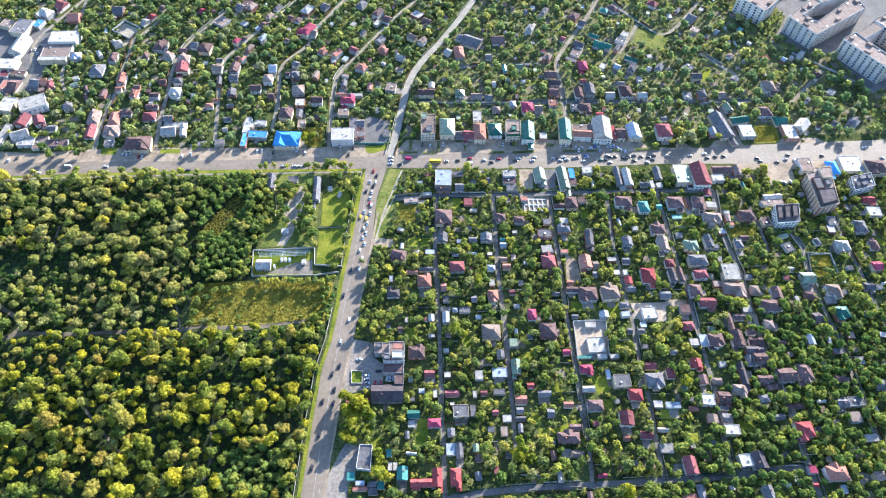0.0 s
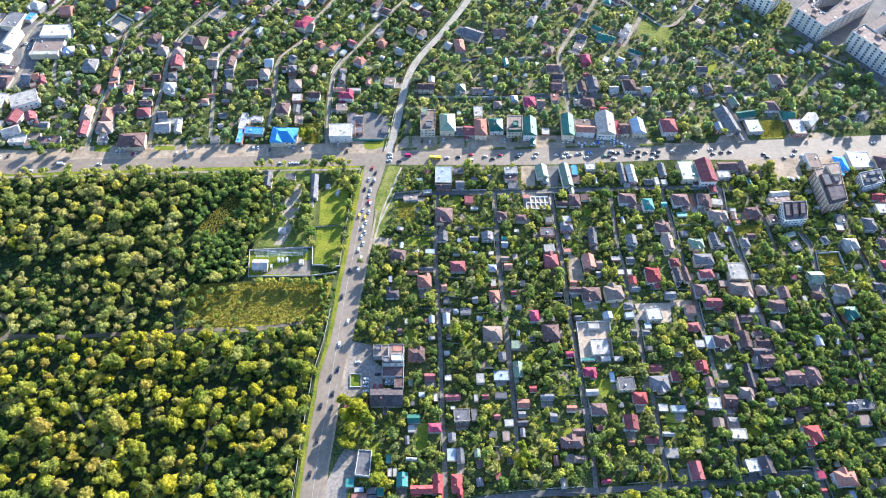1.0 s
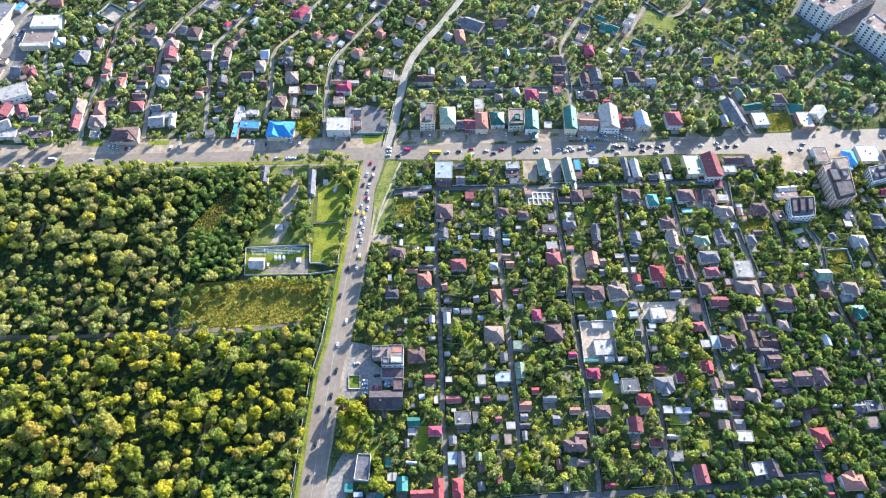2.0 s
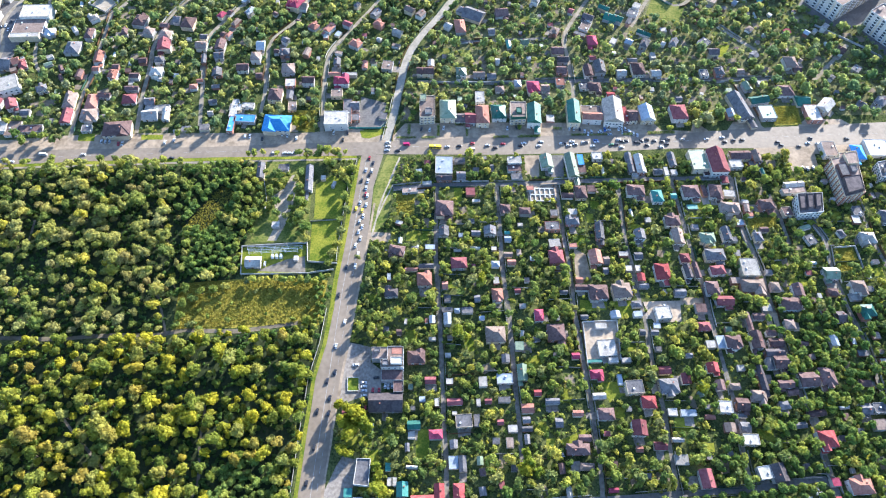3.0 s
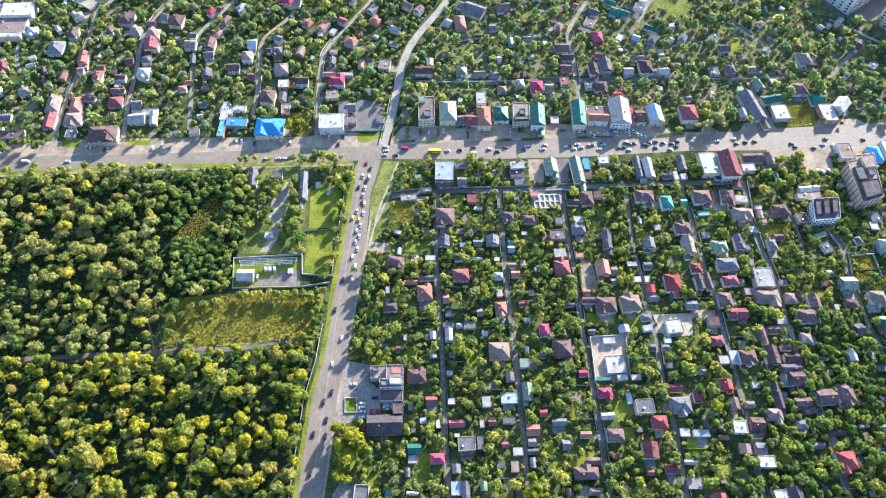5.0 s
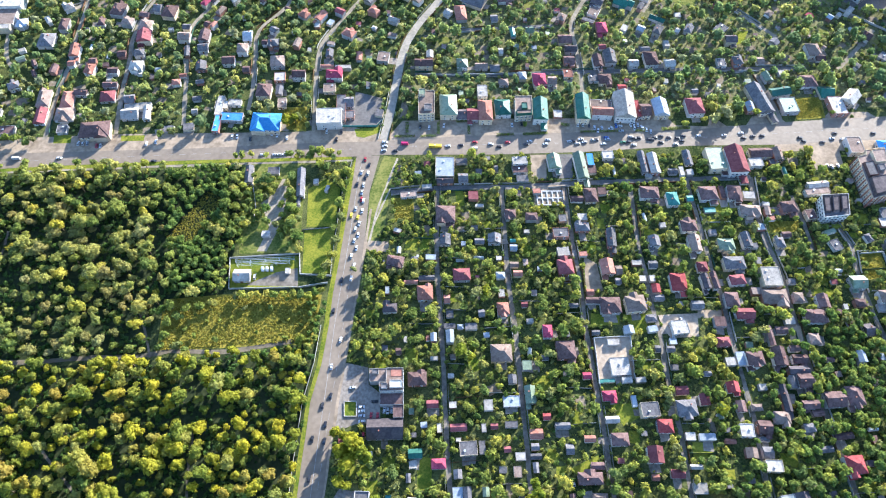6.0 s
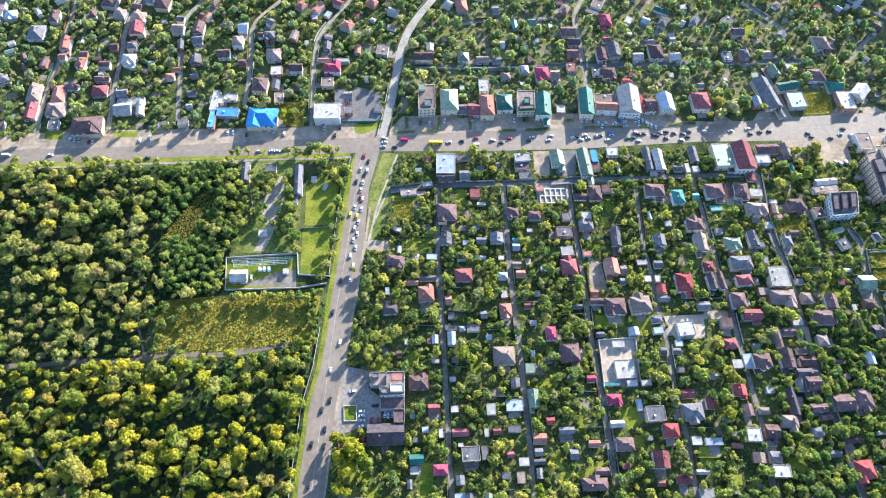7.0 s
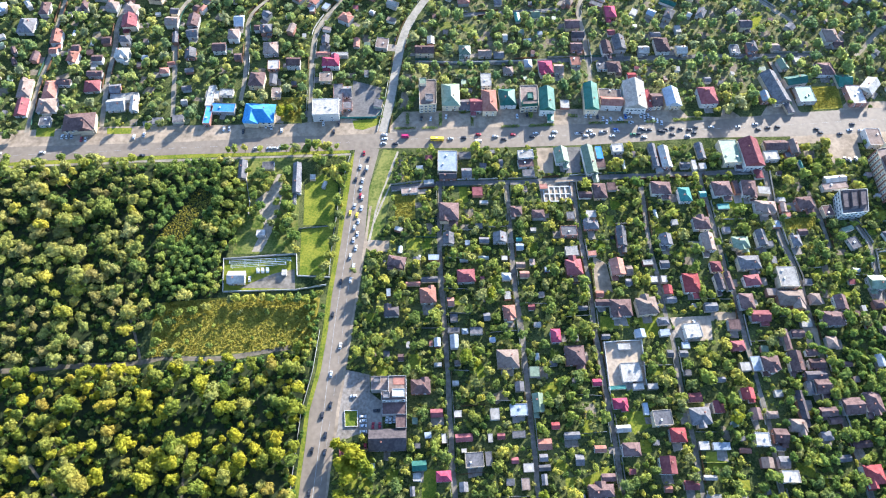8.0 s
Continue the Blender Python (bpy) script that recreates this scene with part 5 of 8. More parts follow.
# northern gardens
homes((
    (-82.4, 129.1, 4.7, 6, 1, 4, "x", "br"),
    (-74.3, 127.8, 10, 8.9, 1, 5, "h", "gy"),
    (-68.6, 105.5, 12.4, 12.8, 3, 5, "h", "tn"),
    (-65.4, 89.1, 9.1, 9.6, 3, 3, "f", "wh"),
    (-64.2, 73.4, 6, 9.9, -3, 3, "y", "gy"),
    (-48.8, 89.6, 11.2, 8.9, 0, 6, "x", "br"),
    (-53.3, 127.7, 6, 9.9, -15, 5, "y", "tn"),
    (-50.2, 164.9, 9.4, 8.6, -35, 4, "h", "or"),
    (-34.6, 161.9, 7.4, 12.2, -30, 5, "y", "or"),
    (-17.5, 168.1, 8.8, 7, -30, 5, "x", "mr"),
    (-25.9, 155.7, 5.1, 6.7, -30, 3, "f", "lb"),
    (-8.3, 140, 11.3, 9.4, -30, 5, "h", "or"),
    (13, 168.8, 10, 7.6, -30, 5, "h", "or"),
    (9.4, 185.9, 8.1, 10.8, -30, 4, "y", "gy"),
))
# northern gardens
homes((
    (31.6, 158, 10.1, 6.9, -27, 4, "x", "wh"),
    (14, 148.7, 5.1, 3.9, -30, 3, "h", "wh"),
    (30.5, 140.1, 7.6, 4.5, -19, 3, "f", "tn"),
    (43.3, 190.6, 10.1, 7.8, -33, 5, "x", "tn"),
    (54.1, 184.5, 8, 9.5, -33, 5, "y", "tn"),
    (-75, 195.5, 8.9, 10.2, -9, 6, "h", "mg"),
    (-64, 195.1, 10.6, 11, -9, 4, "x", "tn"),
    (-66, 173.3, 5.1, 4.6, -35, 3, "x", "br"),
    (-89.6, 183.8, 4.7, 5.3, -35, 3, "x", "br"),
    (-9.4, 196.7, 5.2, 7.7, -30, 5, "h", "gy"),
    (-24.5, 117, 6.8, 9.3, 0, 3, "y", "gy"),
    (-24, 129.5, 6.6, 3.9, -15, 3, "f", "tn"),
    (1.6, 113.3, 5.7, 10, 0, 3, "y", "or"),
    (22.9, 111.9, 9.9, 11.4, -9, 4, "f", "tn"),
))
# northern gardens
homes((
    (58.2, 102.8, 16.1, 9.1, 0, 6, "x", "br"),
    (63.7, 114, 6.3, 8.6, 0, 5, "y", "wh"),
    (-25.6, 101.3, 11.8, 3.5, 0, 3, "x", "or"),
    (-18.6, 89.5, 14.3, 9.6, 0, 6, "h", "mg"),
    (-11.9, 99.9, 13.4, 3.7, 0, 4, "f", "wh"),
    (-22, 75.3, 10.1, 9.2, 2, 4, "f", "tn"),
))
# upper gardens
homes((
    (-163.0, 214.4, 13.3, 13.8, -30.0, 3.0, "f", "tn"),
    (-187.4, 231.7, 4.3, 8.1, -30.0, 3.0, "x", "mg"),
    (-138.5, 211.8, 7.3, 6.9, -30.0, 2.5, "f", "wh"),
    (-67.9, 197.9, 10.8, 19.3, -30.0, 7.0, "h", "mg"),
    (-122.3, 204.5, 4.8, 5.8, -30.0, 2.5, "f", "lb"),
    (-134.1, 238.6, 8.6, 12.3, -30.0, 5.0, "h", "tn"),
    (-37.7, 152.8, 4.7, 7.2, 0.0, 3.0, "f", "wh"),
    (-60.5, 209.1, 6.1, 5.9, -30.0, 2.5, "f", "gn"),
    (-54.0, 242.4, 7.5, 10.4, -30.0, 4.0, "x", "gy"),
    (107.2, 185.5, 20.6, 17.1, -27.0, 4.0, "x", "gy"),
    (179.1, 249.5, 5.1, 6.3, 0.0, 2.5, "f", "wh"),
    (169.9, 240.2, 4.5, 8.3, 0.0, 3.0, "x", "gy"),
    (245.3, 183.4, 13.5, 11.4, -27.0, 4.0, "x", "gr"),
    (333.1, 237.7, 5.2, 7.3, 0.0, 3.0, "f", "wh"),
    (317.7, 259.0, 11.8, 10.7, -35.0, 4.0, "h", "mr"),
    (296.5, 167.2, 6.1, 5.6, 0.0, 3.0, "f", "wh"),
    (230.8, 220.1, 7.6, 10.1, -27.0, 4.0, "x", "gy"),
))
# offices by the square
homes((
    (369.7, -27.2, 16.9, 6.3, 6, 4, "x", "wh"),
    (367.8, -33.2, 20.1, 5.4, 6, 4, "f", "tn"),
))
# southern gardens
homes((
    (73.5, -9.2, 14.6, 18.3, -2, 6, "f", "lb"),
    (73.3, -20.9, 13.2, 6.2, 1, 4, "x", "dk"),
    (87.6, -18.9, 7.7, 8.6, 1, 4, "x", "gy"),
    (87.1, -1.4, 9.1, 4.8, 1, 3, "f", "gy"),
    (133.6, -2.7, 11.7, 7, 4, 5, "f", "wh"),
    (133.3, -9.4, 11.6, 7.4, 4, 3, "f", "br"),
    # low grey box put in for a clutter of parked cars
    (134.8, -18.1, 9, 5.7, 4, 2.5, "f", "gy"),
    (161, -4, 10.4, 13.7, 4, 5, "y", "gn"),
    (182.1, -8.1, 9.1, 25.5, 4, 5, "y", "gn"),
    (190.9, -1.1, 4.8, 11.1, 2, 4, "f", "bl"),
    (191.2, -10.1, 6.5, 8.2, 2, 3, "f", "br"),
    (205.9, 3.3, 8.8, 7.4, 2, 4, "f", "wh"),
    (94.9, -34.9, 7.5, 7.5, 1, 3.5, "f", "mr"),
    (99.3, -43.7, 6.2, 2.4, 0, 2.5, "f", "wh"),
))
# southern gardens
homes((
    (73, -52.6, 14.4, 14.3, -2, 5, "h", "br"),
    (122.2, -52, 8.7, 7.7, 0, 4, "h", "br"),
    (138.1, -55.6, 9.1, 6.8, 0, 5, "h", "br"),
    (162.2, -56, 5.8, 5.9, 0, 3, "f", "gy"),
    (158.9, -69.9, 11.4, 7.7, 1, 5, "f", "gy"),
    (175.9, -64.5, 11.1, 7.7, 1, 4, "h", "gy"),
    (177.3, -55.6, 7, 5.5, 0, 4, "f", "wh"),
    (186.4, -35.7, 10.1, 13.1, 2, 4, "h", "br"),
    (175.3, -38.5, 10.1, 5.7, 0, 3, "x", "br"),
    (196.3, -31.2, 6.4, 6.8, 2, 3, "f", "br"),
    (196.5, -74.6, 6.9, 15.8, -3, 5, "y", "gy"),
    (72.1, -74.5, 8.1, 9.4, -2, 4, "y", "gy"),
    (97.5, -75.7, 7.3, 4.7, -1, 3, "x", "gy"),
    (108.6, -74.7, 9.7, 7.8, -1, 5, "y", "gy"),
))
# southern gardens
homes((
    (122.6, -81.3, 5.6, 5.1, -1, 3, "x", "lb"),
    (122.5, -75.5, 4.4, 3, -1, 3, "x", "tl"),
    (159.2, -85.6, 8.8, 7, 3, 4, "f", "wh"),
    (174, -87.3, 6, 3.7, 3, 3, "f", "or"),
    (133.7, -67.2, 4.1, 2.8, -1, 2.5, "f", "wh"),
    (114.3, -9, 3, 6.4, 1, 2.5, "x", "gy"),
    (59.1, -25.5, 7.6, 3.5, 6, 2.5, "f", "wh"),
    (144.8, -30.9, 5.9, 4.1, 4, 3, "f", "or"),
    (233.1, -4.1, 5.7, 21.7, 2, 4, "y", "gy"),
    (241.1, -6.1, 8.3, 19.7, 2, 5, "y", "wh"),
    (236.1, -16.8, 4.7, 3.9, 2, 3, "f", "wh"),
    (256.1, -12.6, 7.4, 5.8, 2, 3, "x", "gy"),
    (263.6, -12.3, 3.5, 8.6, 2, 3, "f", "wh"),
    (270.8, 0.5, 6.6, 14.8, 2, 3, "y", "gy"),
))
# southern gardens
homes((
    (270, -13.4, 5.2, 5.2, 2, 3, "f", "wh"),
    (292.3, -2.7, 13.7, 21.1, 2, 7, "f", "gn"),
    (298.7, -13.2, 5.7, 6.5, 2, 3, "f", "br"),
    (307.5, -5.5, 15.4, 25, 2, 9, "y", "mr"),
    (325.2, -5.3, 11, 8, 2, 5, "f", "wh"),
    (330.9, 4.1, 18.2, 9.4, 2, 5, "x", "br"),
    (345.5, 2.5, 7.6, 13, 2, 5, "y", "tn"),
    (340.4, -3.4, 5.3, 4.4, 2, 3, "f", "gy"),
    (347.9, -12.8, 2.6, 8.6, 6, 2.5, "y", "tl"),
    (232.7, -34.2, 14.9, 11, -3, 5, "h", "br"),
    (249.8, -40.2, 9.3, 12.1, 2, 5, "h", "tl"),
    (264.4, -38.9, 5.1, 5.1, 2, 3, "x", "tl"),
    (279.2, -35.2, 14.5, 12.5, 2, 5, "h", "br"),
    (300.2, -34.9, 11.1, 13.8, -5, 5, "h", "br"),
))
# southern gardens
homes((
    (311.7, -36.5, 9, 6.3, -5, 4, "f", "wh"),
    (291.7, -32.9, 3.8, 11.3, 2, 3, "f", "br"),
    # low teal box put in for a pool cover
    (278.4, -49.1, 8.8, 4.3, 2, 2, "f", "tl"),
    (308.6, -51.2, 16, 9.4, -5, 5, "h", "tn"),
    (323.6, -44.3, 5.5, 3.4, -5, 3, "f", "wh"),
    (322.6, -51.7, 4.6, 7.9, -5, 4, "y", "tn"),
    (324.4, -57.3, 5.4, 3.9, -5, 3, "f", "or"),
    (339.6, -48.4, 12.3, 10.2, 6, 5, "h", "br"),
    (257.4, -64.8, 12.4, 10.2, 1, 5, "h", "br"),
    (258.8, -80.4, 9.4, 14.1, 1, 5, "y", "tn"),
    (228.4, -78.1, 8.6, 9.2, 2, 5, "y", "gy"),
    (282.4, -81.2, 12.3, 9.6, 1, 5, "h", "gn"),
    (275.7, -69.6, 5.4, 4.7, 1, 3, "f", "gy"),
    (298.8, -77.6, 7.4, 12.8, 3, 5, "y", "gy"),
))
# southern gardens
homes((
    (304.5, -82, 4.5, 4.2, 3, 4, "f", "gy"),
    (324.5, -79.7, 7, 9, 3, 4, "h", "gy"),
    (331.9, -72.2, 7, 5.1, 3, 3, "x", "br"),
    (313.9, -65.1, 5.8, 5.5, 3, 3, "f", "lb"),
    (355.8, -54.9, 7.6, 8.7, 6, 4, "f", "br"),
    (366.5, -69.9, 9.8, 3.5, 17, 3, "f", "gn"),
    (367.6, -81.6, 7.6, 8.8, 17, 3, "f", "gy"),
    (35.2, -92.5, 12.6, 7.8, -10, 5, "h", "br"),
    (49.1, -91.9, 5.1, 6.6, 2, 3, "y", "gy"),
    (61.1, -88.8, 7.5, 4.4, -2, 3, "f", "lb"),
    (83, -104.4, 12.5, 9.7, 2, 5, "h", "mr"),
    (57.7, -105.9, 11.7, 4, 2, 3, "x", "gy"),
    (46.4, -109, 10.1, 2.4, 2, 3, "x", "or"),
    (56.4, -118.6, 11.2, 11.3, 2, 5, "h", "or"),
))
# southern gardens
homes((
    (31.6, -129.7, 10.3, 6.9, 2, 4, "h", "dk"),
    (29.6, -115, 2.7, 5.5, 2, 2.5, "f", "lb"),
    (111.1, -104.9, 6.7, 5.3, -1, 4, "h", "lb"),
    (111.1, -89.9, 4, 3.1, -1, 2.5, "f", "wh"),
    (121.9, -95.8, 6.7, 4.6, -1, 3, "x", "tn"),
    (123.9, -103.5, 6.7, 4.9, -1, 4, "x", "or"),
    (71.9, -122.9, 4.6, 6.6, 2, 3, "x", "or"),
    (111, -118.7, 4.3, 5.5, 3, 3, "f", "wh"),
    (111, -131.8, 8.4, 9.7, 3, 5, "h", "or"),
    (126.7, -127.9, 4.6, 4.3, 3, 3, "x", "mr"),
    (95.8, -134.1, 4.6, 5.4, 3, 3, "x", "gy"),
    (73.6, -134.4, 4.9, 4.9, 2, 3, "f", "gy"),
    (73.1, -151.9, 5.6, 9.6, 1, 5, "y", "lb"),
    (80.5, -144.2, 4.5, 3.7, 1, 3, "h", "lb"),
))
# southern gardens
homes((
    (88.1, -143.9, 8.3, 4.8, 1, 3, "f", "gy"),
    (73.2, -143.2, 7.9, 3.2, 1, 3, "f", "gy"),
    (61.9, -151.9, 4.5, 6.2, 1, 4, "y", "lb"),
    (57.8, -152, 2.2, 3.5, 1, 2.5, "f", "or"),
    (42.6, -152.6, 2.2, 3.9, 1, 2.5, "f", "wh"),
    (140.6, -149.2, 6.8, 9.5, 0, 5, "h", "mg"),
    (107.5, -164.4, 14.4, 12.4, 0, 5, "h", "tn"),
    (124.4, -173, 6.2, 6.6, 0, 4, "f", "gn"),
    (74.7, -165.8, 3.7, 3.1, 1, 3, "f", "tn"),
    (61.9, -166.5, 5.1, 2.3, 1, 2.5, "f", "wh"),
    (37.9, -161.5, 4, 4.7, 1, 3, "x", "br"),
    (159, -99, 11.5, 12.2, 3, 5, "h", "mr"),
    (189.7, -99.4, 10, 12.5, 3, 5, "y", "or"),
    (198.3, -101.1, 4.8, 7.3, 0, 3, "x", "tn"),
))
# southern gardens
homes((
    (212.8, -95.1, 7.2, 3.8, 2, 3, "f", "wh"),
    (224.5, -96.8, 6.4, 6.2, 2, 3, "x", "gy"),
    (239.9, -112.4, 11.8, 14.4, 0, 5, "h", "rd"),
    (222.8, -116.8, 6.3, 6.8, 0, 4, "y", "rd"),
    (224.2, -123.8, 7, 4.6, 0, 3, "x", "gy"),
    (222.1, -108.2, 4, 5.1, 0, 3, "f", "wh"),
    (214.9, -108.3, 4.7, 4.6, 0, 3, "f", "wh"),
    (196.6, -110.3, 4.3, 5.1, 0, 3, "x", "gy"),
    (260.5, -99.7, 8, 8.2, 1, 4, "h", "mr"),
    (260, -112.1, 5.9, 12, 5, 5, "y", "dk"),
    (266.8, -111.3, 4.8, 13.9, 5, 5, "y", "br"),
    (283.5, -111.1, 11.5, 8.2, 5, 5, "h", "mr"),
    (284.3, -97.6, 15.7, 10.3, 1, 6, "h", "gy"),
    (308.5, -109.5, 13.6, 15.2, -1, 7, "f", "wh"),
))
# southern gardens
homes((
    (275.7, -126.8, 10.2, 11.5, -1, 5, "h", "br"),
    (282.4, -137.9, 13.1, 8.3, -1, 5, "x", "mr"),
    (295.9, -119.8, 7.1, 5.4, -1, 4, "f", "tn"),
    (250.3, -130.2, 8.9, 6.4, -1, 4, "x", "gy"),
    (175.7, -125.7, 10.1, 4.9, -1, 4, "x", "br"),
    (187.5, -129.9, 14.7, 12.2, -1, 5, "h", "br"),
    (205.3, -129.4, 14.3, 12.4, 5, 6, "h", "tn"),
    (215.1, -139.8, 7.3, 5.3, 5, 4, "h", "gy"),
    (197.8, -148.4, 7.2, 5.9, 5, 4, "y", "lb"),
    (214.9, -147.9, 6.5, 4.3, 5, 4, "f", "lb"),
    (234.2, -146.9, 11.4, 10.1, 5, 4, "f", "wh"),
    (263.6, -143.2, 8.1, 7.3, -1, 4, "f", "br"),
    (262.4, -158.4, 9.4, 7, 2, 4, "h", "mr"),
    (215.8, -162.5, 4.1, 5.1, -2, 3, "x", "gy"),
))
# southern gardens
homes((
    (224.9, -162.7, 5.6, 4.3, -2, 3, "x", "gy"),
    (227.9, -157, 4.9, 3.9, -2, 2.5, "f", "lb"),
    (225.2, -175.5, 4.8, 3.7, -2, 2.5, "f", "gy"),
    (151.8, -162.9, 13, 13.1, 1, 5, "h", "br"),
    (187.8, -174.5, 12.9, 12.5, 2, 3, "f", "wh"),
    (186.1, -156.7, 8.2, 4.2, 1, 2.5, "f", "wh"),
    (161.7, -128.9, 6.5, 2.8, -1, 3, "x", "gy"),
    (174.9, -118.9, 5.5, 4.9, -1, 3, "x", "or"),
    (174.6, -149.8, 5.7, 3.5, 1, 3, "x", "gy"),
    (280.4, -171.4, 12, 9.9, 2, 6, "h", "br"),
    (272.4, -170.4, 6.3, 9.7, 2, 3, "f", "lb"),
    (264, -172.6, 6.7, 5.6, 2, 4, "f", "wh"),
    (307.5, -124.9, 18.8, 11.9, -1, 5, "h", "tn"),
    (325.2, -125.3, 7.5, 7.9, -1, 4, "h", "tn"),
))
# southern gardens
homes((
    (341.7, -129, 8.6, 10.9, -1, 5, "y", "br"),
    (332.8, -140.5, 15.5, 10.6, 0, 5, "h", "br"),
    (327.2, -157.1, 7.6, 8, 0, 4, "h", "tn"),
    (314.2, -142.4, 7.3, 6.2, 0, 3, "f", "wh"),
    (296.8, -154.4, 4.2, 14.6, 0, 4, "y", "br"),
    (305.3, -150.5, 8.8, 5.7, 0, 4, "x", "br"),
    (298.3, -169.9, 9.4, 13.5, 0, 5, "y", "br"),
    (312.3, -171.7, 10.5, 6.8, 0, 4, "x", "br"),
    (311.1, -164, 7.9, 4.7, 0, 4, "x", "br"),
    (308.8, -179.9, 13.7, 5.9, 0, 5, "x", "dk"),
    (372.4, -114.2, 11.2, 10.5, 1, 5, "x", "gn"),
    (369.2, -130.2, 8.2, 6.3, 1, 4, "h", "br"),
    (324.5, -111.9, 5.6, 4.1, -1, 3, "f", "gy"),
    (356.3, -170.5, 6, 8.5, 0, 4, "y", "lb"),
))
# southern gardens
homes((
    (333.5, -172.1, 6.4, 3.5, 0, 3, "x", "br"),
    (356.7, -145.2, 3.5, 5.6, 5, 3, "x", "mr"),
    (50.4, -181.5, 12.6, 9.4, 1, 5, "h", "br"),
    (60.2, -198.2, 7.8, 5.4, 1, 3, "x", "mr"),
    (73.5, -198.9, 4.6, 4, 1, 3, "f", "wh"),
    (72.9, -179.1, 4, 3, 1, 2.5, "f", "wh"),
    (96.7, -199.7, 5.7, 7, 1, 4, "f", "wh"),
    (113.7, -182.7, 5.8, 6.4, 1, 4, "y", "gy"),
    (112.2, -197.2, 11, 7.4, 1, 3, "f", "lb"),
    (124.7, -193.4, 7.2, 12.2, 1, 4, "y", "gn"),
    (134.3, -207.8, 5.3, 4.5, 1, 3, "x", "rd"),
    (76.7, -213.7, 10.8, 5, 2, 3, "x", "mr"),
    (99.7, -213.4, 4.9, 4, 1, 3, "x", "mr"),
    (93, -214.2, 2.8, 5, 2, 3, "f", "wh"),
))
# southern gardens
homes((
    (110.9, -212.4, 8.1, 4, 1, 3, "f", "gy"),
    (126.2, -219.1, 8.7, 6.7, 1, 4, "x", "or"),
    (82.4, -227.1, 11, 8.7, 2, 4, "f", "gy"),
    (76.4, -221.3, 3.1, 1.8, 2, 2.5, "f", "wh"),
    (91.3, -226.5, 3.8, 8.1, 2, 3, "f", "gy"),
    (107.1, -228.1, 4.5, 3.9, 1, 3, "x", "mr"),
    (115.2, -232.5, 6.2, 4.9, 1, 3, "f", "wh"),
    (124.7, -227.1, 5.2, 4.6, 1, 4, "x", "gy"),
    (124.9, -232.8, 7.2, 3.9, 1, 3, "x", "gy"),
    (124.2, -239.7, 3.7, 6.5, 1, 3, "y", "gy"),
    (48.8, -230, 8.9, 6.1, 2, 5, "x", "gr"),
    (63.3, -236.4, 9.2, 6.4, 2, 5, "h", "mg"),
    (47.3, -236.1, 4.7, 4.5, 2, 3, "f", "wh"),
    (44.5, -244.2, 2, 5.7, 2, 3, "y", "gy"),
))
# southern gardens
homes((
    (75.1, -242.7, 5.4, 5.7, 2, 4, "y", "gy"),
    (112.6, -241.8, 4.7, 6.6, 1, 3, "f", "tn"),
    (64.3, -213.8, 2.8, 5.7, 2, 3, "f", "wh"),
    (47.2, -217.7, 4.8, 2.8, 2, 2.5, "f", "gy"),
    (164, -181.1, 5.8, 4.7, 2, 4, "x", "mg"),
    (177.1, -195, 9.7, 6.8, 2, 4, "h", "mg"),
    (191, -184.1, 6.9, 4, 2, 3, "f", "wh"),
    (200.4, -184.1, 6.6, 3.6, 2, 3, "f", "wh"),
    (177.4, -184.2, 10.9, 2.4, 2, 2, "f", "tl"),
    (202, -205, 11.8, 9.4, 2, 6, "f", "gy"),
    (210.1, -215.8, 10.2, 9, -1, 5, "h", "rd"),
    (200.2, -233.8, 10, 10.4, -2, 6, "y", "mr"),
    (176.6, -210.8, 9.2, 4.6, 2, 4, "x", "wh"),
    (179.4, -223.7, 11.2, 8.3, 0, 5, "h", "br"),
))
# southern gardens
homes((
    (160.4, -222.8, 7.3, 4.4, 0, 4, "x", "or"),
    (143.8, -214.2, 9.8, 4.4, 1, 4, "x", "gy"),
    (146.9, -228.8, 5.2, 6.7, 0, 3, "x", "gy"),
    (162.9, -239.6, 8.5, 4.7, 0, 4, "x", "br"),
    (157.2, -247.2, 15.6, 7.5, 0, 5, "h", "br"),
    (226, -192.3, 8.7, 6, 2, 4, "x", "mr"),
    (226.6, -204.3, 13.6, 10.8, 2, 5, "h", "gy"),
    (240.1, -198.6, 6.5, 8, 2, 4, "y", "mr"),
    (226, -222.2, 6.3, 5, -1, 3, "f", "wh"),
    (237, -222.8, 10.5, 4.3, -1, 3, "f", "lb"),
    (225.6, -241.3, 8.2, 3.2, -2, 3, "x", "wh"),
    (212.8, -245.5, 8.9, 5.5, -2, 4, "x", "mr"),
    (198.6, -247.2, 4.8, 4.1, -2, 3, "x", "or"),
    (261, -190.7, 8.8, 7.4, 1, 4, "y", "rd"),
))
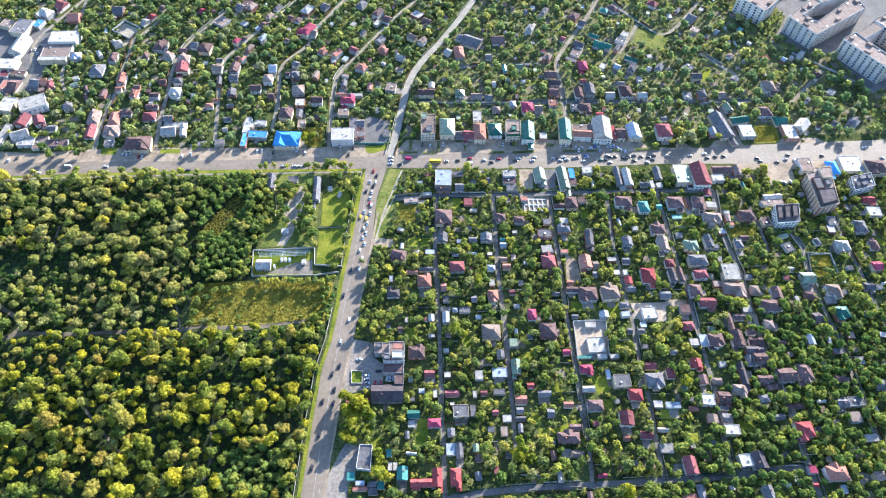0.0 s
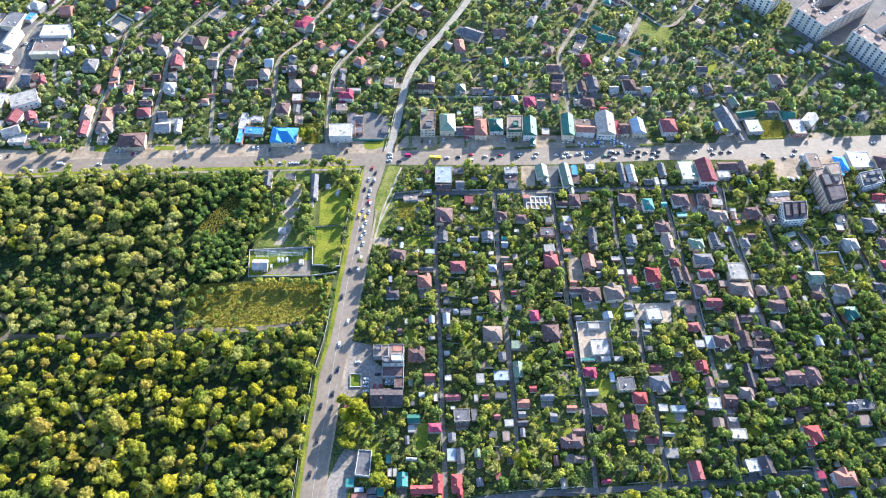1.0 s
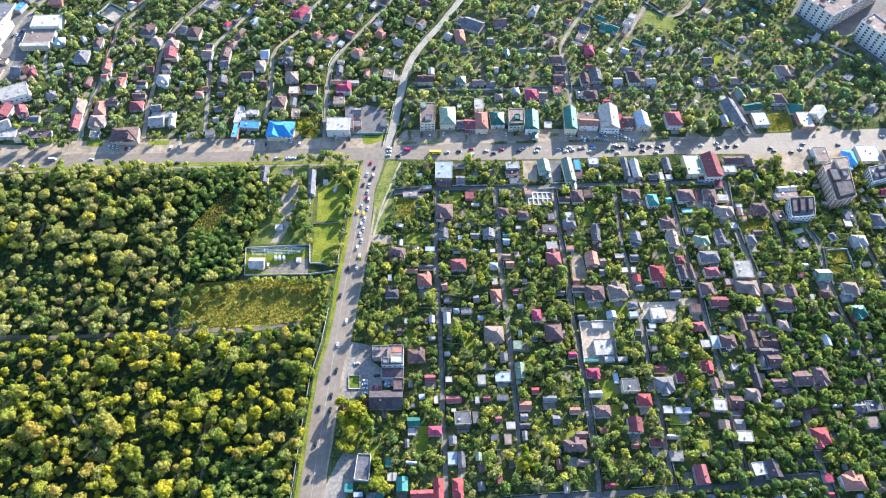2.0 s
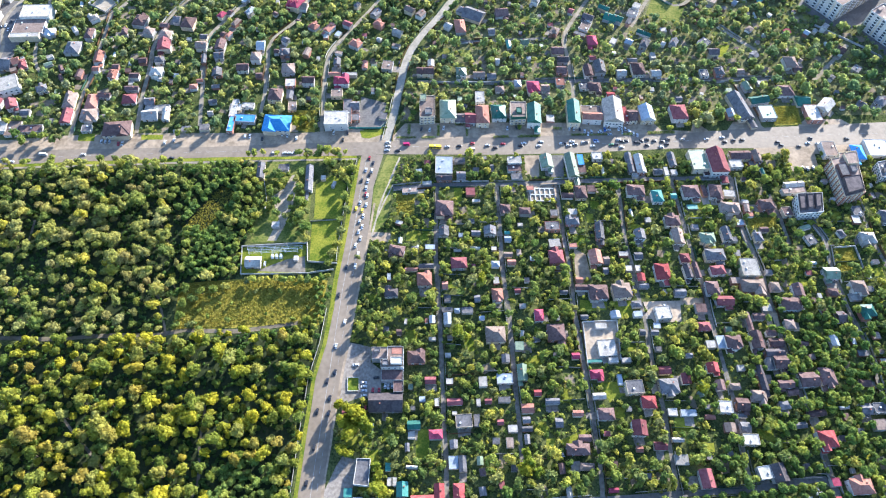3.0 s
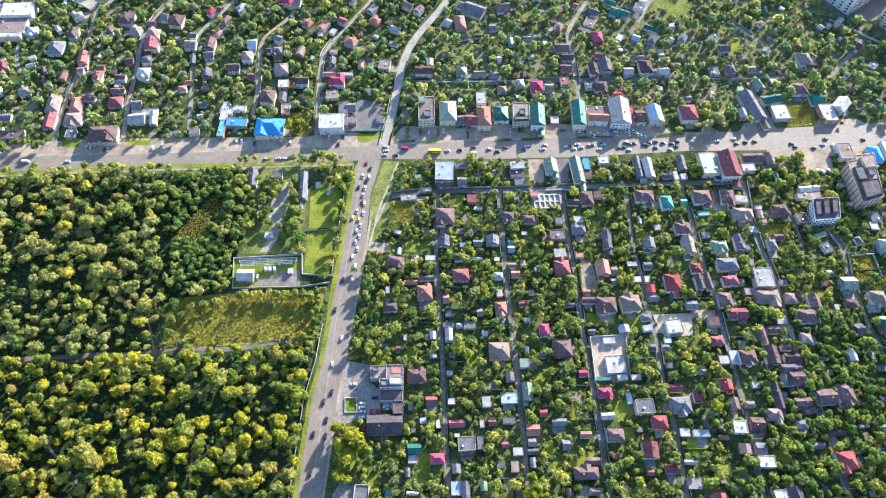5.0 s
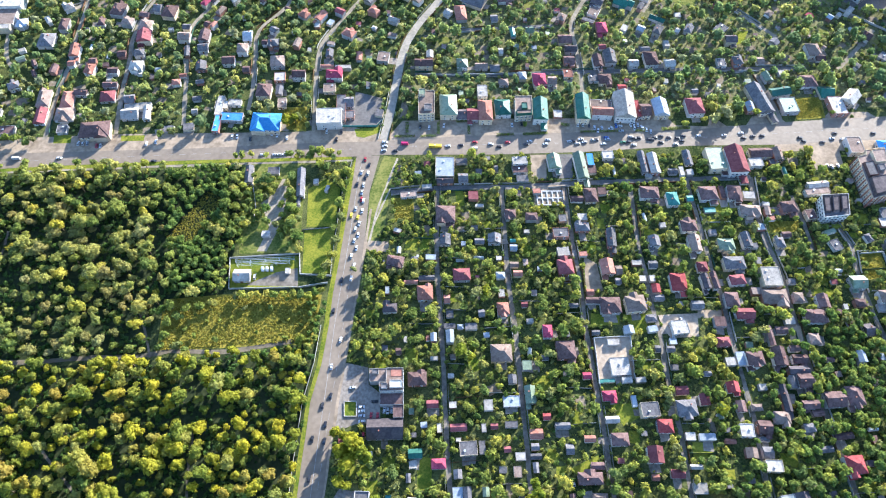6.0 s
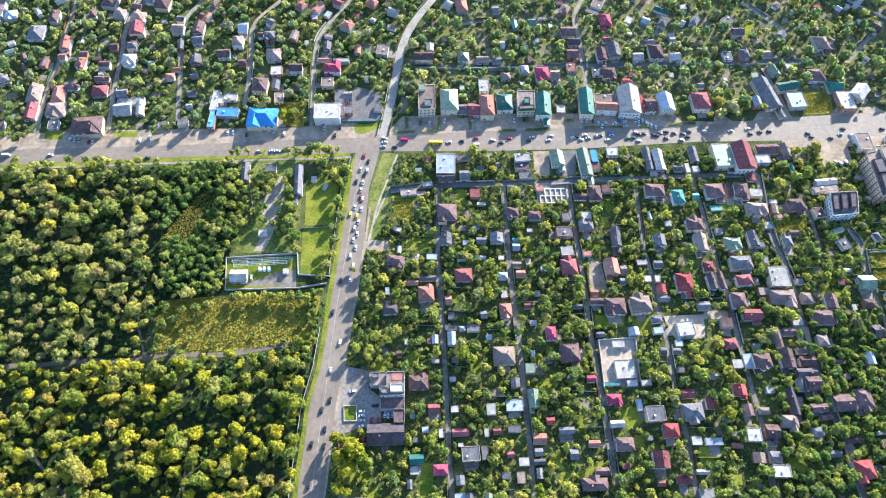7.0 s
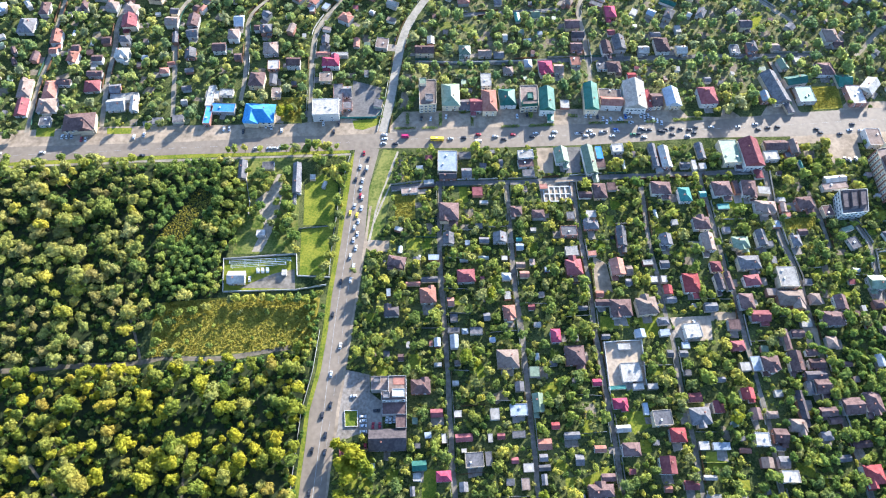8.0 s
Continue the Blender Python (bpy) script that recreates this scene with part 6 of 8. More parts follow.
# southern gardens
homes((
    (262.9, -219.5, 8.8, 8.1, -4, 5, "f", "wh"),
    (263.4, -203.6, 6.5, 7.7, 1, 4, "y", "br"),
    (274.4, -204.3, 7.2, 4.7, 1, 3, "h", "tn"),
    (262.8, -233.7, 7.7, 6.6, -3, 4, "y", "tn"),
    (251.2, -225.9, 7, 3.3, -4, 3, "x", "or"),
    (246.5, -180.7, 5.2, 3.5, 1, 3, "x", "gy"),
    (193.5, -198.4, 3.2, 7.4, 2, 2.5, "f", "lb"),
    (275.4, -217.7, 8.9, 9.2, -4, 4, "x", "br"),
    (288.7, -211.6, 10.7, 8.2, -4, 4, "h", "tn"),
    (305.1, -218.6, 7.5, 5.9, 5, 4, "h", "gy"),
    (309.8, -203.7, 11.2, 6.1, 2, 5, "x", "br"),
    (314, -209, 7.9, 4.4, 5, 3, "x", "br"),
    (294.5, -198.6, 5.4, 18.5, 1, 4, "y", "dk"),
    (310.8, -187, 9.6, 10.4, 0, 5, "x", "br"),
))
# southern gardens
homes((
    (303.3, -187.7, 4.8, 9.1, 0, 4, "y", "gy"),
    (327.1, -200.4, 13.1, 10.8, 2, 5, "x", "br"),
    (341.5, -198.1, 11.3, 13.2, 2, 5, "h", "br"),
    (326.2, -224.1, 13.1, 4.4, 5, 3, "x", "br"),
    (312.3, -232.3, 8.8, 4.3, 5, 3, "x", "gy"),
    (326.4, -242.6, 12.1, 11.4, 2, 6, "h", "rd"),
    (274.1, -242.2, 10.7, 7.1, -3, 6, "f", "wh"),
    (273.3, -233.7, 6.6, 7.5, -3, 4, "x", "gy"),
    (274.4, -225, 5.6, 2.8, -4, 2.5, "f", "gy"),
    (282, -190.6, 5.1, 4.3, 1, 3, "f", "wh"),
    (289.9, -193.4, 4, 3.2, 1, 3, "x", "gy"),
))

# paved and beaten yards beside the houses
yard_v, yard_f = [], []
rng_yard = random.Random(77)
for hx, hy, hw, hd, turn, _ in footprints:
    if hw * hd > 40 and rng_yard.random() < 0.6:
        yw, yd = rng_yard.uniform(4, 9), rng_yard.uniform(4, 8)
        side = rng_yard.choice((0, 0, 1, 2))
        ox, oy = ((0, -hd / 2 - yd / 2 + 1), (hw / 2 + yw / 2 - 1, 0), (-hw / 2 - yw / 2 + 1, 0))[side]
        m = pose(hx, hy, 0, 0, 0, turn)
        n = len(yard_v)
        yard_v += [tuple(m @ Vector((ox + sx * yw / 2 + rng_yard.uniform(-0.8, 0.8), oy + sy * yd / 2 + rng_yard.uniform(-0.8, 0.8), 0.0125 + 0.00004 * n))) for sx, sy in ((-1, -1), (1, -1), (1, 1), (-1, 1))]
        yard_f.append((n, n + 1, n + 2, n + 3))
        c = m @ Vector((ox, oy, 0))
        take_box(c.x, c.y, yw, yd, turn, -0.5)
tagged(new("yard_paving", mesh_of("yard_paving", yard_v, yard_f, YARD)), "grey concrete and beaten earth yards beside houses", "yards", kind="stuff")


# lawns, beds and bare plots among the gardens
def garden_plots(name, label, mat, region, count, small, large, z, seed):
    rng = random.Random(seed)
    ok = inside(list(region), CX, CY)
    xs, ys = np.nonzero(ok)
    verts, faces, tries = [], [], 0
    while len(faces) < count and tries < 20 * count:
        tries += 1
        k = rng.randrange(len(xs))
        x, y, w, d = X0 + xs[k] + 0.5, Y0 + ys[k] + 0.5, rng.uniform(small, large), rng.uniform(small, large)
        if taken[cells(x - 0.4 * w, y - 0.4 * d, x + 0.4 * w, y + 0.4 * d)].any():
            continue
        m, n = pose(x, y, z + 0.00003 * len(faces), 0, 0, rng.choice((0, 0, 8, -12, 25))), len(verts)
        verts += [tuple(m @ Vector((sx * w / 2 + rng.uniform(-0.9, 0.9), sy * d / 2 + rng.uniform(-0.9, 0.9), 0))) for sx, sy in ((-1, -1), (0, -1.06), (1, -1), (1.05, 0), (1, 1), (0, 1.05), (-1, 1), (-1.04, 0))]
        faces.append(tuple(range(n, n + 8)))
        take_box(x, y, w, d, 0, -1.2)
    tagged(new(name, mesh_of(name, verts, faces, mat)), label, "garden plots", kind="stuff")


garden_plots("garden_lawns", "small bright lawns between the garden trees", LAWN, GARDENS_SOUTH_EAST, 90, 5, 10, 0.006, 51)
garden_plots("garden_beds", "bare brown vegetable beds in the gardens", BED, GARDENS_SOUTH_EAST, 45, 4, 9, 0.0085, 52)
for place, gardens in enumerate((GARDENS_NORTH_WEST, GARDENS_NORTH_EAST)):
    garden_plots("garden_lawns", "grass plots between the houses beyond the street", ROUGH_GRASS, gardens, 170, 5, 11, 0.006, 53 + place)
    garden_plots("garden_beds", "bare brown vegetable beds beyond the street", BED, gardens, 120, 4, 9, 0.0155, 55 + place)

SHED_ROOFS = ("gy", "gy", "wh", "br", "tn", "gn", "mr", "lb", "dk")


def garden_shed(x, y, turn, rng):
    w, d, h = rng.uniform(2.6, 5.2), rng.uniform(2.4, 3.8), rng.uniform(2.1, 2.7)
    key = rng.choice(SHED_ROOFS)
    words, wall_mat = WALLS[rng.choice((0, 2, 3, 4))]
    root = tagged(new("garden_shed", mesh_of("garden_shed", *box(-w / 2, -d / 2, 0, w / 2, d / 2, h), wall_mat)), f"small {words} garden shed with {ROOF_LOOK[key][0]} sloping roof", "shed", "garden sheds")
    root.matrix_world = pose(x, y, 0, 0, 0, turn)
    a, b, t = w / 2 + 0.25, d / 2 + 0.25, 0.12
    v = [(-a, -b, h + 0.01), (a, -b, h + 0.01), (a, b, h + 0.5), (-a, b, h + 0.5)]
    part("roof", mesh_of("roof", v + [(p, q, r + t) for p, q, r in v], BOX_FACES, ROOFS[key]), root)
    take_box(x, y, w, d, turn, 0.4)
    footprints.append((x, y, w, d, turn, h))


def garden_sheds(region, count, seed):
    """Small outbuildings strewn over the plots, kept clear of houses and lanes."""
    rng = random.Random(seed)
    ok = inside(list(region), CX, CY)
    xs, ys = np.nonzero(ok)
    made = 0
    while made < count:
        k = rng.randrange(len(xs))
        x, y = X0 + xs[k] + 0.5, Y0 + ys[k] + 0.5
        s = cells(x - 4, y - 4, x + 4, y + 4)
        if not taken[s].any():
            garden_shed(x, y, rng.choice((0, 90)) + rng.uniform(-6, 6), rng)
            made += 1


garden_sheds(GARDENS_SOUTH_EAST, 105, 31)
garden_sheds(GARDENS_NORTH_WEST, 85, 32)
garden_sheds(GARDENS_NORTH_EAST, 100, 33)

def greenhouse(x, y, turn, rng):
    """A hooped tunnel of pale film with two end frames."""
    r, half = rng.uniform(1.2, 1.7), rng.uniform(2.4, 4.2)
    arc = [(r * math.cos(math.pi * k / 8), r * 1.15 * math.sin(math.pi * k / 8)) for k in range(9)]
    v = [(e * half, a, b) for e in (-1, 1) for a, b in arc]
    f = [(k, k + 1, k + 10, k + 9) for k in range(8)] + [tuple(range(8, -1, -1)), tuple(range(9, 18))]
    root = tagged(new("greenhouse", mesh_of("greenhouse", v, f, FILM)), "small tunnel greenhouse under pale plastic film", "greenhouse", "garden greenhouses")
    root.matrix_world = pose(x, y, 0, 0, 0, turn)
    rib = mesh_of("hoop", *joined(*(tube((0, a[0] * 1.02, a[1] * 1.02), (0, b[0] * 1.02, b[1] * 1.02), 0.05, 4) for a, b in zip(arc, arc[1:]))), STEEL)
    for e in (-1, 1):
        part("hoop", rib, root, m=pose(e * half * 0.96, 0, 0))
    take_box(x, y, 2 * half, 2 * r, turn, 0.6)


def greenhouses(region, count, seed):
    rng = random.Random(seed)
    ok = inside(list(region), CX, CY)
    xs, ys = np.nonzero(ok)
    made = 0
    while made < count:
        k = rng.randrange(len(xs))
        x, y = X0 + xs[k] + 0.5, Y0 + ys[k] + 0.5
        if not taken[cells(x - 5, y - 4, x + 5, y + 4)].any():
            greenhouse(x, y, rng.choice((0, 90)) + rng.uniform(-8, 8), rng)
            made += 1


greenhouses(GARDENS_SOUTH_EAST, 24, 61)
greenhouses(GARDENS_NORTH_EAST, 14, 62)
greenhouses(GARDENS_NORTH_WEST, 10, 63)

FENCES = [("dull green", GREEN_FENCE), ("grey", MESH_FENCE), ("brown", DOOR), ("pale concrete", CONCRETE)]


def lane_fences(points, width, seed):
    """Plot fences along both sides of a lane, a new one every plot, with gaps for gates."""
    rng = random.Random(seed)
    line = smooth_line(points, 4.0)
    for sign in (1, -1):
        i = 0
        while i + 5 < len(line):
            n = rng.randint(4, 8)
            run = line[i:i + n]
            i += n + (1 if rng.random() < 0.5 else 0)
            if rng.random() < 0.18 or len(run) < 3:
                continue
            words, mat = FENCES[rng.choice((0, 1, 1, 2, 2, 3))]
            height = rng.uniform(1.5, 2.0)
            pts = []
            for k, p in enumerate(run):
                way = (run[min(k + 1, len(run) - 1)] - run[max(k - 1, 0)]).normalized()
                q = p + Vector((-way.y, way.x, 0)) * sign * (width / 2 + 0.9)
                pts.append((q.x, q.y))
            verts, faces = [], []
            for k, (x, y) in enumerate(pts):
                dx, dy = (0.05, 0.05)
                verts += [(x - dx, y - dy, 0), (x + dx, y + dy, 0), (x + dx, y + dy, height), (x - dx, y - dy, height)]
                if k:
                    a = 4 * k - 4
                    faces += [(a, a + 4, a + 7, a + 3), (a + 5, a + 1, a + 2, a + 6), (a + 3, a + 7, a + 6, a + 2)]
            faces += [(0, 3, 2, 1), (4 * len(pts) - 4, 4 * len(pts) - 3, 4 * len(pts) - 2, 4 * len(pts) - 1)]
            clash = any(math.hypot(x - hx, y - hy) < min(hw, hd) / 2 for x, y in pts for hx, hy, hw, hd, _, _ in footprints)
            if not clash:
                tagged(new("fence", mesh_of("fence", verts, faces, mat)), f"{words} sheet fence along a garden plot", "fence", "plot fences")


for number, (lane_name, points, width) in enumerate(lanes):
    if lane_name == "lane" and points[0][1] < 330:
        lane_fences(points, width, number)


def plot_fences():
    """Fences from the lanes into the gardens, between one plot and the next."""
    rng = random.Random(404)
    for lane_x in (67.5, 118.8, 169.8, 219.9, 270.2, 320.2, 380):
        for sign in (-1, 1):
            y = -40.0
            while y > -285:
                y -= rng.uniform(15, 27)
                reach, lean = rng.uniform(14, 22), rng.uniform(-1.2, 1.2)
                ax, bx = lane_x + sign * 3.2, lane_x + sign * (3.2 + reach)
                words, mat = FENCES[rng.choice((0, 1, 1, 2, 3, 3))]
                height = rng.uniform(1.2, 1.8)
                if any(abs(hy - y) < hd / 2 + 1.5 and abs(hx - (ax + bx) / 2) < (hw + reach) / 2 for hx, hy, hw, hd, _, _ in footprints):
                    continue
                length, angle = math.hypot(bx - ax, lean), math.degrees(math.atan2(lean, bx - ax))
                pieces = [box(0, -0.04, 0, length, 0.04, height)] + [box(2.5 * k - 0.08, -0.09, 0, 2.5 * k + 0.08, 0.09, height + 0.12) for k in range(int(length / 2.5) + 1)]
                ob = tagged(new("fence", mesh_of("fence", *joined(*pieces), mat)), f"{words} fence between two garden plots", "fence", "plot fences")
                ob.matrix_world = pose(ax, y, 0, 0, 0, angle)


plot_fences()


def block(points, h, storeys, wall_mat, roof_mat, label, parapet=0.6, every=3.2, heads=False, ribs=False):
    """A tall building over any outline: walls, roof slab, parapet, rows of windows on every face."""
    pts = list(points)
    if sum(ax * by - bx * ay for (ax, ay), (bx, by) in zip(pts, pts[1:] + pts[:1])) < 0:
        pts.reverse()
    n = len(pts)
    take_area(pts)
    take_line(pts + pts[:1], 2.0)
    root = tagged(new("apartment_building" if h > 10 else "office_building"), label, "building")
    part("wall", mesh_of("wall", [(x, y, 0) for x, y in pts] + [(x, y, h) for x, y in pts], [(i, (i + 1) % n, n + (i + 1) % n, n + i) for i in range(n)], wall_mat), root)
    part("roof", mesh_of("roof", [(x, y, h - 0.05) for x, y in pts], [tuple(range(n))], roof_mat), root)
    for (ax, ay), (bx, by) in zip(pts, pts[1:] + pts[:1]):
        length, angle = math.hypot(bx - ax, by - ay), math.degrees(math.atan2(by - ay, bx - ax))
        m = pose(ax, ay, 0, 0, 0, angle)
        part("parapet", mesh_of("parapet", *box(-0.1, -0.1, h - 0.04, length + 0.1, 0.14, h + parapet), wall_mat), root, m=m)
        if length > 12 and (heads or h > 15):
            w = min(6.0, length * 0.25)
            part("stair_head", mesh_of("stair_head", *box(length * 0.45, 2.2, h - 0.04, length * 0.45 + w, 5.6, h + 2.0), roof_mat), root, m=m)
            part("roof_vent", VENT, root, m=m @ pose(length * 0.25, 3.0, h - 0.04))
        # faces turned to the north are never seen
        if bx - ax < -0.35 * length or length < 6:
            continue
        count = max(1, int(length / every))
        if h > 15 or ribs:
            for k in range(0, count + 1, 1 if ribs else 2):
                part("pilaster", mesh_of("pilaster", *box(-0.45, -0.5, 0, 0.45, 0.05, h + 0.3), ROOFS["or"] if ribs else WALLS[1][1]), root, m=m @ pose(min(max(k * length / count, 0.5), length - 0.5), 0, 0))
        for row in range(storeys):
            for k in range(count):
                spot = m @ pose((k + 0.5) * length / count, 0, 1.0 + row * (h - 0.6) / storeys)
                part("window", LOGGIA if h > 15 else WINDOW if ribs else WIDE_WINDOW, root, m=spot)
    return root


def raised(root, name, points, z0, z1, wall_mat, roof_mat, inward=0.0):
    """A part of a building over its own outline: upright or leaning sides under a flat top with a small rim."""
    pts = list(points)
    if sum(ax * by - bx * ay for (ax, ay), (bx, by) in zip(pts, pts[1:] + pts[:1])) < 0:
        pts.reverse()
    n, cx, cy = len(pts), sum(p[0] for p in pts) / len(pts), sum(p[1] for p in pts) / len(pts)

    def shrunk(by):
        return [(cx + (x - cx) * (1 - by), cy + (y - cy) * (1 - by)) for x, y in pts]

    if z0 == 0:
        take_area(pts)
        take_line(pts + pts[:1], 1.5)
    rim = 0.4 if z1 - z0 > 1 else 0.05
    outer, inner = shrunk(inward), shrunk(inward + 0.03)
    verts = [(x, y, z0) for x, y in pts] + [(x, y, z1 + rim) for x, y in outer] + [(x, y, z1 + rim) for x, y in inner] + [(x, y, z1 - 0.1) for x, y in inner]
    faces = [(k * n + i, k * n + (i + 1) % n, (k + 1) * n + (i + 1) % n, (k + 1) * n + i) for k in range(3) for i in range(n)]
    body = part(name, mesh_of(name, verts, faces, wall_mat), root)
    part("roof", mesh_of("roof", [(x, y, z1 - 0.05) for x, y in shrunk(inward + 0.02)], [tuple(range(n))], roof_mat), body)
    return body


corner = block(((53.1, 66.4), (66.7, 66.6), (66.4, 41.7), (53.2, 40.8)), 10, 3, WALLS[1][1], ROOFS["tn"], "three-storey cream corner building with flat roof")
raised(corner, "stair_head", ((53.6, 65.9), (59, 65.9), (59, 60), (53.6, 60)), 9.9, 12.6, WALLS[1][1], ROOFS["gn"])
raised(corner, "stair_head", ((58, 50), (64, 50), (64, 44.5), (58, 44.5)), 9.9, 11.8, WALLS[2][1], ROOFS["gy"])
shop = block(((134.4, 61.9), (148.6, 62.2), (147.4, 41.8), (133.4, 40.8)), 8, 2, WALLS[1][1], ROOFS["tn"], "tan shop building with flat roof above a green mansard")
raised(shop, "mansard", ((133.6, 44.6), (147.5, 45.4), (147.2, 41.4), (133.5, 40.5)), 7.9, 10.4, ROOFS["gr"], ROOFS["tn"], 0.12)
raised(shop, "stair_head", ((139, 53), (143.6, 53), (143.6, 47), (139, 47)), 7.9, 10.2, ROOFS["gr"], ROOFS["gr"])
hotel = block(((30.2, -175.9), (41.2, -176), (41.3, -191.1), (26, -191.3), (25.8, -185.4), (30.3, -185.5)), 10.5, 3, WALLS[2][1], ROOFS["tn"], "three-storey hotel with stepped tan flat roofs")
raised(hotel, "lower_wing", ((18.9, -174.9), (30.1, -175.1), (30.1, -183.9), (19.2, -183.8)), 0, 7.5, WALLS[2][1], ROOFS["tn"])
raised(hotel, "entrance_wing", ((26.1, -191.4), (41.3, -191.4), (41.3, -199), (26.2, -198.8)), 0, 6, WALLS[2][1], ROOFS["br"])
raised(hotel, "side_wing", ((34.6, -199.1), (41.3, -199.1), (41.4, -207.2), (34.8, -207.2)), 0, 5.6, WALLS[2][1], ROOFS["br"])
raised(hotel, "roof_terrace", ((33.2, -176.5), (40.4, -176.6), (40.4, -181.6), (33.3, -181.5)), 10.46, 10.62, BRICK, ROOFS["or"])
raised(hotel, "penthouse", ((32.6, -184.7), (40.6, -184.8), (40.6, -189.6), (32.7, -189.5)), 10.46, 12.6, WALLS[0][1], ROOFS["cr"])
raised(hotel, "stair_head", ((27.2, -186.6), (31, -186.6), (31, -190), (27.2, -190)), 10.46, 12.2, WALLS[2][1], ROOFS["gy"])
raised(hotel, "stair_head", ((21, -176), (25, -176), (25, -179), (21, -179)), 7.46, 9.2, WALLS[2][1], ROOFS["gy"])
block(((12.2, -251.5), (20.7, -251.9), (20, -268.8), (10.5, -267.6)), 5, 1, WALLS[0][1], ROOFS["gy"], "long low shop with grey roof and white parapet")
block(((409.8, 252.9), (433, 226.5), (455, 248), (432.2, 276.4)), 19, 6, WALLS[3][1], ROOFS["tn"], "six-storey pale apartment block", 1.0, 6.2)
court = block(((456.7, 217.1), (477, 186.2), (550.7, 236.2), (544.4, 257.1), (485.2, 207.9), (474.7, 221.6), (503.4, 245.2), (495.9, 253.5)), 19, 6, WALLS[3][1], ROOFS["tn"], "six-storey angled pale apartment block round a court", 1.0, 6.2)
bays = block(((501.5, 176.6), (530.7, 130.8), (576.2, 159.8), (573.9, 172.7), (541, 149.8), (519.6, 188.5)), 21, 7, WALLS[3][1], ROOFS["tn"], "six-storey pale apartment block with balcony bays", 1.0, 6.2)
block(((549.6, 212.3), (570.9, 181.5), (594, 198.6), (574.7, 228.2)), 20, 6, WALLS[3][1], ROOFS["tn"], "six-storey pale apartment block with flat roof", 1.0, 6.2)
raised(court, "far_wing", ((504.2, 245.8), (497.5, 254.6), (534, 274), (543.9, 257.3)), 0, 19, WALLS[3][1], ROOFS["tn"])
raised(bays, "far_wing", ((520.5, 189), (526, 179.4), (556, 199), (550, 208)), 0, 20, WALLS[3][1], ROOFS["tn"])
long_block = block(((404.4, -5.9), (412.8, -4), (413.6, 0.8), (429.6, 3.3), (426.7, -11.2), (424.4, -25.4), (422, -40.9), (403.1, -46.5)), 12, 4, WALLS[1][1], ROOFS["tn"], "four-storey cream and brown apartment block with dark mansard roofs", every=4.4, ribs=True)
raised(long_block, "mansard", ((406, -27), (422.8, -24), (421, -39.8), (404.4, -44.8)), 11.9, 15, ROOFS["dk"], ROOFS["dk"], 0.1)
raised(long_block, "mansard", ((406.2, -12.5), (414.5, -11), (414.5, -25.5), (406.2, -26.5)), 11.9, 14.4, ROOFS["br"], ROOFS["gy"], 0.1)
raised(long_block, "penthouse", ((416, -1.5), (427.8, 0.5), (425.6, -12), (416, -13.2)), 11.9, 14.6, WALLS[1][1], ROOFS["tn"])
raised(long_block, "stair_head", ((417, -15), (422, -14.4), (422, -20), (417, -20.6)), 11.9, 14.2, WALLS[2][1], ROOFS["gy"])
terrace = block(((365.5, -41), (387, -39.8), (381.8, -59.2), (361.4, -61.4)), 9.5, 3, WALLS[0][1], ROOFS["gy"], "white terrace block with dark stepped roofs", every=3.4)
for k in range(3):
    a = k / 3
    raised(terrace, "stepped_roof", tuple((x + 0.8, y) for x, y in ((365 + 20.5 * a, -42.2 + 1.1 * a), (365 + 20.5 * (a + 0.27), -42.2 + 1.1 * (a + 0.27)), (361.6 + 19.4 * (a + 0.27), -58.2 + 2.2 * (a + 0.27)), (361.6 + 19.4 * a, -58.2 + 2.2 * a))), 9.4, 11.2 + 0.5 * k, ROOFS["dk"], ROOFS["dk"], 0.16)
block(((446.6, -6.9), (467.7, -1.8), (466, -16.8), (444.7, -23.1)), 9, 4, WALLS[0][1], ROOFS["gy"], "four-storey white office block with dark flat roof", heads=True)


# ---- trees ----
def icosahedron():
    g = (1 + 5 ** 0.5) / 2
    v = np.array([(-1, g, 0), (1, g, 0), (-1, -g, 0), (1, -g, 0), (0, -1, g), (0, 1, g), (0, -1, -g), (0, 1, -g), (g, 0, -1), (g, 0, 1), (-g, 0, -1), (-g, 0, 1)]) / math.hypot(1, g)
    f = np.array([(0, 11, 5), (0, 5, 1), (0, 1, 7), (0, 7, 10), (0, 10, 11), (1, 5, 9), (5, 11, 4), (11, 10, 2), (10, 7, 6), (7, 1, 8), (3, 9, 4), (3, 4, 2), (3, 2, 6), (3, 6, 8), (3, 8, 9), (4, 9, 5), (2, 4, 11), (6, 2, 10), (8, 6, 7), (9, 8, 1)])
    return v, f


ICO_V, ICO_F = icosahedron()


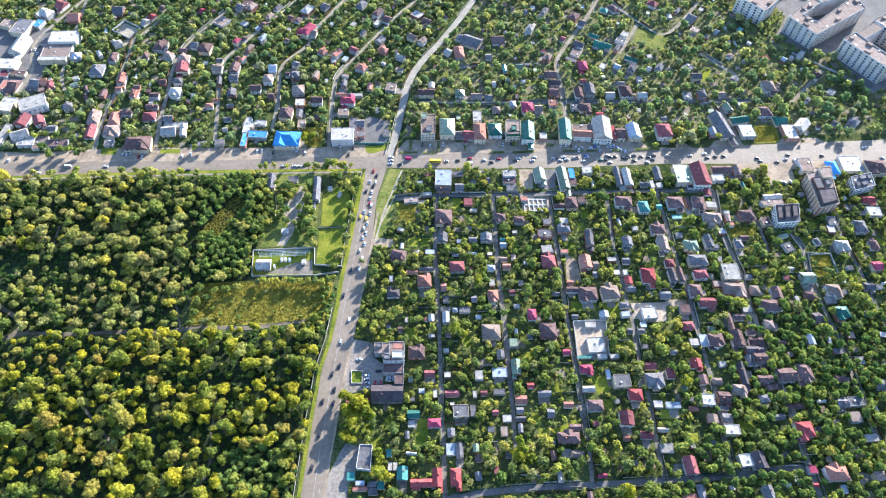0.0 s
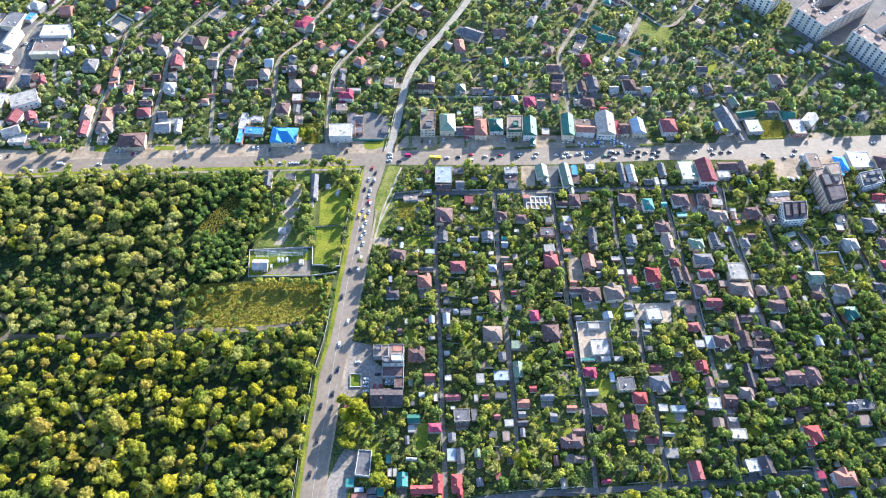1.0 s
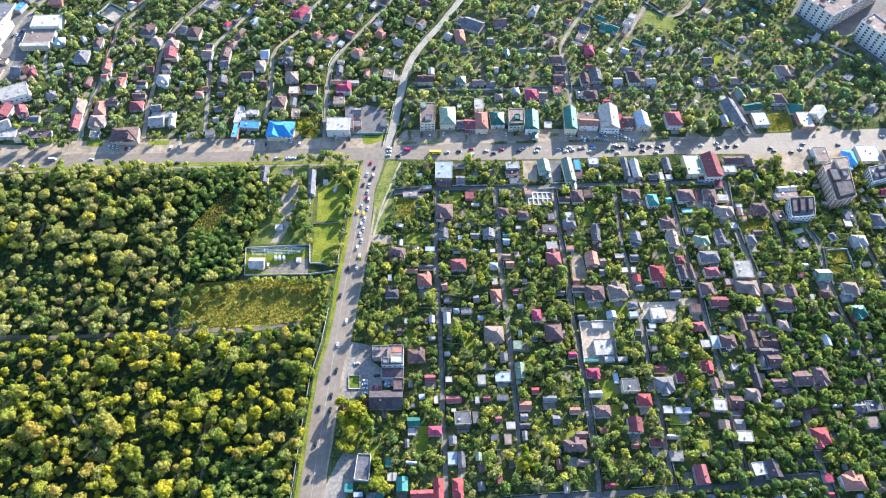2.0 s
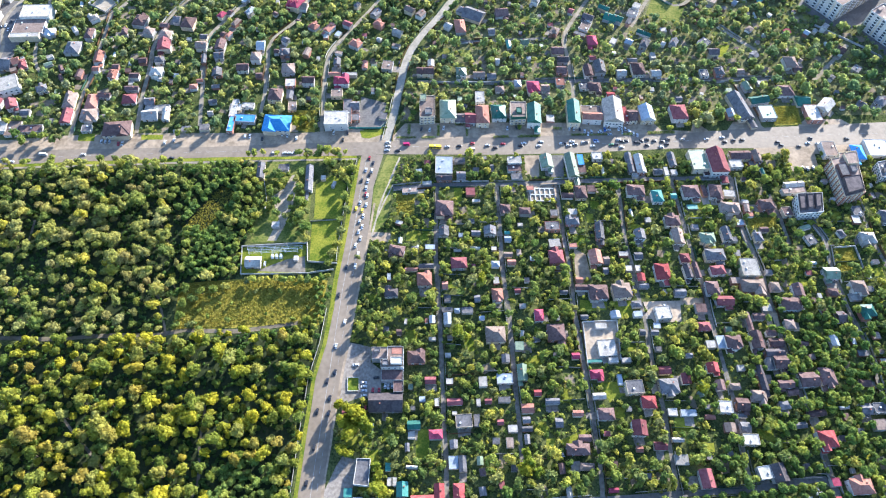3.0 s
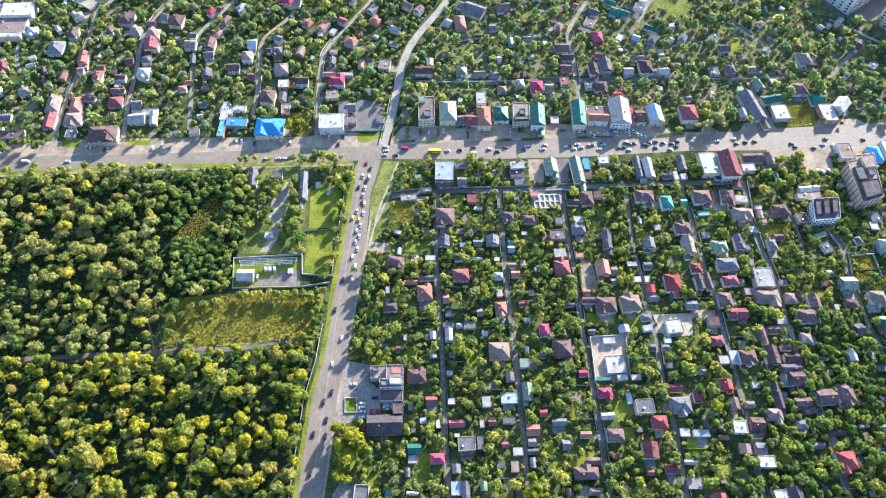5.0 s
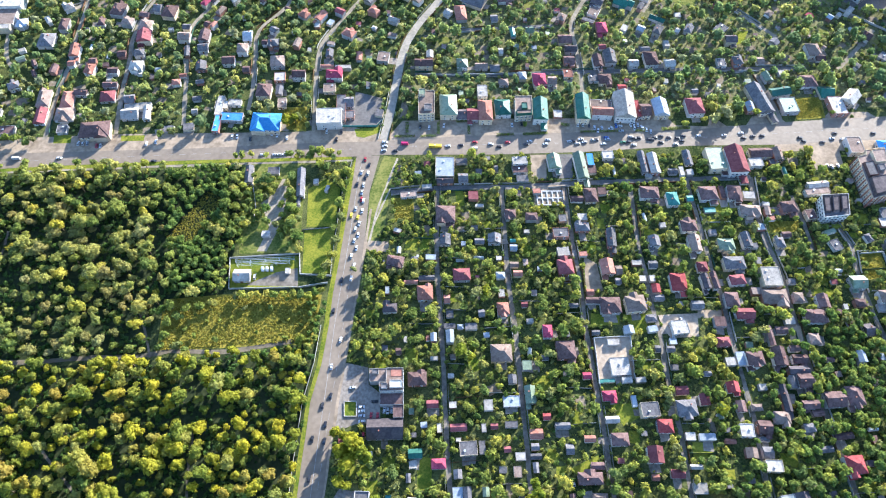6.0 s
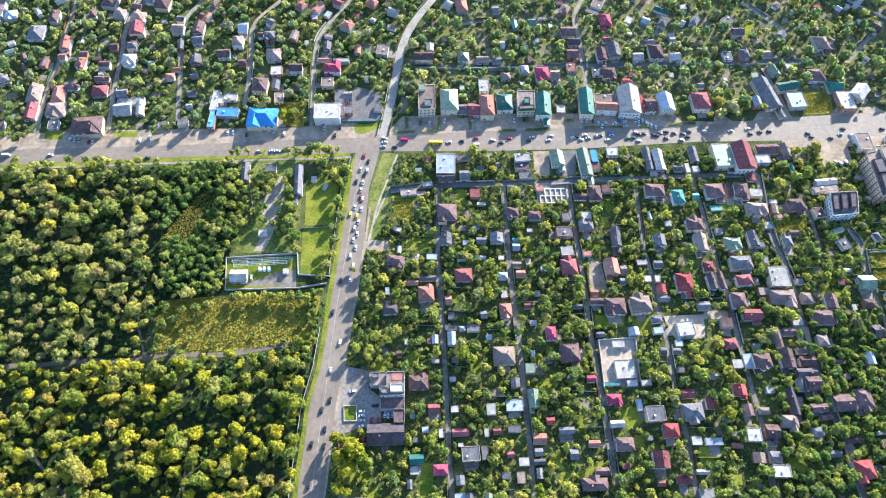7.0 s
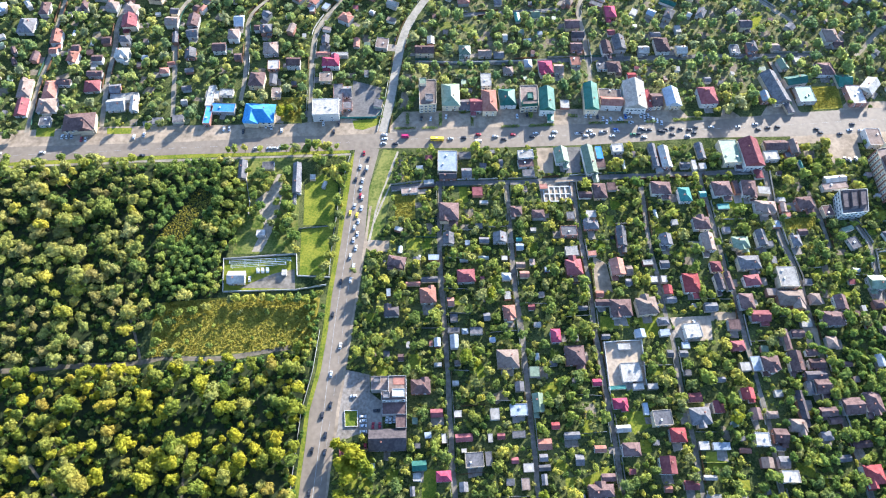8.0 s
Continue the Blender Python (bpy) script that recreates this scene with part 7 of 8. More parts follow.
def crown_shape(seed, clumps, leaves, leaf, tall=1.0, spread=0.56):
    """A crown about one metre in radius: several leafy clumps, each a rough core under loose leaf sprays."""
    rng = np.random.default_rng(seed)
    verts, faces, n = [], [], 0
    centres, radii = [], []
    for k in range(clumps):
        a, u = 2 * math.pi * (k * 0.618 + rng.random() * 0.15), rng.uniform(-0.55, 0.95)
        r = spread * math.sqrt(max(0.05, 1 - (u * 0.85) ** 2)) * rng.uniform(0.55, 1.2)
        centres.append((r * math.cos(a), r * math.sin(a), 0.55 * u * tall))
        radii.append(rng.uniform(0.3, 0.56))
    centres.append((0, 0, 0.15 * tall))
    radii.append(0.62)
    for c, r in zip(centres, radii):
        c = np.array(c)
        core = ICO_V * r * rng.uniform(0.72, 1.0, (12, 1)) + c
        verts.append(core)
        faces.append(ICO_F + n)
        n += 12
        way = rng.normal(size=(leaves, 3))
        way[:, 2] = np.abs(way[:, 2]) * 0.9 - 0.25
        way /= np.linalg.norm(way, axis=1)[:, None]
        spot = c + way * (r * rng.uniform(0.82, 1.16, (leaves, 1)))
        tilt = way + rng.normal(size=(leaves, 3)) * 0.55
        tilt /= np.linalg.norm(tilt, axis=1)[:, None]
        e1 = np.cross(tilt, rng.normal(size=(leaves, 3)))
        e1 /= np.linalg.norm(e1, axis=1)[:, None]
        e2 = np.cross(tilt, e1)
        s = leaf * rng.uniform(0.65, 1.3, (leaves, 1))
        tri = np.stack([spot + e1 * s, spot - 0.5 * e1 * s + 0.87 * e2 * s, spot - 0.5 * e1 * s - 0.87 * e2 * s], 1).reshape(-1, 3)
        verts.append(tri)
        faces.append(np.arange(3 * leaves).reshape(-1, 3) + n)
        n += 3 * leaves
    # no crown is quite round: squeezed one way and leaning a little
    squeeze = np.array((rng.uniform(0.82, 1.0), rng.uniform(1.0, 1.16), rng.uniform(0.88, 1.12)))
    whole = np.concatenate(verts) * squeeze
    whole[:, :2] += whole[:, 2:] * rng.uniform(-0.12, 0.12, 2)
    return whole, np.concatenate(faces)


def trunk_shape(height, radius, seed):
    """A tapered trunk with four limbs, from the ground up."""
    rng = random.Random(seed)
    verts, faces = [], []

    def limb(a, b, r0, r1):
        a, b = Vector(a), Vector(b)
        way = (b - a).normalized()
        s = way.orthogonal().normalized()
        t = way.cross(s)
        n = len(verts)
        for p, r in ((a, r0), (b, r1)):
            for k in range(5):
                q = p + (s * math.cos(k * 1.2566) + t * math.sin(k * 1.2566)) * r
                verts.append(tuple(q))
        for k in range(5):
            faces.append((n + k, n + (k + 1) % 5, n + 5 + (k + 1) % 5))
            faces.append((n + k, n + 5 + (k + 1) % 5, n + 5 + k))

    bend = (rng.uniform(-0.04, 0.04) * height, rng.uniform(-0.04, 0.04) * height, 0.55 * height)
    limb((0, 0, -0.05), bend, radius, radius * 0.7)
    limb(bend, (0, 0, 0.9 * height), radius * 0.7, radius * 0.25)
    for k in range(3):
        a = k * 2.1 + rng.random()
        limb(bend, (0.28 * height * math.cos(a), 0.28 * height * math.sin(a), 0.8 * height), radius * 0.5, radius * 0.15)
    return np.array(verts), np.array(faces)


def triangles(name, verts, faces, mat, tint=None):
    me = bpy.data.meshes.new(name)
    me.vertices.add(len(verts))
    me.vertices.foreach_set("co", np.asarray(verts, np.float32).ravel())
    me.loops.add(3 * len(faces))
    me.loops.foreach_set("vertex_index", np.asarray(faces, np.int32).ravel())
    me.polygons.add(len(faces))
    me.polygons.foreach_set("loop_start", np.arange(0, 3 * len(faces), 3, dtype=np.int32))
    me.materials.append(mat)
    if tint is not None:
        me.attributes.new("tint", "FLOAT", "POINT").data.foreach_set("value", np.asarray(tint, np.float32))
    me.update(calc_edges=True)
    return me


# kinds of tree: crown shapes, leaves, height of the crown's middle and of the tree for a crown radius of one metre
KINDS = {
    "forest": dict(crowns=[crown_shape(s, 8, 32, 0.15, 1.15, 0.6) for s in range(7)], mat=LEAF_FOREST, mid=1.75, top=2.1, label="broad deciduous tree with yellowing green crown", name="forest_tree"),
    "olive": dict(crowns=[crown_shape(s, 8, 32, 0.15, 1.1, 0.6) for s in range(30, 37)], mat=LEAF_OLIVE, mid=1.75, top=2.1, label="deciduous tree with pale olive green crown", name="olive_tree"),
    "golden": dict(crowns=[crown_shape(s, 8, 28, 0.17, 1.05) for s in range(60, 64)], mat=LEAF_GOLD, mid=1.5, top=1.85, label="large yellow-green tree with dense round crown", name="golden_tree"),
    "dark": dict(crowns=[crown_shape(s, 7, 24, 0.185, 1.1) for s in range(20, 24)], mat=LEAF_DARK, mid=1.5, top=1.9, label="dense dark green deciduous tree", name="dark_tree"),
    "garden": dict(crowns=[crown_shape(s, 4, 24, 0.21, 1.0, 0.52) for s in range(40, 50)], mat=LEAF_GARDEN, mid=1.25, top=1.6, label="round green fruit tree in a garden", name="garden_tree"),
    "far_garden": dict(crowns=[crown_shape(s, 4, 16, 0.23, 0.95, 0.48) for s in range(70, 80)], mat=LEAF_FAR_HAZED, mid=1.1, top=1.4, label="round green garden tree beyond the high street", name="far_garden_tree"),
}
for key, kind in KINDS.items():
    kind["trunk"] = trunk_shape(kind["top"], 0.075, len(key))
    kind["trunk_mesh"] = triangles("trunk", *kind["trunk"], BARK)
    kind["meshes"] = [triangles("crown", v + np.array((0, 0, kind["mid"])), f, kind["mat"]) for v, f in kind["crowns"]]
groves = {key: [] for key in KINDS}


def plant(kind, rows):
    """Trees at known places: x, y and the crown's width."""
    for x, y, wide in rows:
        if any(math.hypot(x - hx, y - hy) < 0.5 * min(hw, hd) for hx, hy, hw, hd, _, _ in footprints):
            continue
        groves[kind].append((x, y, wide * (0.535 if kind in ("forest", "olive") else 0.52), True))
        take_line(((x, y), (x + 0.1, y)), wide * 0.3)


plant("golden", ((10.3, -224.1, 13), (2.5, -227.9, 12), (14.4, -228.9, 11), (6.8, -233.8, 11), (-1.3, -216.2, 8), (18.3, -231.3, 9), (4.5, -218.7, 9), (2.7, -246.3, 8), (7.3, -247.7, 6), (119.5, -259.7, 9), (123.7, -255.8, 9), (122.5, -249.4, 7), (129.3, -261.2, 7), (27.3, -270.5, 9), (26.2, -262.7, 8), (29.7, -274, 8), (24.4, -256.7, 7), (-163.3, -188.8, 12), (-222.7, -244.4, 10), (-108.4, -275.5, 11), (-132.6, -251.5, 10), (-78.8, -185.3, 11), (-98, -225.7, 10), (-254.9, -19, 6), (-283.6, -84.6, 9), (-270.2, -84.5, 9), (99.1, -119, 8), (79.7, -161.9, 9), (86, -167.3, 8), (-54.6, 37.2, 8),))
plant("golden", ((-48.1, 41, 8), (-157.4, -215.7, 8), (190.9, -284.1, 10), (249.1, -206.3, 9),))
plant("garden", ((-288.3, -6.1, 6.8), (-273.1, -6.6, 8.1), (-251.6, -5, 8.1), (-229.9, -4.7, 6.8), (-212.7, -3.2, 8.1), (-200.7, -3, 6.8), (-191.8, -2.9, 6.8), (-160.2, -5.2, 8.1), (-92.2, 4.6, 5.4), (-87, 4.5, 6.8), (-79.4, 4.6, 6.8), (-67.8, 4.2, 5.4), (-48.8, 4.3, 8.1), (-41.2, 5.1, 8.1), (-31.1, 6.5, 9.5), (-24.9, 5.8, 9.5), (-18.9, 5.3, 8.1), (-10.9, 7, 5.4), (-33.5, 2.4, 7), (-43.7, 2.1, 6), (-15.7, 2.5, 6),))
plant("garden", ((172.3, -245.8, 9), (178.8, -243.6, 8), (189.1, -253.7, 8), (194.7, -265.6, 9), (187.6, -284.3, 9), (193.6, -283.4, 8), (249.6, -205.8, 9), (215.2, -241.7, 8), (240.8, -245.7, 7), (247.6, -216.3, 7), (255.4, -218.5, 7), (315.2, -140.4, 8), (308.9, -139, 7), (316.1, -217, 9), (322, -219, 8), (99, -120.3, 9), (106.2, -116.8, 7), (49, -95, 7), (60.6, -97.8, 7), (29.8, -151.5, 9), (23.5, -158.6, 8), (36.2, -146.1, 8), (20.9, -148.3, 7), (17.2, -163.1, 7), (83.1, -89.6, 8), (141.2, 35.6, 5),))
plant("garden", ((-11.7, -17.5, 9.5), (-6.7, -26.5, 8.1), (-3.4, -14.1, 9.5), (-18.9, -8.2, 8.1), (-25.1, -6.3, 8.1), (-7.5, -43.1, 9.5), (-5.9, -54.8, 8.1), (-10.7, -63.3, 6.8), (-11.3, -87.3, 8.1), (-14.4, -95.8, 8.1), (-9.3, -75.8, 8.1), (-17.5, -103.7, 6.8),))
plant("garden", ((-77, -118.5, 5.4), (-72.4, -118.5, 6.8), (-66.5, -119, 6.8), (-61.4, -117.9, 5.4), (-54.5, -118.5, 6.8), (-48.9, -119.5, 8.1), (-43.1, -117.9, 5.4), (-36.6, -118.9, 6.8), (-30.6, -119.4, 8.1), (-25.1, -120.5, 8.1), (-21, -117.3, 6.8), (-16.6, -115.6, 6.8), (-125.7, -128.7, 8.1), (-119.3, -126.6, 9.5), (-119.4, -138.9, 8.1), (-113.8, -133.8, 8.1), (-119.6, -149, 8.1), (-122.7, -155.9, 6.8), (-108.2, -128.6, 8.1), (-112, -155.9, 6.8), (-105.5, -157.8, 5.4), (-99.7, -127, 8.1), (-91.5, -124.4, 6.8),))
plant("garden", ((-68.8, -20, 6.8), (-62.6, -21.9, 6.8), (-48.5, -23.7, 8.1), (-45, -33.3, 8.1), (-42, -47.8, 9.5), (-42, -61.8, 9.5), (-51.5, -42.2, 6.8), (-62.9, -47.3, 8.1), (-67.3, -51.6, 6.8), (-76.1, -46.8, 6.8), (-77.8, -61.4, 8.1), (-77.6, -29.1, 5.4), (-36.2, -73.7, 9.5), (-36.9, -81.8, 8.1), (-78.3, -75.6, 6.8), (-61.8, -57.7, 6.8), (-54.3, -60.6, 6.8), (-85.5, -33.7, 8.1), (-85.6, -46.3, 8.1),))
plant("garden", ((-289.5, 22, 9), (-281.8, 15.1, 9), (-274.7, 22.1, 8), (-266.3, 20.8, 8), (-258.2, 18, 7), (-303.1, 38.7, 7), (-282.8, 39, 7), (-293.9, 40.9, 6), (-254, 20.1, 6), (-154, 25.1, 7), (-145.8, 28.1, 7), (-177.8, 28.2, 6), (-58.1, 43.1, 6), (-50.8, 38.8, 6), (-44.8, 42.6, 7), (291.7, 48.1, 9), (300.7, 52.2, 10), (307.9, 46.9, 9), (317.5, 51.4, 8), (325.4, 47.7, 8), (293, 39.6, 7), (276.2, 36.3, 6), (338.4, 46.4, 8), (288.2, 56.3, 8), (324.9, 59.2, 8), (311.1, 60.6, 9), (270.6, 49.7, 6), (405.9, 47.1, 5), (422, 44.1, 4), (47.8, 50, 7),))
plant("garden", ((44.2, 43.2, 6), (51.6, 58.3, 6),))
plant("garden", ((17.8, -93.2, 9), (5, -98.3, 5), (17.3, -114.9, 8), (25.6, -119.8, 7), (18.3, -158.9, 9), (21.9, -151.2, 8), (34, -147.5, 9), (42.8, -151.8, 7), (60.6, -95.8, 9), (85, -90, 9), (62.5, -160.7, 7), (93.1, -120.8, 10), (99, -122.6, 8), (80.8, -122.7, 8), (103, -135, 6), (108.9, -148.2, 7), (118.6, -148.2, 7), (79.9, -156.4, 9), (88.6, -158.5, 8), (83.9, -166.2, 9), (94.5, -173.1, 8), (85.7, -179.8, 7), (79.2, -186.5, 6), (105.2, -175.1, 7), (129.4, -140.9, 8), (139, -131.2, 10), (152.5, -111.6, 8), (164.3, -109.2, 9), (153.5, -145.9, 8), (140.3, -166.2, 9),))
plant("garden", ((133.3, -172.7, 7), (141.2, -180.2, 8), (123.4, -162.7, 6), (131.4, -194, 8), (144.5, -189.5, 8), (152, -178.1, 9), (155.3, -189.2, 7),))
plant("garden", ((144.1, -101.4, 10), (150, -114.3, 8), (163.8, -114.3, 8), (167.5, -142.6, 6), (150.7, -149.8, 9), (246.5, -119.4, 8), (250.8, -121.7, 7), (297.1, -103, 9), (200.3, -173.4, 9), (208.3, -165.8, 8), (197.5, -165.5, 7), (213.3, -175.1, 7), (216.6, -191.9, 8), (203.3, -194.1, 8), (225.2, -170.3, 7), (235.7, -160.9, 8), (238.1, -170.6, 8), (246, -165.4, 7), (241.7, -194.2, 8), (255.9, -178.2, 9), (259.5, -182.6, 8), (285.7, -156.2, 9), (291.8, -150.8, 8), (281.2, -165.7, 8),))
plant("garden", ((275.5, -134.9, 7), (308.3, -138.6, 10), (300.5, -135.2, 8), (341.1, -91.4, 9), (347.2, -102.8, 9), (355.5, -107.9, 8), (330.1, -96.8, 8), (363.9, -96.6, 8), (342.4, -140.7, 9), (353, -143.3, 9), (355.5, -150.7, 8), (339.2, -165.7, 8), (343.6, -185.3, 9), (346.7, -189.7, 8), (327.5, -180.6, 9), (321.3, -187.3, 8), (393.3, -108.2, 9), (400.9, -113.7, 9), (405, -133.1, 10), (411.5, -135.3, 9), (398.3, -158.2, 8), (406.7, -165.7, 8), (392.6, -150.2, 7), (370.2, -160.7, 8),))
plant("garden", ((35.6, -211.6, 8), (43.8, -218.1, 8), (58, -220.3, 8), (60, -215.7, 7), (41.9, -226.3, 7), (96, -230.9, 8), (91.3, -245.2, 8), (98.7, -253.4, 9), (110.4, -253.4, 9), (101.9, -265, 9), (93.9, -272.3, 8), (59.9, -252.7, 7), (65.7, -254.5, 6), (54.1, -260.5, 7), (48.3, -262.3, 7), (115.2, -268.7, 8), (128.3, -272.5, 8), (136.9, -263.1, 8), (145.9, -268.9, 8), (137.7, -274.3, 7), (152.2, -265.1, 8), (159.7, -267.1, 8), (164.2, -263.1, 7), (176.6, -257.5, 8), (171.3, -253.6, 8), (188.4, -257.6, 8), (194.2, -269.2, 8), (202, -269.3, 8), (206.7, -282.8, 10), (212.3, -284.5, 9),))
plant("garden", ((224.4, -282.6, 8), (228.6, -273.1, 7),))
plant("garden", ((210.5, -265.5, 8), (216.2, -267.3, 7), (247.6, -258, 8), (252.3, -269.8, 9), (260, -263.9, 8), (264.1, -269.9, 9), (266.6, -254.1, 8), (261.4, -242.2, 9), (241.6, -250, 8), (291.7, -229.6, 8), (294.6, -233.8, 8), (305.5, -250.5, 9), (309, -258.5, 9), (316.9, -246.5, 9), (292.6, -254.3, 8), (297.4, -258.2, 8), (290.9, -246.2, 8), (350, -262.5, 8), (351, -270.3, 8), (339, -258.7, 9), (342.9, -264.6, 9), (340, -234, 8), (348.9, -242.6, 9), (338.6, -212.7, 9), (345.6, -217.1, 9), (346.7, -225.8, 9), (323.8, -233.7, 7), (383.1, -234.4, 9), (380.2, -225.9, 9),))
plant("far_garden", ((411.3, 96.9, 13), (426.6, 104.5, 11), (450.6, 92.2, 15), (458.4, 84.0, 15), (482.9, 102.6, 12), (393.3, 86.8, 12), (373.7, 85.5, 10), (385.8, 81.0, 11), (461.6, 58.7, 9), (468.7, 54.4, 10), (478.0, 131.5, 11), (484.6, 130.4, 9), (464.7, 119.1, 9), (460.1, 134.0, 10), (434.9, 114.3, 9), (367.2, 94.2, 9), (299.1, 91.3, 13), (279.6, 83.3, 12), (309.5, 45.6, 13), (322.9, 52.0, 12), (301.4, 39.3, 10), (299.1, 132.1, 9), (365.2, 133.1, 9), (350.2, 106.2, 10), (440.7, 103.6, 9), (483.8, 82.7, 10)))
plant("olive", ((-292.7, -54.8, 11), (-272.7, -55.1, 9), (-257.5, -59.1, 9), (-276.1, -38, 9), (-253.1, -37, 8), (-254.4, -19.7, 6), (-223, -31.9, 10), (-219.6, -20.8, 8), (-224.6, -52.8, 9), (-210, -62.4, 10), (-212.8, -45.9, 8), (-195, -49.5, 9), (-184.5, -62.2, 10), (-197.4, -67.5, 9), (-168.3, -50.7, 11), (-165.6, -73.8, 10), (-150.4, -68.5, 11), (-149.4, -54.5, 8), (-256.2, -75.1, 11), (-284.5, -74, 9), (-277.6, -86, 10), (-218, -82.8, 10), (-197.2, -83.2, 11), (-181.1, -85.3, 10), (-143.1, -82.2, 10), (-159.9, -81.1, 8), (-240.1, -64.2, 8), (-189.8, -23.7, 8), (-183.3, -20.4, 8), (-202.9, -27.8, 9),))
plant("olive", ((-179.2, -102, 10), (-178.5, -129.1, 11), (-180.6, -138.7, 10), (-167.4, -137.7, 8), (-163.7, -116.9, 8), (-152, -114.8, 9), (-138.3, -129, 11), (-139.8, -140.6, 9), (-140.6, -95.7, 9),))
plant("forest", ((-157.9, -170.3, 10), (-150.9, -167, 8), (-137.7, -167.9, 10), (-132.8, -174.1, 8), (-141.3, -179.6, 10), (-162.6, -189.5, 12), (-142.7, -190.9, 10), (-131.8, -187.9, 8), (-119.4, -186.5, 10), (-114.2, -172.2, 9), (-107.1, -176.9, 9), (-101.5, -193.6, 11), (-107.7, -195, 9), (-102.9, -167, 8), (-78.4, -185.1, 12), (-85.9, -177.7, 11), (-71, -181.9, 10), (-71.1, -193.7, 11), (-59.4, -191, 10), (-59.4, -178.7, 8), (-49.2, -176.4, 8), (-34.9, -191.1, 10), (-28.3, -195.5, 10), (-25.6, -181.5, 9), (-31, -167.9, 10), (-44.1, -167, 8), (-57, -164.6, 8), (-65.5, -192.9, 9),))
plant("forest", ((-217.6, -209.4, 13), (-218.8, -225.3, 11), (-207.7, -226.7, 9), (-204.6, -212.2, 9), (-196.7, -220.2, 8), (-197.9, -235.8, 12), (-203.9, -237.1, 10), (-222.9, -243.9, 13), (-211.2, -244.6, 9), (-193.3, -247, 10), (-185.6, -242.8, 9), (-183.3, -247.8, 6), (-176.7, -243.4, 7), (-171.4, -212.3, 9), (-171.8, -203.7, 9), (-158.8, -217.9, 7), (-180.6, -222.3, 8), (-154, -230, 12), (-146.8, -236, 12), (-164.7, -235.3, 10), (-139, -231.4, 10), (-149.3, -243.3, 10), (-122.3, -230.8, 8), (-110.8, -235.9, 11), (-109.7, -225, 9), (-127.7, -212.8, 10), (-137.5, -205.9, 9), (-97.4, -225.8, 11), (-97.4, -215.3, 11), (-131.9, -251.5, 11),))
plant("forest", ((-127.5, -256.7, 9), (-111.1, -254.8, 9), (-111.1, -261.1, 11), (-97.2, -258.7, 9), (-86.6, -256.6, 8), (-106.2, -274.3, 12), (-96.5, -271.8, 9), (-128.3, -265.8, 8), (-142.4, -269.9, 10), (-151.6, -264, 9), (-159.1, -262.4, 10), (-186.2, -262.5, 11), (-185.1, -271.7, 11), (-174.5, -275.6, 12), (-206, -280.3, 10), (-195.2, -281.9, 9), (-158.1, -282.9, 12), (-136.1, -284, 13), (-121.4, -284, 8), (-112.3, -283.2, 9), (-88, -285, 11), (-171.2, -260.9, 5), (-211.1, -256.2, 9), (-215.1, -261.5, 8),))
plant("forest", ((-86.5, -212.5, 9), (-85.9, -227.2, 9), (-75.7, -231, 8), (-65.2, -233.7, 10), (-79.7, -239.7, 10), (-62.2, -229.3, 9), (-56.9, -225.2, 9), (-63.3, -249, 8), (-35.6, -221.5, 10), (-27.4, -225.3, 9), (-36.7, -212.6, 9), (-43.3, -224.9, 8), (-39.4, -241.2, 8), (-34, -253.4, 9), (-47.8, -249.4, 9), (-55.7, -249.1, 8), (-26.4, -216.6, 8), (-27.4, -245.3, 8), (-33.4, -275.7, 8), (-52.5, -283, 9), (-61.9, -281.1, 9),))


def scatter(region, kind, spacing, small, large, seed, keep=1.0, clump=0.0, gap=0.0, outside=()):
    """Trees spread over an outline wherever nothing else stands, none closer than spacing."""
    rng = random.Random(seed)
    pts = list(region)
    xs, ys = [p[0] for p in pts], [p[1] for p in pts]
    x0, x1, y0, y1 = max(min(xs), X0 + 2), min(max(xs), X0 + NX - 2), max(min(ys), Y0 + 2), min(max(ys), Y0 + NY - 2)
    ok = inside(pts, CX, CY) & ~taken
    if outside:
        ok &= ~inside(list(outside), CX, CY)
    near = {}
    for _ in range(int((x1 - x0) * (y1 - y0) / (spacing * spacing) * 3.2)):
        x, y = rng.uniform(x0, x1), rng.uniform(y0, y1)
        if not ok[int(x - X0), int(y - Y0)] or rng.random() > keep:
            continue
        if clump and noise.noise(Vector((x / 22, y / 22, seed))) < clump - 0.5 + rng.uniform(-0.25, 0.25):
            continue
        i, j = int(x // spacing), int(y // spacing)
        if any((x - p) ** 2 + (y - q) ** 2 < spacing ** 2 for a in (-1, 0, 1) for b in (-1, 0, 1) for p, q in near.get((i + a, j + b), ())):
            continue
        wide = rng.triangular(small, large, small + 0.3 * (large - small))
        if gap and taken[cells(x - gap * wide, y - gap * wide, x + gap * wide - 1, y + gap * wide - 1)].any():
            continue
        near.setdefault((i, j), []).append((x, y))
        groves[kind].append((x, y, wide / 2, False))


take_area(list(WEED_STRIP))
scatter(FOREST_DARK, "dark", 3.9, 5, 8.5, 11)
take_area(list(FOREST_DARK))
scatter(THICKET_DARK, "dark", 4.0, 5.5, 8, 12)
take_area(list(THICKET_DARK))
scatter(FOREST_NORTH, "olive", 6.3, 3.8, 11.5, 13, clump=0.27)
scatter(FOREST_SOUTH, "forest", 5.9, 3.6, 10.5, 14, clump=0.24)
scatter(ROAD_HEDGE, "dark", 4.0, 4, 6, 15)
scatter(COMPOUND_EAST, "garden", 5.0, 4, 8, 16)
scatter(MEADOW, "garden", 8, 2.4, 5.5, 21, clump=0.5)
scatter(COMPOUND_WEST, "garden", 4.6, 4, 9, 17)
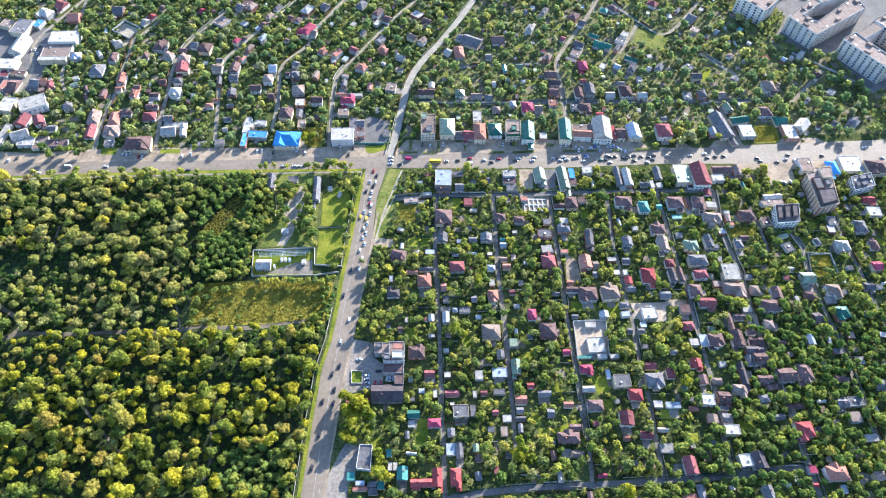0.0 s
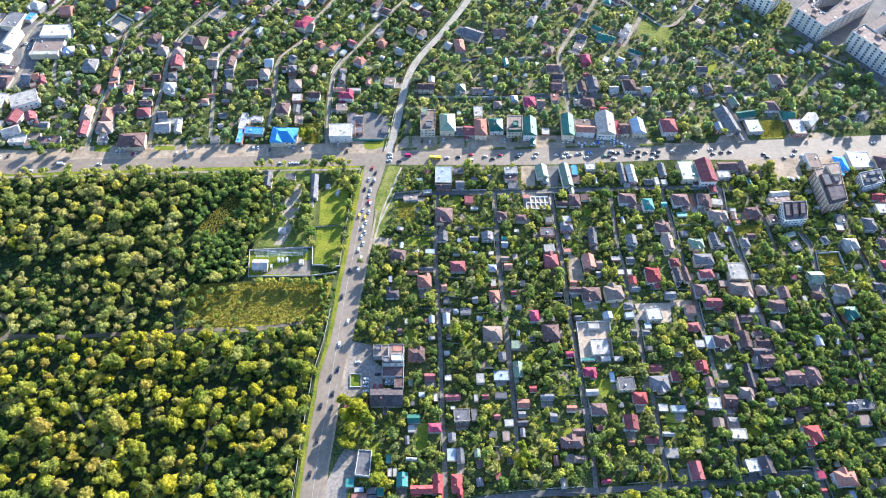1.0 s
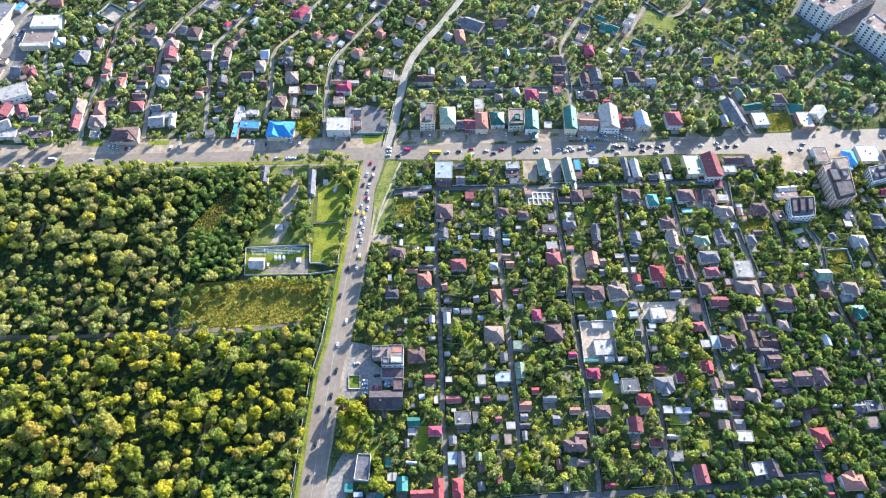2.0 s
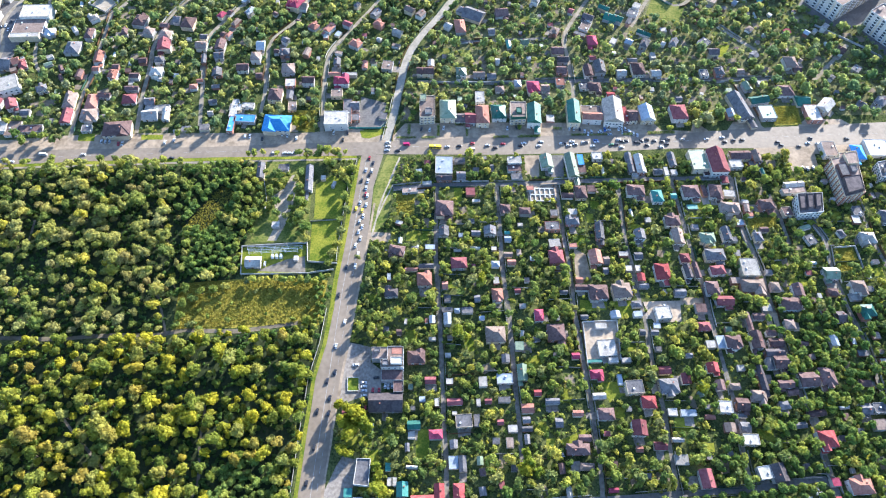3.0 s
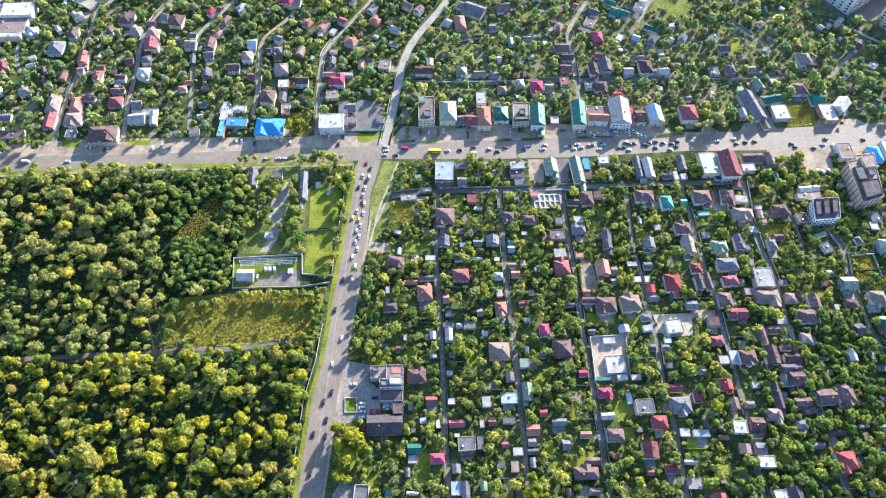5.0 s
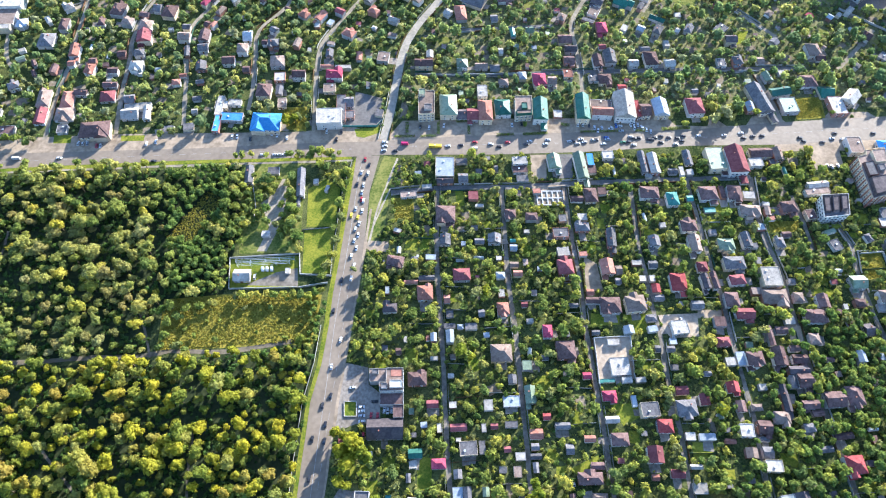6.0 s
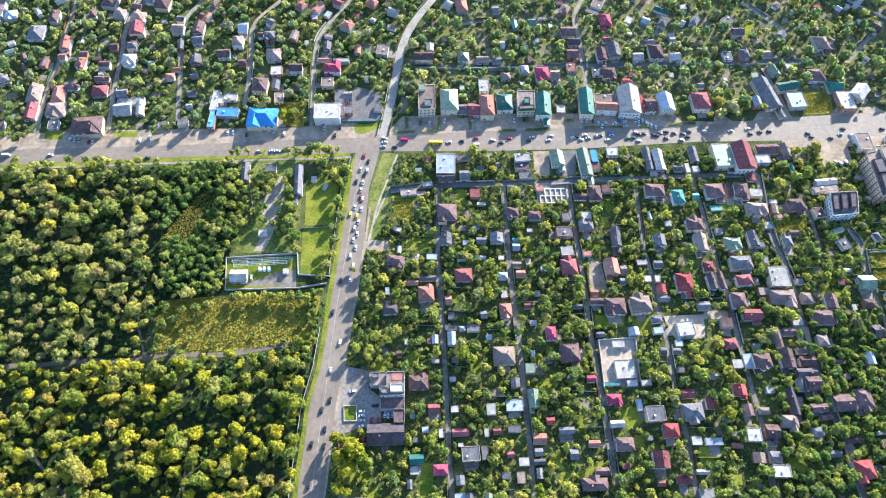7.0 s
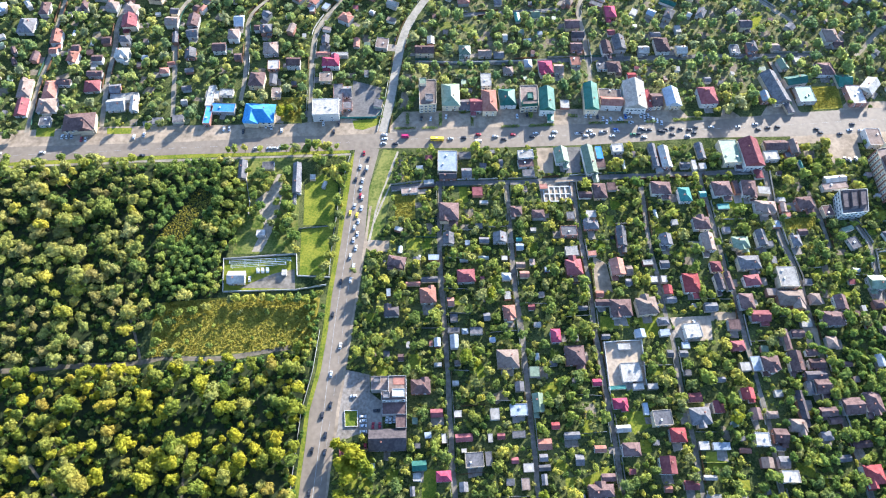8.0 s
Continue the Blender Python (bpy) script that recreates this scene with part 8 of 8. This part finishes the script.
# dark trees grow here; their leaf colour also stands in for the corner's shade
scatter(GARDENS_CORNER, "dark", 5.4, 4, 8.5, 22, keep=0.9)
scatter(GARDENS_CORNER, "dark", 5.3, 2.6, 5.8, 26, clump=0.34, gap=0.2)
scatter(GARDENS_CORNER, "garden", 12, 4, 7.5, 27, keep=0.7, gap=0.25)
scatter(GARDENS_SOUTH_EAST, "garden", 11.0, 7, 11, 25, keep=0.7, gap=0.33, outside=GARDENS_CORNER)
scatter(GARDENS_SOUTH_EAST, "garden", 4.4, 2.4, 7.2, 18, clump=0.31, gap=0.14, outside=GARDENS_CORNER)
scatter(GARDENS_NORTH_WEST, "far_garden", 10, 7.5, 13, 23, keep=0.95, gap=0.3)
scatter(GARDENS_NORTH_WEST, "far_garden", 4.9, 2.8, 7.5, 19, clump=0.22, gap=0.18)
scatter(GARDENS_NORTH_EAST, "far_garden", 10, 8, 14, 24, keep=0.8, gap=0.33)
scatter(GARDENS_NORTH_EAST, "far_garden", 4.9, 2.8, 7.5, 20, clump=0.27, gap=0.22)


def grow(kind_name, single, around):
    """The trees nearest to a point of the plan stand singly; the rest of the wood is one mass."""
    kind = KINDS[kind_name]
    rng = random.Random(len(kind_name))
    trees = sorted(groves[kind_name], key=lambda t: (not t[3], math.hypot(t[0] - around[0], t[1] - around[1])))
    for x, y, r, _ in trees[:single]:
        root = tagged(new(kind["name"]), kind["label"], "tree", kind["name"].replace("_", " ") + "s")
        m = pose(x, y, 0, 0, 0, rng.uniform(0, 360))
        root.matrix_world = m
        root.scale = (r, r, r * rng.uniform(0.85, 1.15))
        part("trunk", kind["trunk_mesh"], root)
        part("crown", kind["meshes"][rng.randrange(len(kind["meshes"]))], root)
    rest = trees[single:]
    if not rest:
        return
    wood_v, wood_f, leaf_v, leaf_f, tints, n, k = [], [], [], [], [], 0, 0
    tv, tf = kind["trunk"][0][:10], kind["trunk"][1][:10]
    for x, y, r, _ in rest:
        v, f = kind["crowns"][rng.randrange(len(kind["crowns"]))]
        a = rng.uniform(0, 2 * math.pi)
        turn = np.array(((math.cos(a), -math.sin(a), 0), (math.sin(a), math.cos(a), 0), (0, 0, rng.uniform(0.85, 1.15)))) * r
        at = np.array((x, y, 0))
        leaf_v.append((v + np.array((0, 0, kind["mid"]))) @ turn.T + at)
        leaf_f.append(f + n)
        tints.append(np.full(len(v), rng.random()))
        n += len(v)
        wood_v.append(tv @ turn.T + at)
        wood_f.append(tf + k)
        k += len(tv)
    mass = tagged(new(kind["name"] + "s"), "many " + kind["label"].replace(" tree", " trees"), "trees", kind="stuff")
    part("trunks", triangles("trunks", np.concatenate(wood_v), np.concatenate(wood_f), BARK), mass)
    part("crowns", triangles("crowns", np.concatenate(leaf_v), np.concatenate(leaf_f), kind["mat"], np.concatenate(tints)), mass)


grow("forest", 80, (-60, -240))
grow("olive", 45, (-110, -90))
grow("golden", 60, (0, -200))
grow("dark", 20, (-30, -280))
grow("garden", 97, (110, -230))
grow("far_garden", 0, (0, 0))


# ---- undergrowth, hedges and weeds ----
def undergrowth(name, label, mat, regions, step, small, large, seed, free=True):
    rng = random.Random(seed)
    shapes = [crown_shape(90 + s, 0, 14, 0.36, 0.7) for s in range(6)]
    all_v, all_f, tints, n = [], [], [], 0
    for region in regions:
        pts = list(region)
        ok = inside(pts, CX, CY)
        if free:
            ok &= ~taken
        xs, ys = np.nonzero(ok)
        count = int(len(xs) / (step * step))
        for k in rng.sample(range(len(xs)), min(count, len(xs))):
            x, y = X0 + xs[k] + rng.random(), Y0 + ys[k] + rng.random()
            v, f = shapes[rng.randrange(6)]
            r, a = rng.uniform(small, large), rng.uniform(0, 6.28)
            turn = np.array(((math.cos(a), -math.sin(a), 0), (math.sin(a), math.cos(a), 0), (0, 0, 0.8))) * r
            all_v.append(v @ turn.T + np.array((x, y, 0.35 * r)))
            all_f.append(f + n)
            tints.append(np.full(len(v), rng.random()))
            n += len(v)
    tagged(new(name, triangles(name, np.concatenate(all_v), np.concatenate(all_f), mat, np.concatenate(tints))), label, "plants", kind="stuff")


undergrowth("meadow_weeds", "tall yellow-green weeds covering the meadow", LEAF_WEED, (MEADOW, WEED_STRIP, WEED_PLOT_STREET, WEED_PLOT_SHOP, WEED_PLOT_CORNER, WEED_PLOT_EAST, WEED_PLOT_LANE), 1.15, 0.5, 0.95, 5, free=False)
undergrowth("garden_bushes", "low green bushes and garden shrubs", LEAF_GARDEN, (GARDENS_SOUTH_EAST,), 3.5, 0.6, 2.0, 6)
undergrowth("far_garden_bushes", "low green bushes beyond the high street", LEAF_GARDEN, (GARDENS_NORTH_WEST, GARDENS_NORTH_EAST), 7.0, 0.9, 2.4, 9)
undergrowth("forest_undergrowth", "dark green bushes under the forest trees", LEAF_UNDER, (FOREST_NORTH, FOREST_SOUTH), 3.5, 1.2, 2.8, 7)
undergrowth("compound_bushes", "scattered bushes on rough grass", LEAF_GARDEN, (COMPOUND_EAST, COMPOUND_WEST), 5.5, 0.8, 1.8, 8)


def hedge(ax, ay, bx, by, wide, high):
    """A clipped hedge: a box of leaf sprays along a line."""
    rng = np.random.default_rng(int(abs(ax) * 10 + abs(ay)))
    length = math.hypot(bx - ax, by - ay)
    count = int(length * wide * 16)
    spot = rng.uniform((0, -wide / 2, 0.15), (length, wide / 2, high), (count, 3))
    tri = spot[:, None, :] + rng.normal(size=(count, 3, 3)) * 0.26
    tri[:, :, 2] = np.clip(tri[:, :, 2], 0.02, high + 0.2)
    ob = new("hedge", triangles("hedge", tri.reshape(-1, 3), np.arange(3 * count).reshape(-1, 3), LEAF_DARK, np.repeat(rng.random(count) * 0.5, 3)))
    ob.matrix_world = pose(ax, ay, 0.03, 0, 0, math.degrees(math.atan2(by - ay, bx - ax)))
    tagged(ob, "low clipped green hedge along the forecourt", "hedge", "street hedges")


for row in ((33.2, 25.6, 50, 25.9, 2.0, 1.3), (54.8, 26, 67.2, 26.2, 2.0, 1.2), (117.5, 27, 132, 27.4, 2.2, 1.2), (139.3, 27.6, 159.8, 28.6, 2.4, 1.2), (187.4, 30, 200.6, 30.2, 2.0, 1.2),
            (203.1, 30.3, 220.3, 30.6, 1.8, 1.2), (233.8, 31, 243.8, 31.4, 2.4, 1.3), (172.2, 37.6, 179.5, 36.9, 2.6, 1.6), (69.4, 27.5, 69.8, 40.5, 2.4, 2.2), (84.5, 41.2, 93.5, 41.4, 2.4, 2.0), (94.6, 28, 94.9, 38.5, 2.0, 1.8), (256, 32.5, 281, 34, 3.0, 1.3), (43.5, 29, 43.8, 40, 2.6, 2.4)):
    hedge(*row)


# ---- vehicles ----
def car_shape(length, width, low, high, cab0, cab1):
    """Body with sloped ends, and the glazed cabin above it."""
    a, b = length / 2, width / 2
    side = [(-a, 0.3), (-a + 0.05, low * 0.9), (-a + 0.25, low), (a - 0.9, low * 0.97), (a - 0.12, low * 0.78), (a, 0.35), (a - 0.1, 0.22), (-a + 0.1, 0.22)]
    n = len(side)
    v = [(x, -b, z) for x, z in side] + [(x, b, z) for x, z in side]
    f = [tuple(range(n)), tuple(range(2 * n - 1, n - 1, -1))] + [(i, n + i, n + (i + 1) % n, (i + 1) % n) for i in range(n)]
    c = b - 0.08
    cab = [(cab0, -c, low - 0.04), (cab1, -c, low - 0.04), (cab1, c, low - 0.04), (cab0, c, low - 0.04), (cab0 + 0.35, -c + 0.16, high), (cab1 - 0.6, -c + 0.16, high), (cab1 - 0.6, c - 0.16, high), (cab0 + 0.35, c - 0.16, high)]
    roof = box(cab0 + 0.33, -c + 0.14, high, cab1 - 0.58, c - 0.14, high + 0.05, 0.04)
    return (v, f), (cab, list(BOX_FACES)), roof


def wheel_shape(r, w):
    v = [(r * math.cos(k * 0.6283), s * w / 2, r * math.sin(k * 0.6283)) for s in (-1, 1) for k in range(10)]
    return v, [tuple(range(10)), tuple(range(19, 9, -1))] + [(k, k + 10, (k + 1) % 10 + 10, (k + 1) % 10) for k in range(10)]


WHEEL = mesh_of("wheel", *wheel_shape(0.32, 0.22), RUBBER)
BUS_WHEEL = mesh_of("wheel", *wheel_shape(0.48, 0.3), RUBBER)
vehicles = {}


def vehicle(kind, colour):
    if kind == "car":
        body, cabin, roof = car_shape(4.4, 1.8, 0.88, 1.42, -1.75, 1.0)
        root = tagged(new("car", mesh_of("car", *joined(body, roof), PAINTS[colour])), f"{colour} passenger car on the road surface", "car", "cars")
        part("cabin", mesh_of("cabin", *cabin, CAR_GLASS), root)
        spots, me = [(sx * 1.32, sy * 0.82, 0.32) for sx in (-1, 1) for sy in (-1, 1)], WHEEL
    elif kind == "minibus":
        body = joined(box(-3.0, -1.0, 0.35, 2.5, 1.0, 1.3, 0.06), box(2.45, -0.96, 0.35, 3.0, 0.96, 1.05, 0.12), box(-3.0, -0.98, 1.95, 2.2, 0.98, 2.6, 0.14))
        root = tagged(new("minibus", mesh_of("minibus", *body, PAINTS[colour])), f"{colour} minibus with dark windows on the road", "minibus", "minibuses")
        part("glazing", mesh_of("glazing", *box(-2.95, -0.95, 1.3, 2.45, 0.95, 1.95, 0.05), CAR_GLASS), root)
        spots, me = [(sx, sy * 0.92, 0.32) for sx in (-1.9, 1.9) for sy in (-1, 1)], WHEEL
    else:
        body = joined(box(-5.2, -1.22, 0.35, 5.2, 1.22, 1.35), box(-5.2, -1.22, 2.35, 5.2, 1.22, 3.0, 0.12))
        root = tagged(new("bus", mesh_of("bus", *body, PAINTS[colour])), f"{colour} city bus with a band of windows", "bus")
        part("glazing", mesh_of("glazing", *box(-5.14, -1.18, 1.35, 5.14, 1.18, 2.35), CAR_GLASS), root)
        part("hatch", mesh_of("hatch", *box(-1.2, -0.5, 3.0, 0.2, 0.5, 3.2, 0.08), STEEL), root)
        spots, me = [(sx, sy * 1.1, 0.48) for sx in (-3.2, 3.0) for sy in (-1, 1)], BUS_WHEEL
    for p in spots:
        part("wheel", me, root, m=pose(*p))
    return root


def park(kind, turn, rows):
    rng = random.Random(int(turn) + len(rows))
    for x, y, colour in rows:
        m = pose(x, y, 0.06, 0, 0, turn + rng.uniform(-3, 3) + rng.choice((0, 180)))
        take_line(((x, y), (x + 0.1, y)), 2.5)
        if (kind, colour) not in vehicles:
            vehicles[kind, colour] = vehicle(kind, colour)
            vehicles[kind, colour].matrix_world = m
        else:
            copy_thing(vehicles[kind, colour], m)


park("car", 82.4, ((10.2, 2.1, "red"), (13.5, -3.3, "dark"), (7.7, -10.8, "silver"), (12.8, -11.4, "white"), (10.9, -15.4, "dark"), (9.7, -22.7, "white"), (4.7, -22.1, "dark"), (8.6, -29.8, "silver"), (8.4, -36.2, "red"), (9.9, -37.5, "white"), (4.4, -45.1, "silver"), (9.4, -46.9, "white"), (1.3, -50.7, "yellow"), (6.2, -52.5, "yellow"), (7.5, -58, "white"), (4.8, -62.9, "silver"), (7, -68.3, "white"), (4.4, -73.1, "white"), (6.2, -79.5, "white"), (2.7, -85.9, "white"), (5, -93.9, "white"), (3.3, -104.5, "white"), (-3.5, -105.7, "dark"), (-7.8, -129.8, "dark"),))
park("car", 82.4, ((-1.9, -151.8, "white"), (-11.4, -197.2, "dark"), (-6.5, -190.9, "dark"), (-8.8, -209.6, "dark"), (-16.6, -218.7, "dark"), (-8.8, -220, "dark"), (-16.8, -243.1, "dark"), (-7.1, -170.9, "silver"), (-19.7, -265.7, "dark"),))
park("car", 0, ((-286.9, -3.6, "white"), (-230.3, 4.6, "white"), (-156.3, 1.4, "dark"), (-71.7, 7.3, "white"), (-62, 7.4, "white"), (-57.4, 7.4, "white"), (-52.8, 8.2, "white"), (25.6, 19.7, "white"), (25.7, 15.5, "white"), (24.8, 11.3, "silver"), (41.3, 18.5, "white"), (34.1, 10.7, "dark"), (65.3, 15.3, "white"), (76.9, 15.5, "silver"), (87.4, 16.3, "dark"), (99, 19.3, "red"), (98.8, 13.6, "red"), (112.1, 17.3, "white"), (118.8, 14.6, "dark"), (125.9, 18.9, "red"), (141.1, 17, "dark"), (144, 19.9, "white"), (157, 17.2, "white"), (159.5, 21.5, "silver"),))
park("car", 0, ((177.4, 19.6, "white"), (183.6, 17.6, "white"), (197.3, 21.3, "white"), (208.3, 23.6, "blue"), (221.5, 18.8, "green"), (230.2, 16.1, "white"), (228.9, 24.6, "white"), (235.7, 23.3, "dark"), (246, 21.3, "dark"), (254.3, 25, "dark"), (267.9, 23, "dark"), (273.2, 25.2, "dark"), (286.2, 25.4, "white"), (308, 25.7, "white"), (322.7, 28.1, "white"), (324.1, 23, "dark"), (332.1, 24.6, "dark"), (340.5, 25.4, "dark"), (372, 23, "dark"), (374.2, 19.4, "dark"), (389.6, 18.1, "dark"), (399, 21.9, "silver"), (403, 27.7, "dark"), (408.1, 21.3, "white"),))
park("car", 0, ((436.5, 27.5, "dark"), (482.3, 38.5, "white"), (494.9, 25.3, "silver"),))
park("car", 90, ((-219, 19.2, "white"), (-215.5, 19.3, "white"), (-212, 19.3, "silver"), (-204.2, 16.6, "red"), (-201.1, 16.7, "white"), (-165.4, 18.6, "white"), (-158.2, 20.8, "silver"), (-83.4, 23.2, "dark"), (-66.4, 28.5, "white"), (-62.1, 27.1, "white"), (-54, 24.3, "white"), (-22.1, 30.5, "white"), (-10.1, 30.7, "dark"), (-13.7, 22.7, "dark"), (-98.3, 25.9, "white"), (-94.2, 25.9, "silver"), (-311.6, 13.8, "dark"), (-318.3, 11.6, "white"), (214.1, 33.9, "white"), (218.3, 36.2, "blue"), (230.9, 37.1, "white"), (233.6, 33.4, "white"), (236.9, 37.2, "silver"), (239.7, 34.3, "white"),))
park("car", 90, ((386.2, -6.5, "dark"), (389.7, -7.2, "white"), (395.2, -6.4, "silver"), (373.2, 8.7, "white"), (375, 5.9, "white"), (206, 33.8, "silver"), (195.6, 36.6, "dark"), (190.2, 37.2, "white"), (139, 38, "dark"), (130.9, 37.1, "silver"), (-348.9, 163.1, "dark"), (-345.6, 165, "white"), (-342.5, 169.6, "dark"), (-341.3, 158.8, "silver"),))
park("car", 5, ((14, -198.6, "white"), (14.1, -201.3, "white"), (14.3, -204.4, "silver"), (14.4, -208, "white"), (7.8, -185.4, "white"), (22.5, -195.1, "dark"), (310.4, -273.7, "white"), (312.3, -276.4, "white"), (313.7, -279.1, "silver"),))
park("car", 85, ((20.4, -204.4, "red"), (24.6, -204.5, "red"), (29, -200.9, "white"), (31.1, -201.4, "white"), (33.6, -200.9, "silver"), (226.7, -156, "white"), (229.3, -154.5, "white"), (237.4, -140.7, "white"), (34.1, 119.2, "dark"), (51.3, -87.9, "white"),))
park("car", 0, ((179.9, 20.1, "dark"), (187, 22.1, "white"), (189.5, 18.9, "silver"), (199.7, 21.5, "dark"), (204.9, 17.1, "white"), (209, 21.5, "silver"), (225.9, 19.1, "dark"), (231.4, 22.9, "dark"), (244.1, 21.7, "dark"), (248.9, 23.6, "dark"), (253.4, 18.5, "dark"), (260.8, 23.6, "dark"), (265.4, 16.7, "white"), (271, 19.9, "dark"), (221.6, 35.7, "white"), (221.8, 30.5, "silver"), (213.7, 33, "white"),))
park("car", 80, ((186.4, 37.4, "white"), (199.9, 34.3, "silver"), (202.5, 31.1, "white"), (234, 38.4, "white"), (234.3, 33.8, "dark"), (240.7, 33.2, "white"), (243.4, 31.9, "white"), (246.6, 30, "silver"), (54.6, 35.4, "dark"), (61.9, 34.8, "silver"), (74.2, 36.8, "white"),))
# cars left in the yards of houses
rng_car = random.Random(88)
yard_spots = []
for hx, hy, hw, hd, turn, _ in footprints:
    spot = (hx + rng_car.choice((-1, 1)) * (hw / 2 + 2.2), hy + rng_car.uniform(-0.3, 0.3) * hd)
    clear = not any(math.hypot(spot[0] - ox, spot[1] - oy) < max(ow, od) / 2 + 2.4 for ox, oy, ow, od, _, _ in footprints if (ox, oy) != (hx, hy))
    if hw * hd > 80 and hy < 0 and clear and rng_car.random() < 0.22:
        yard_spots.append((round(spot[0], 1), round(spot[1], 1), rng_car.choice(("white", "silver", "dark", "dark", "red", "blue"))))
park("car", 92, yard_spots[:16])
park("bus", 0, ((66.5, 14.5, "yellow"),))
park("minibus", 0, ((41.8, 17.5, "magenta"), (98, 12.2, "white"), (-263, 4.2, "white")))
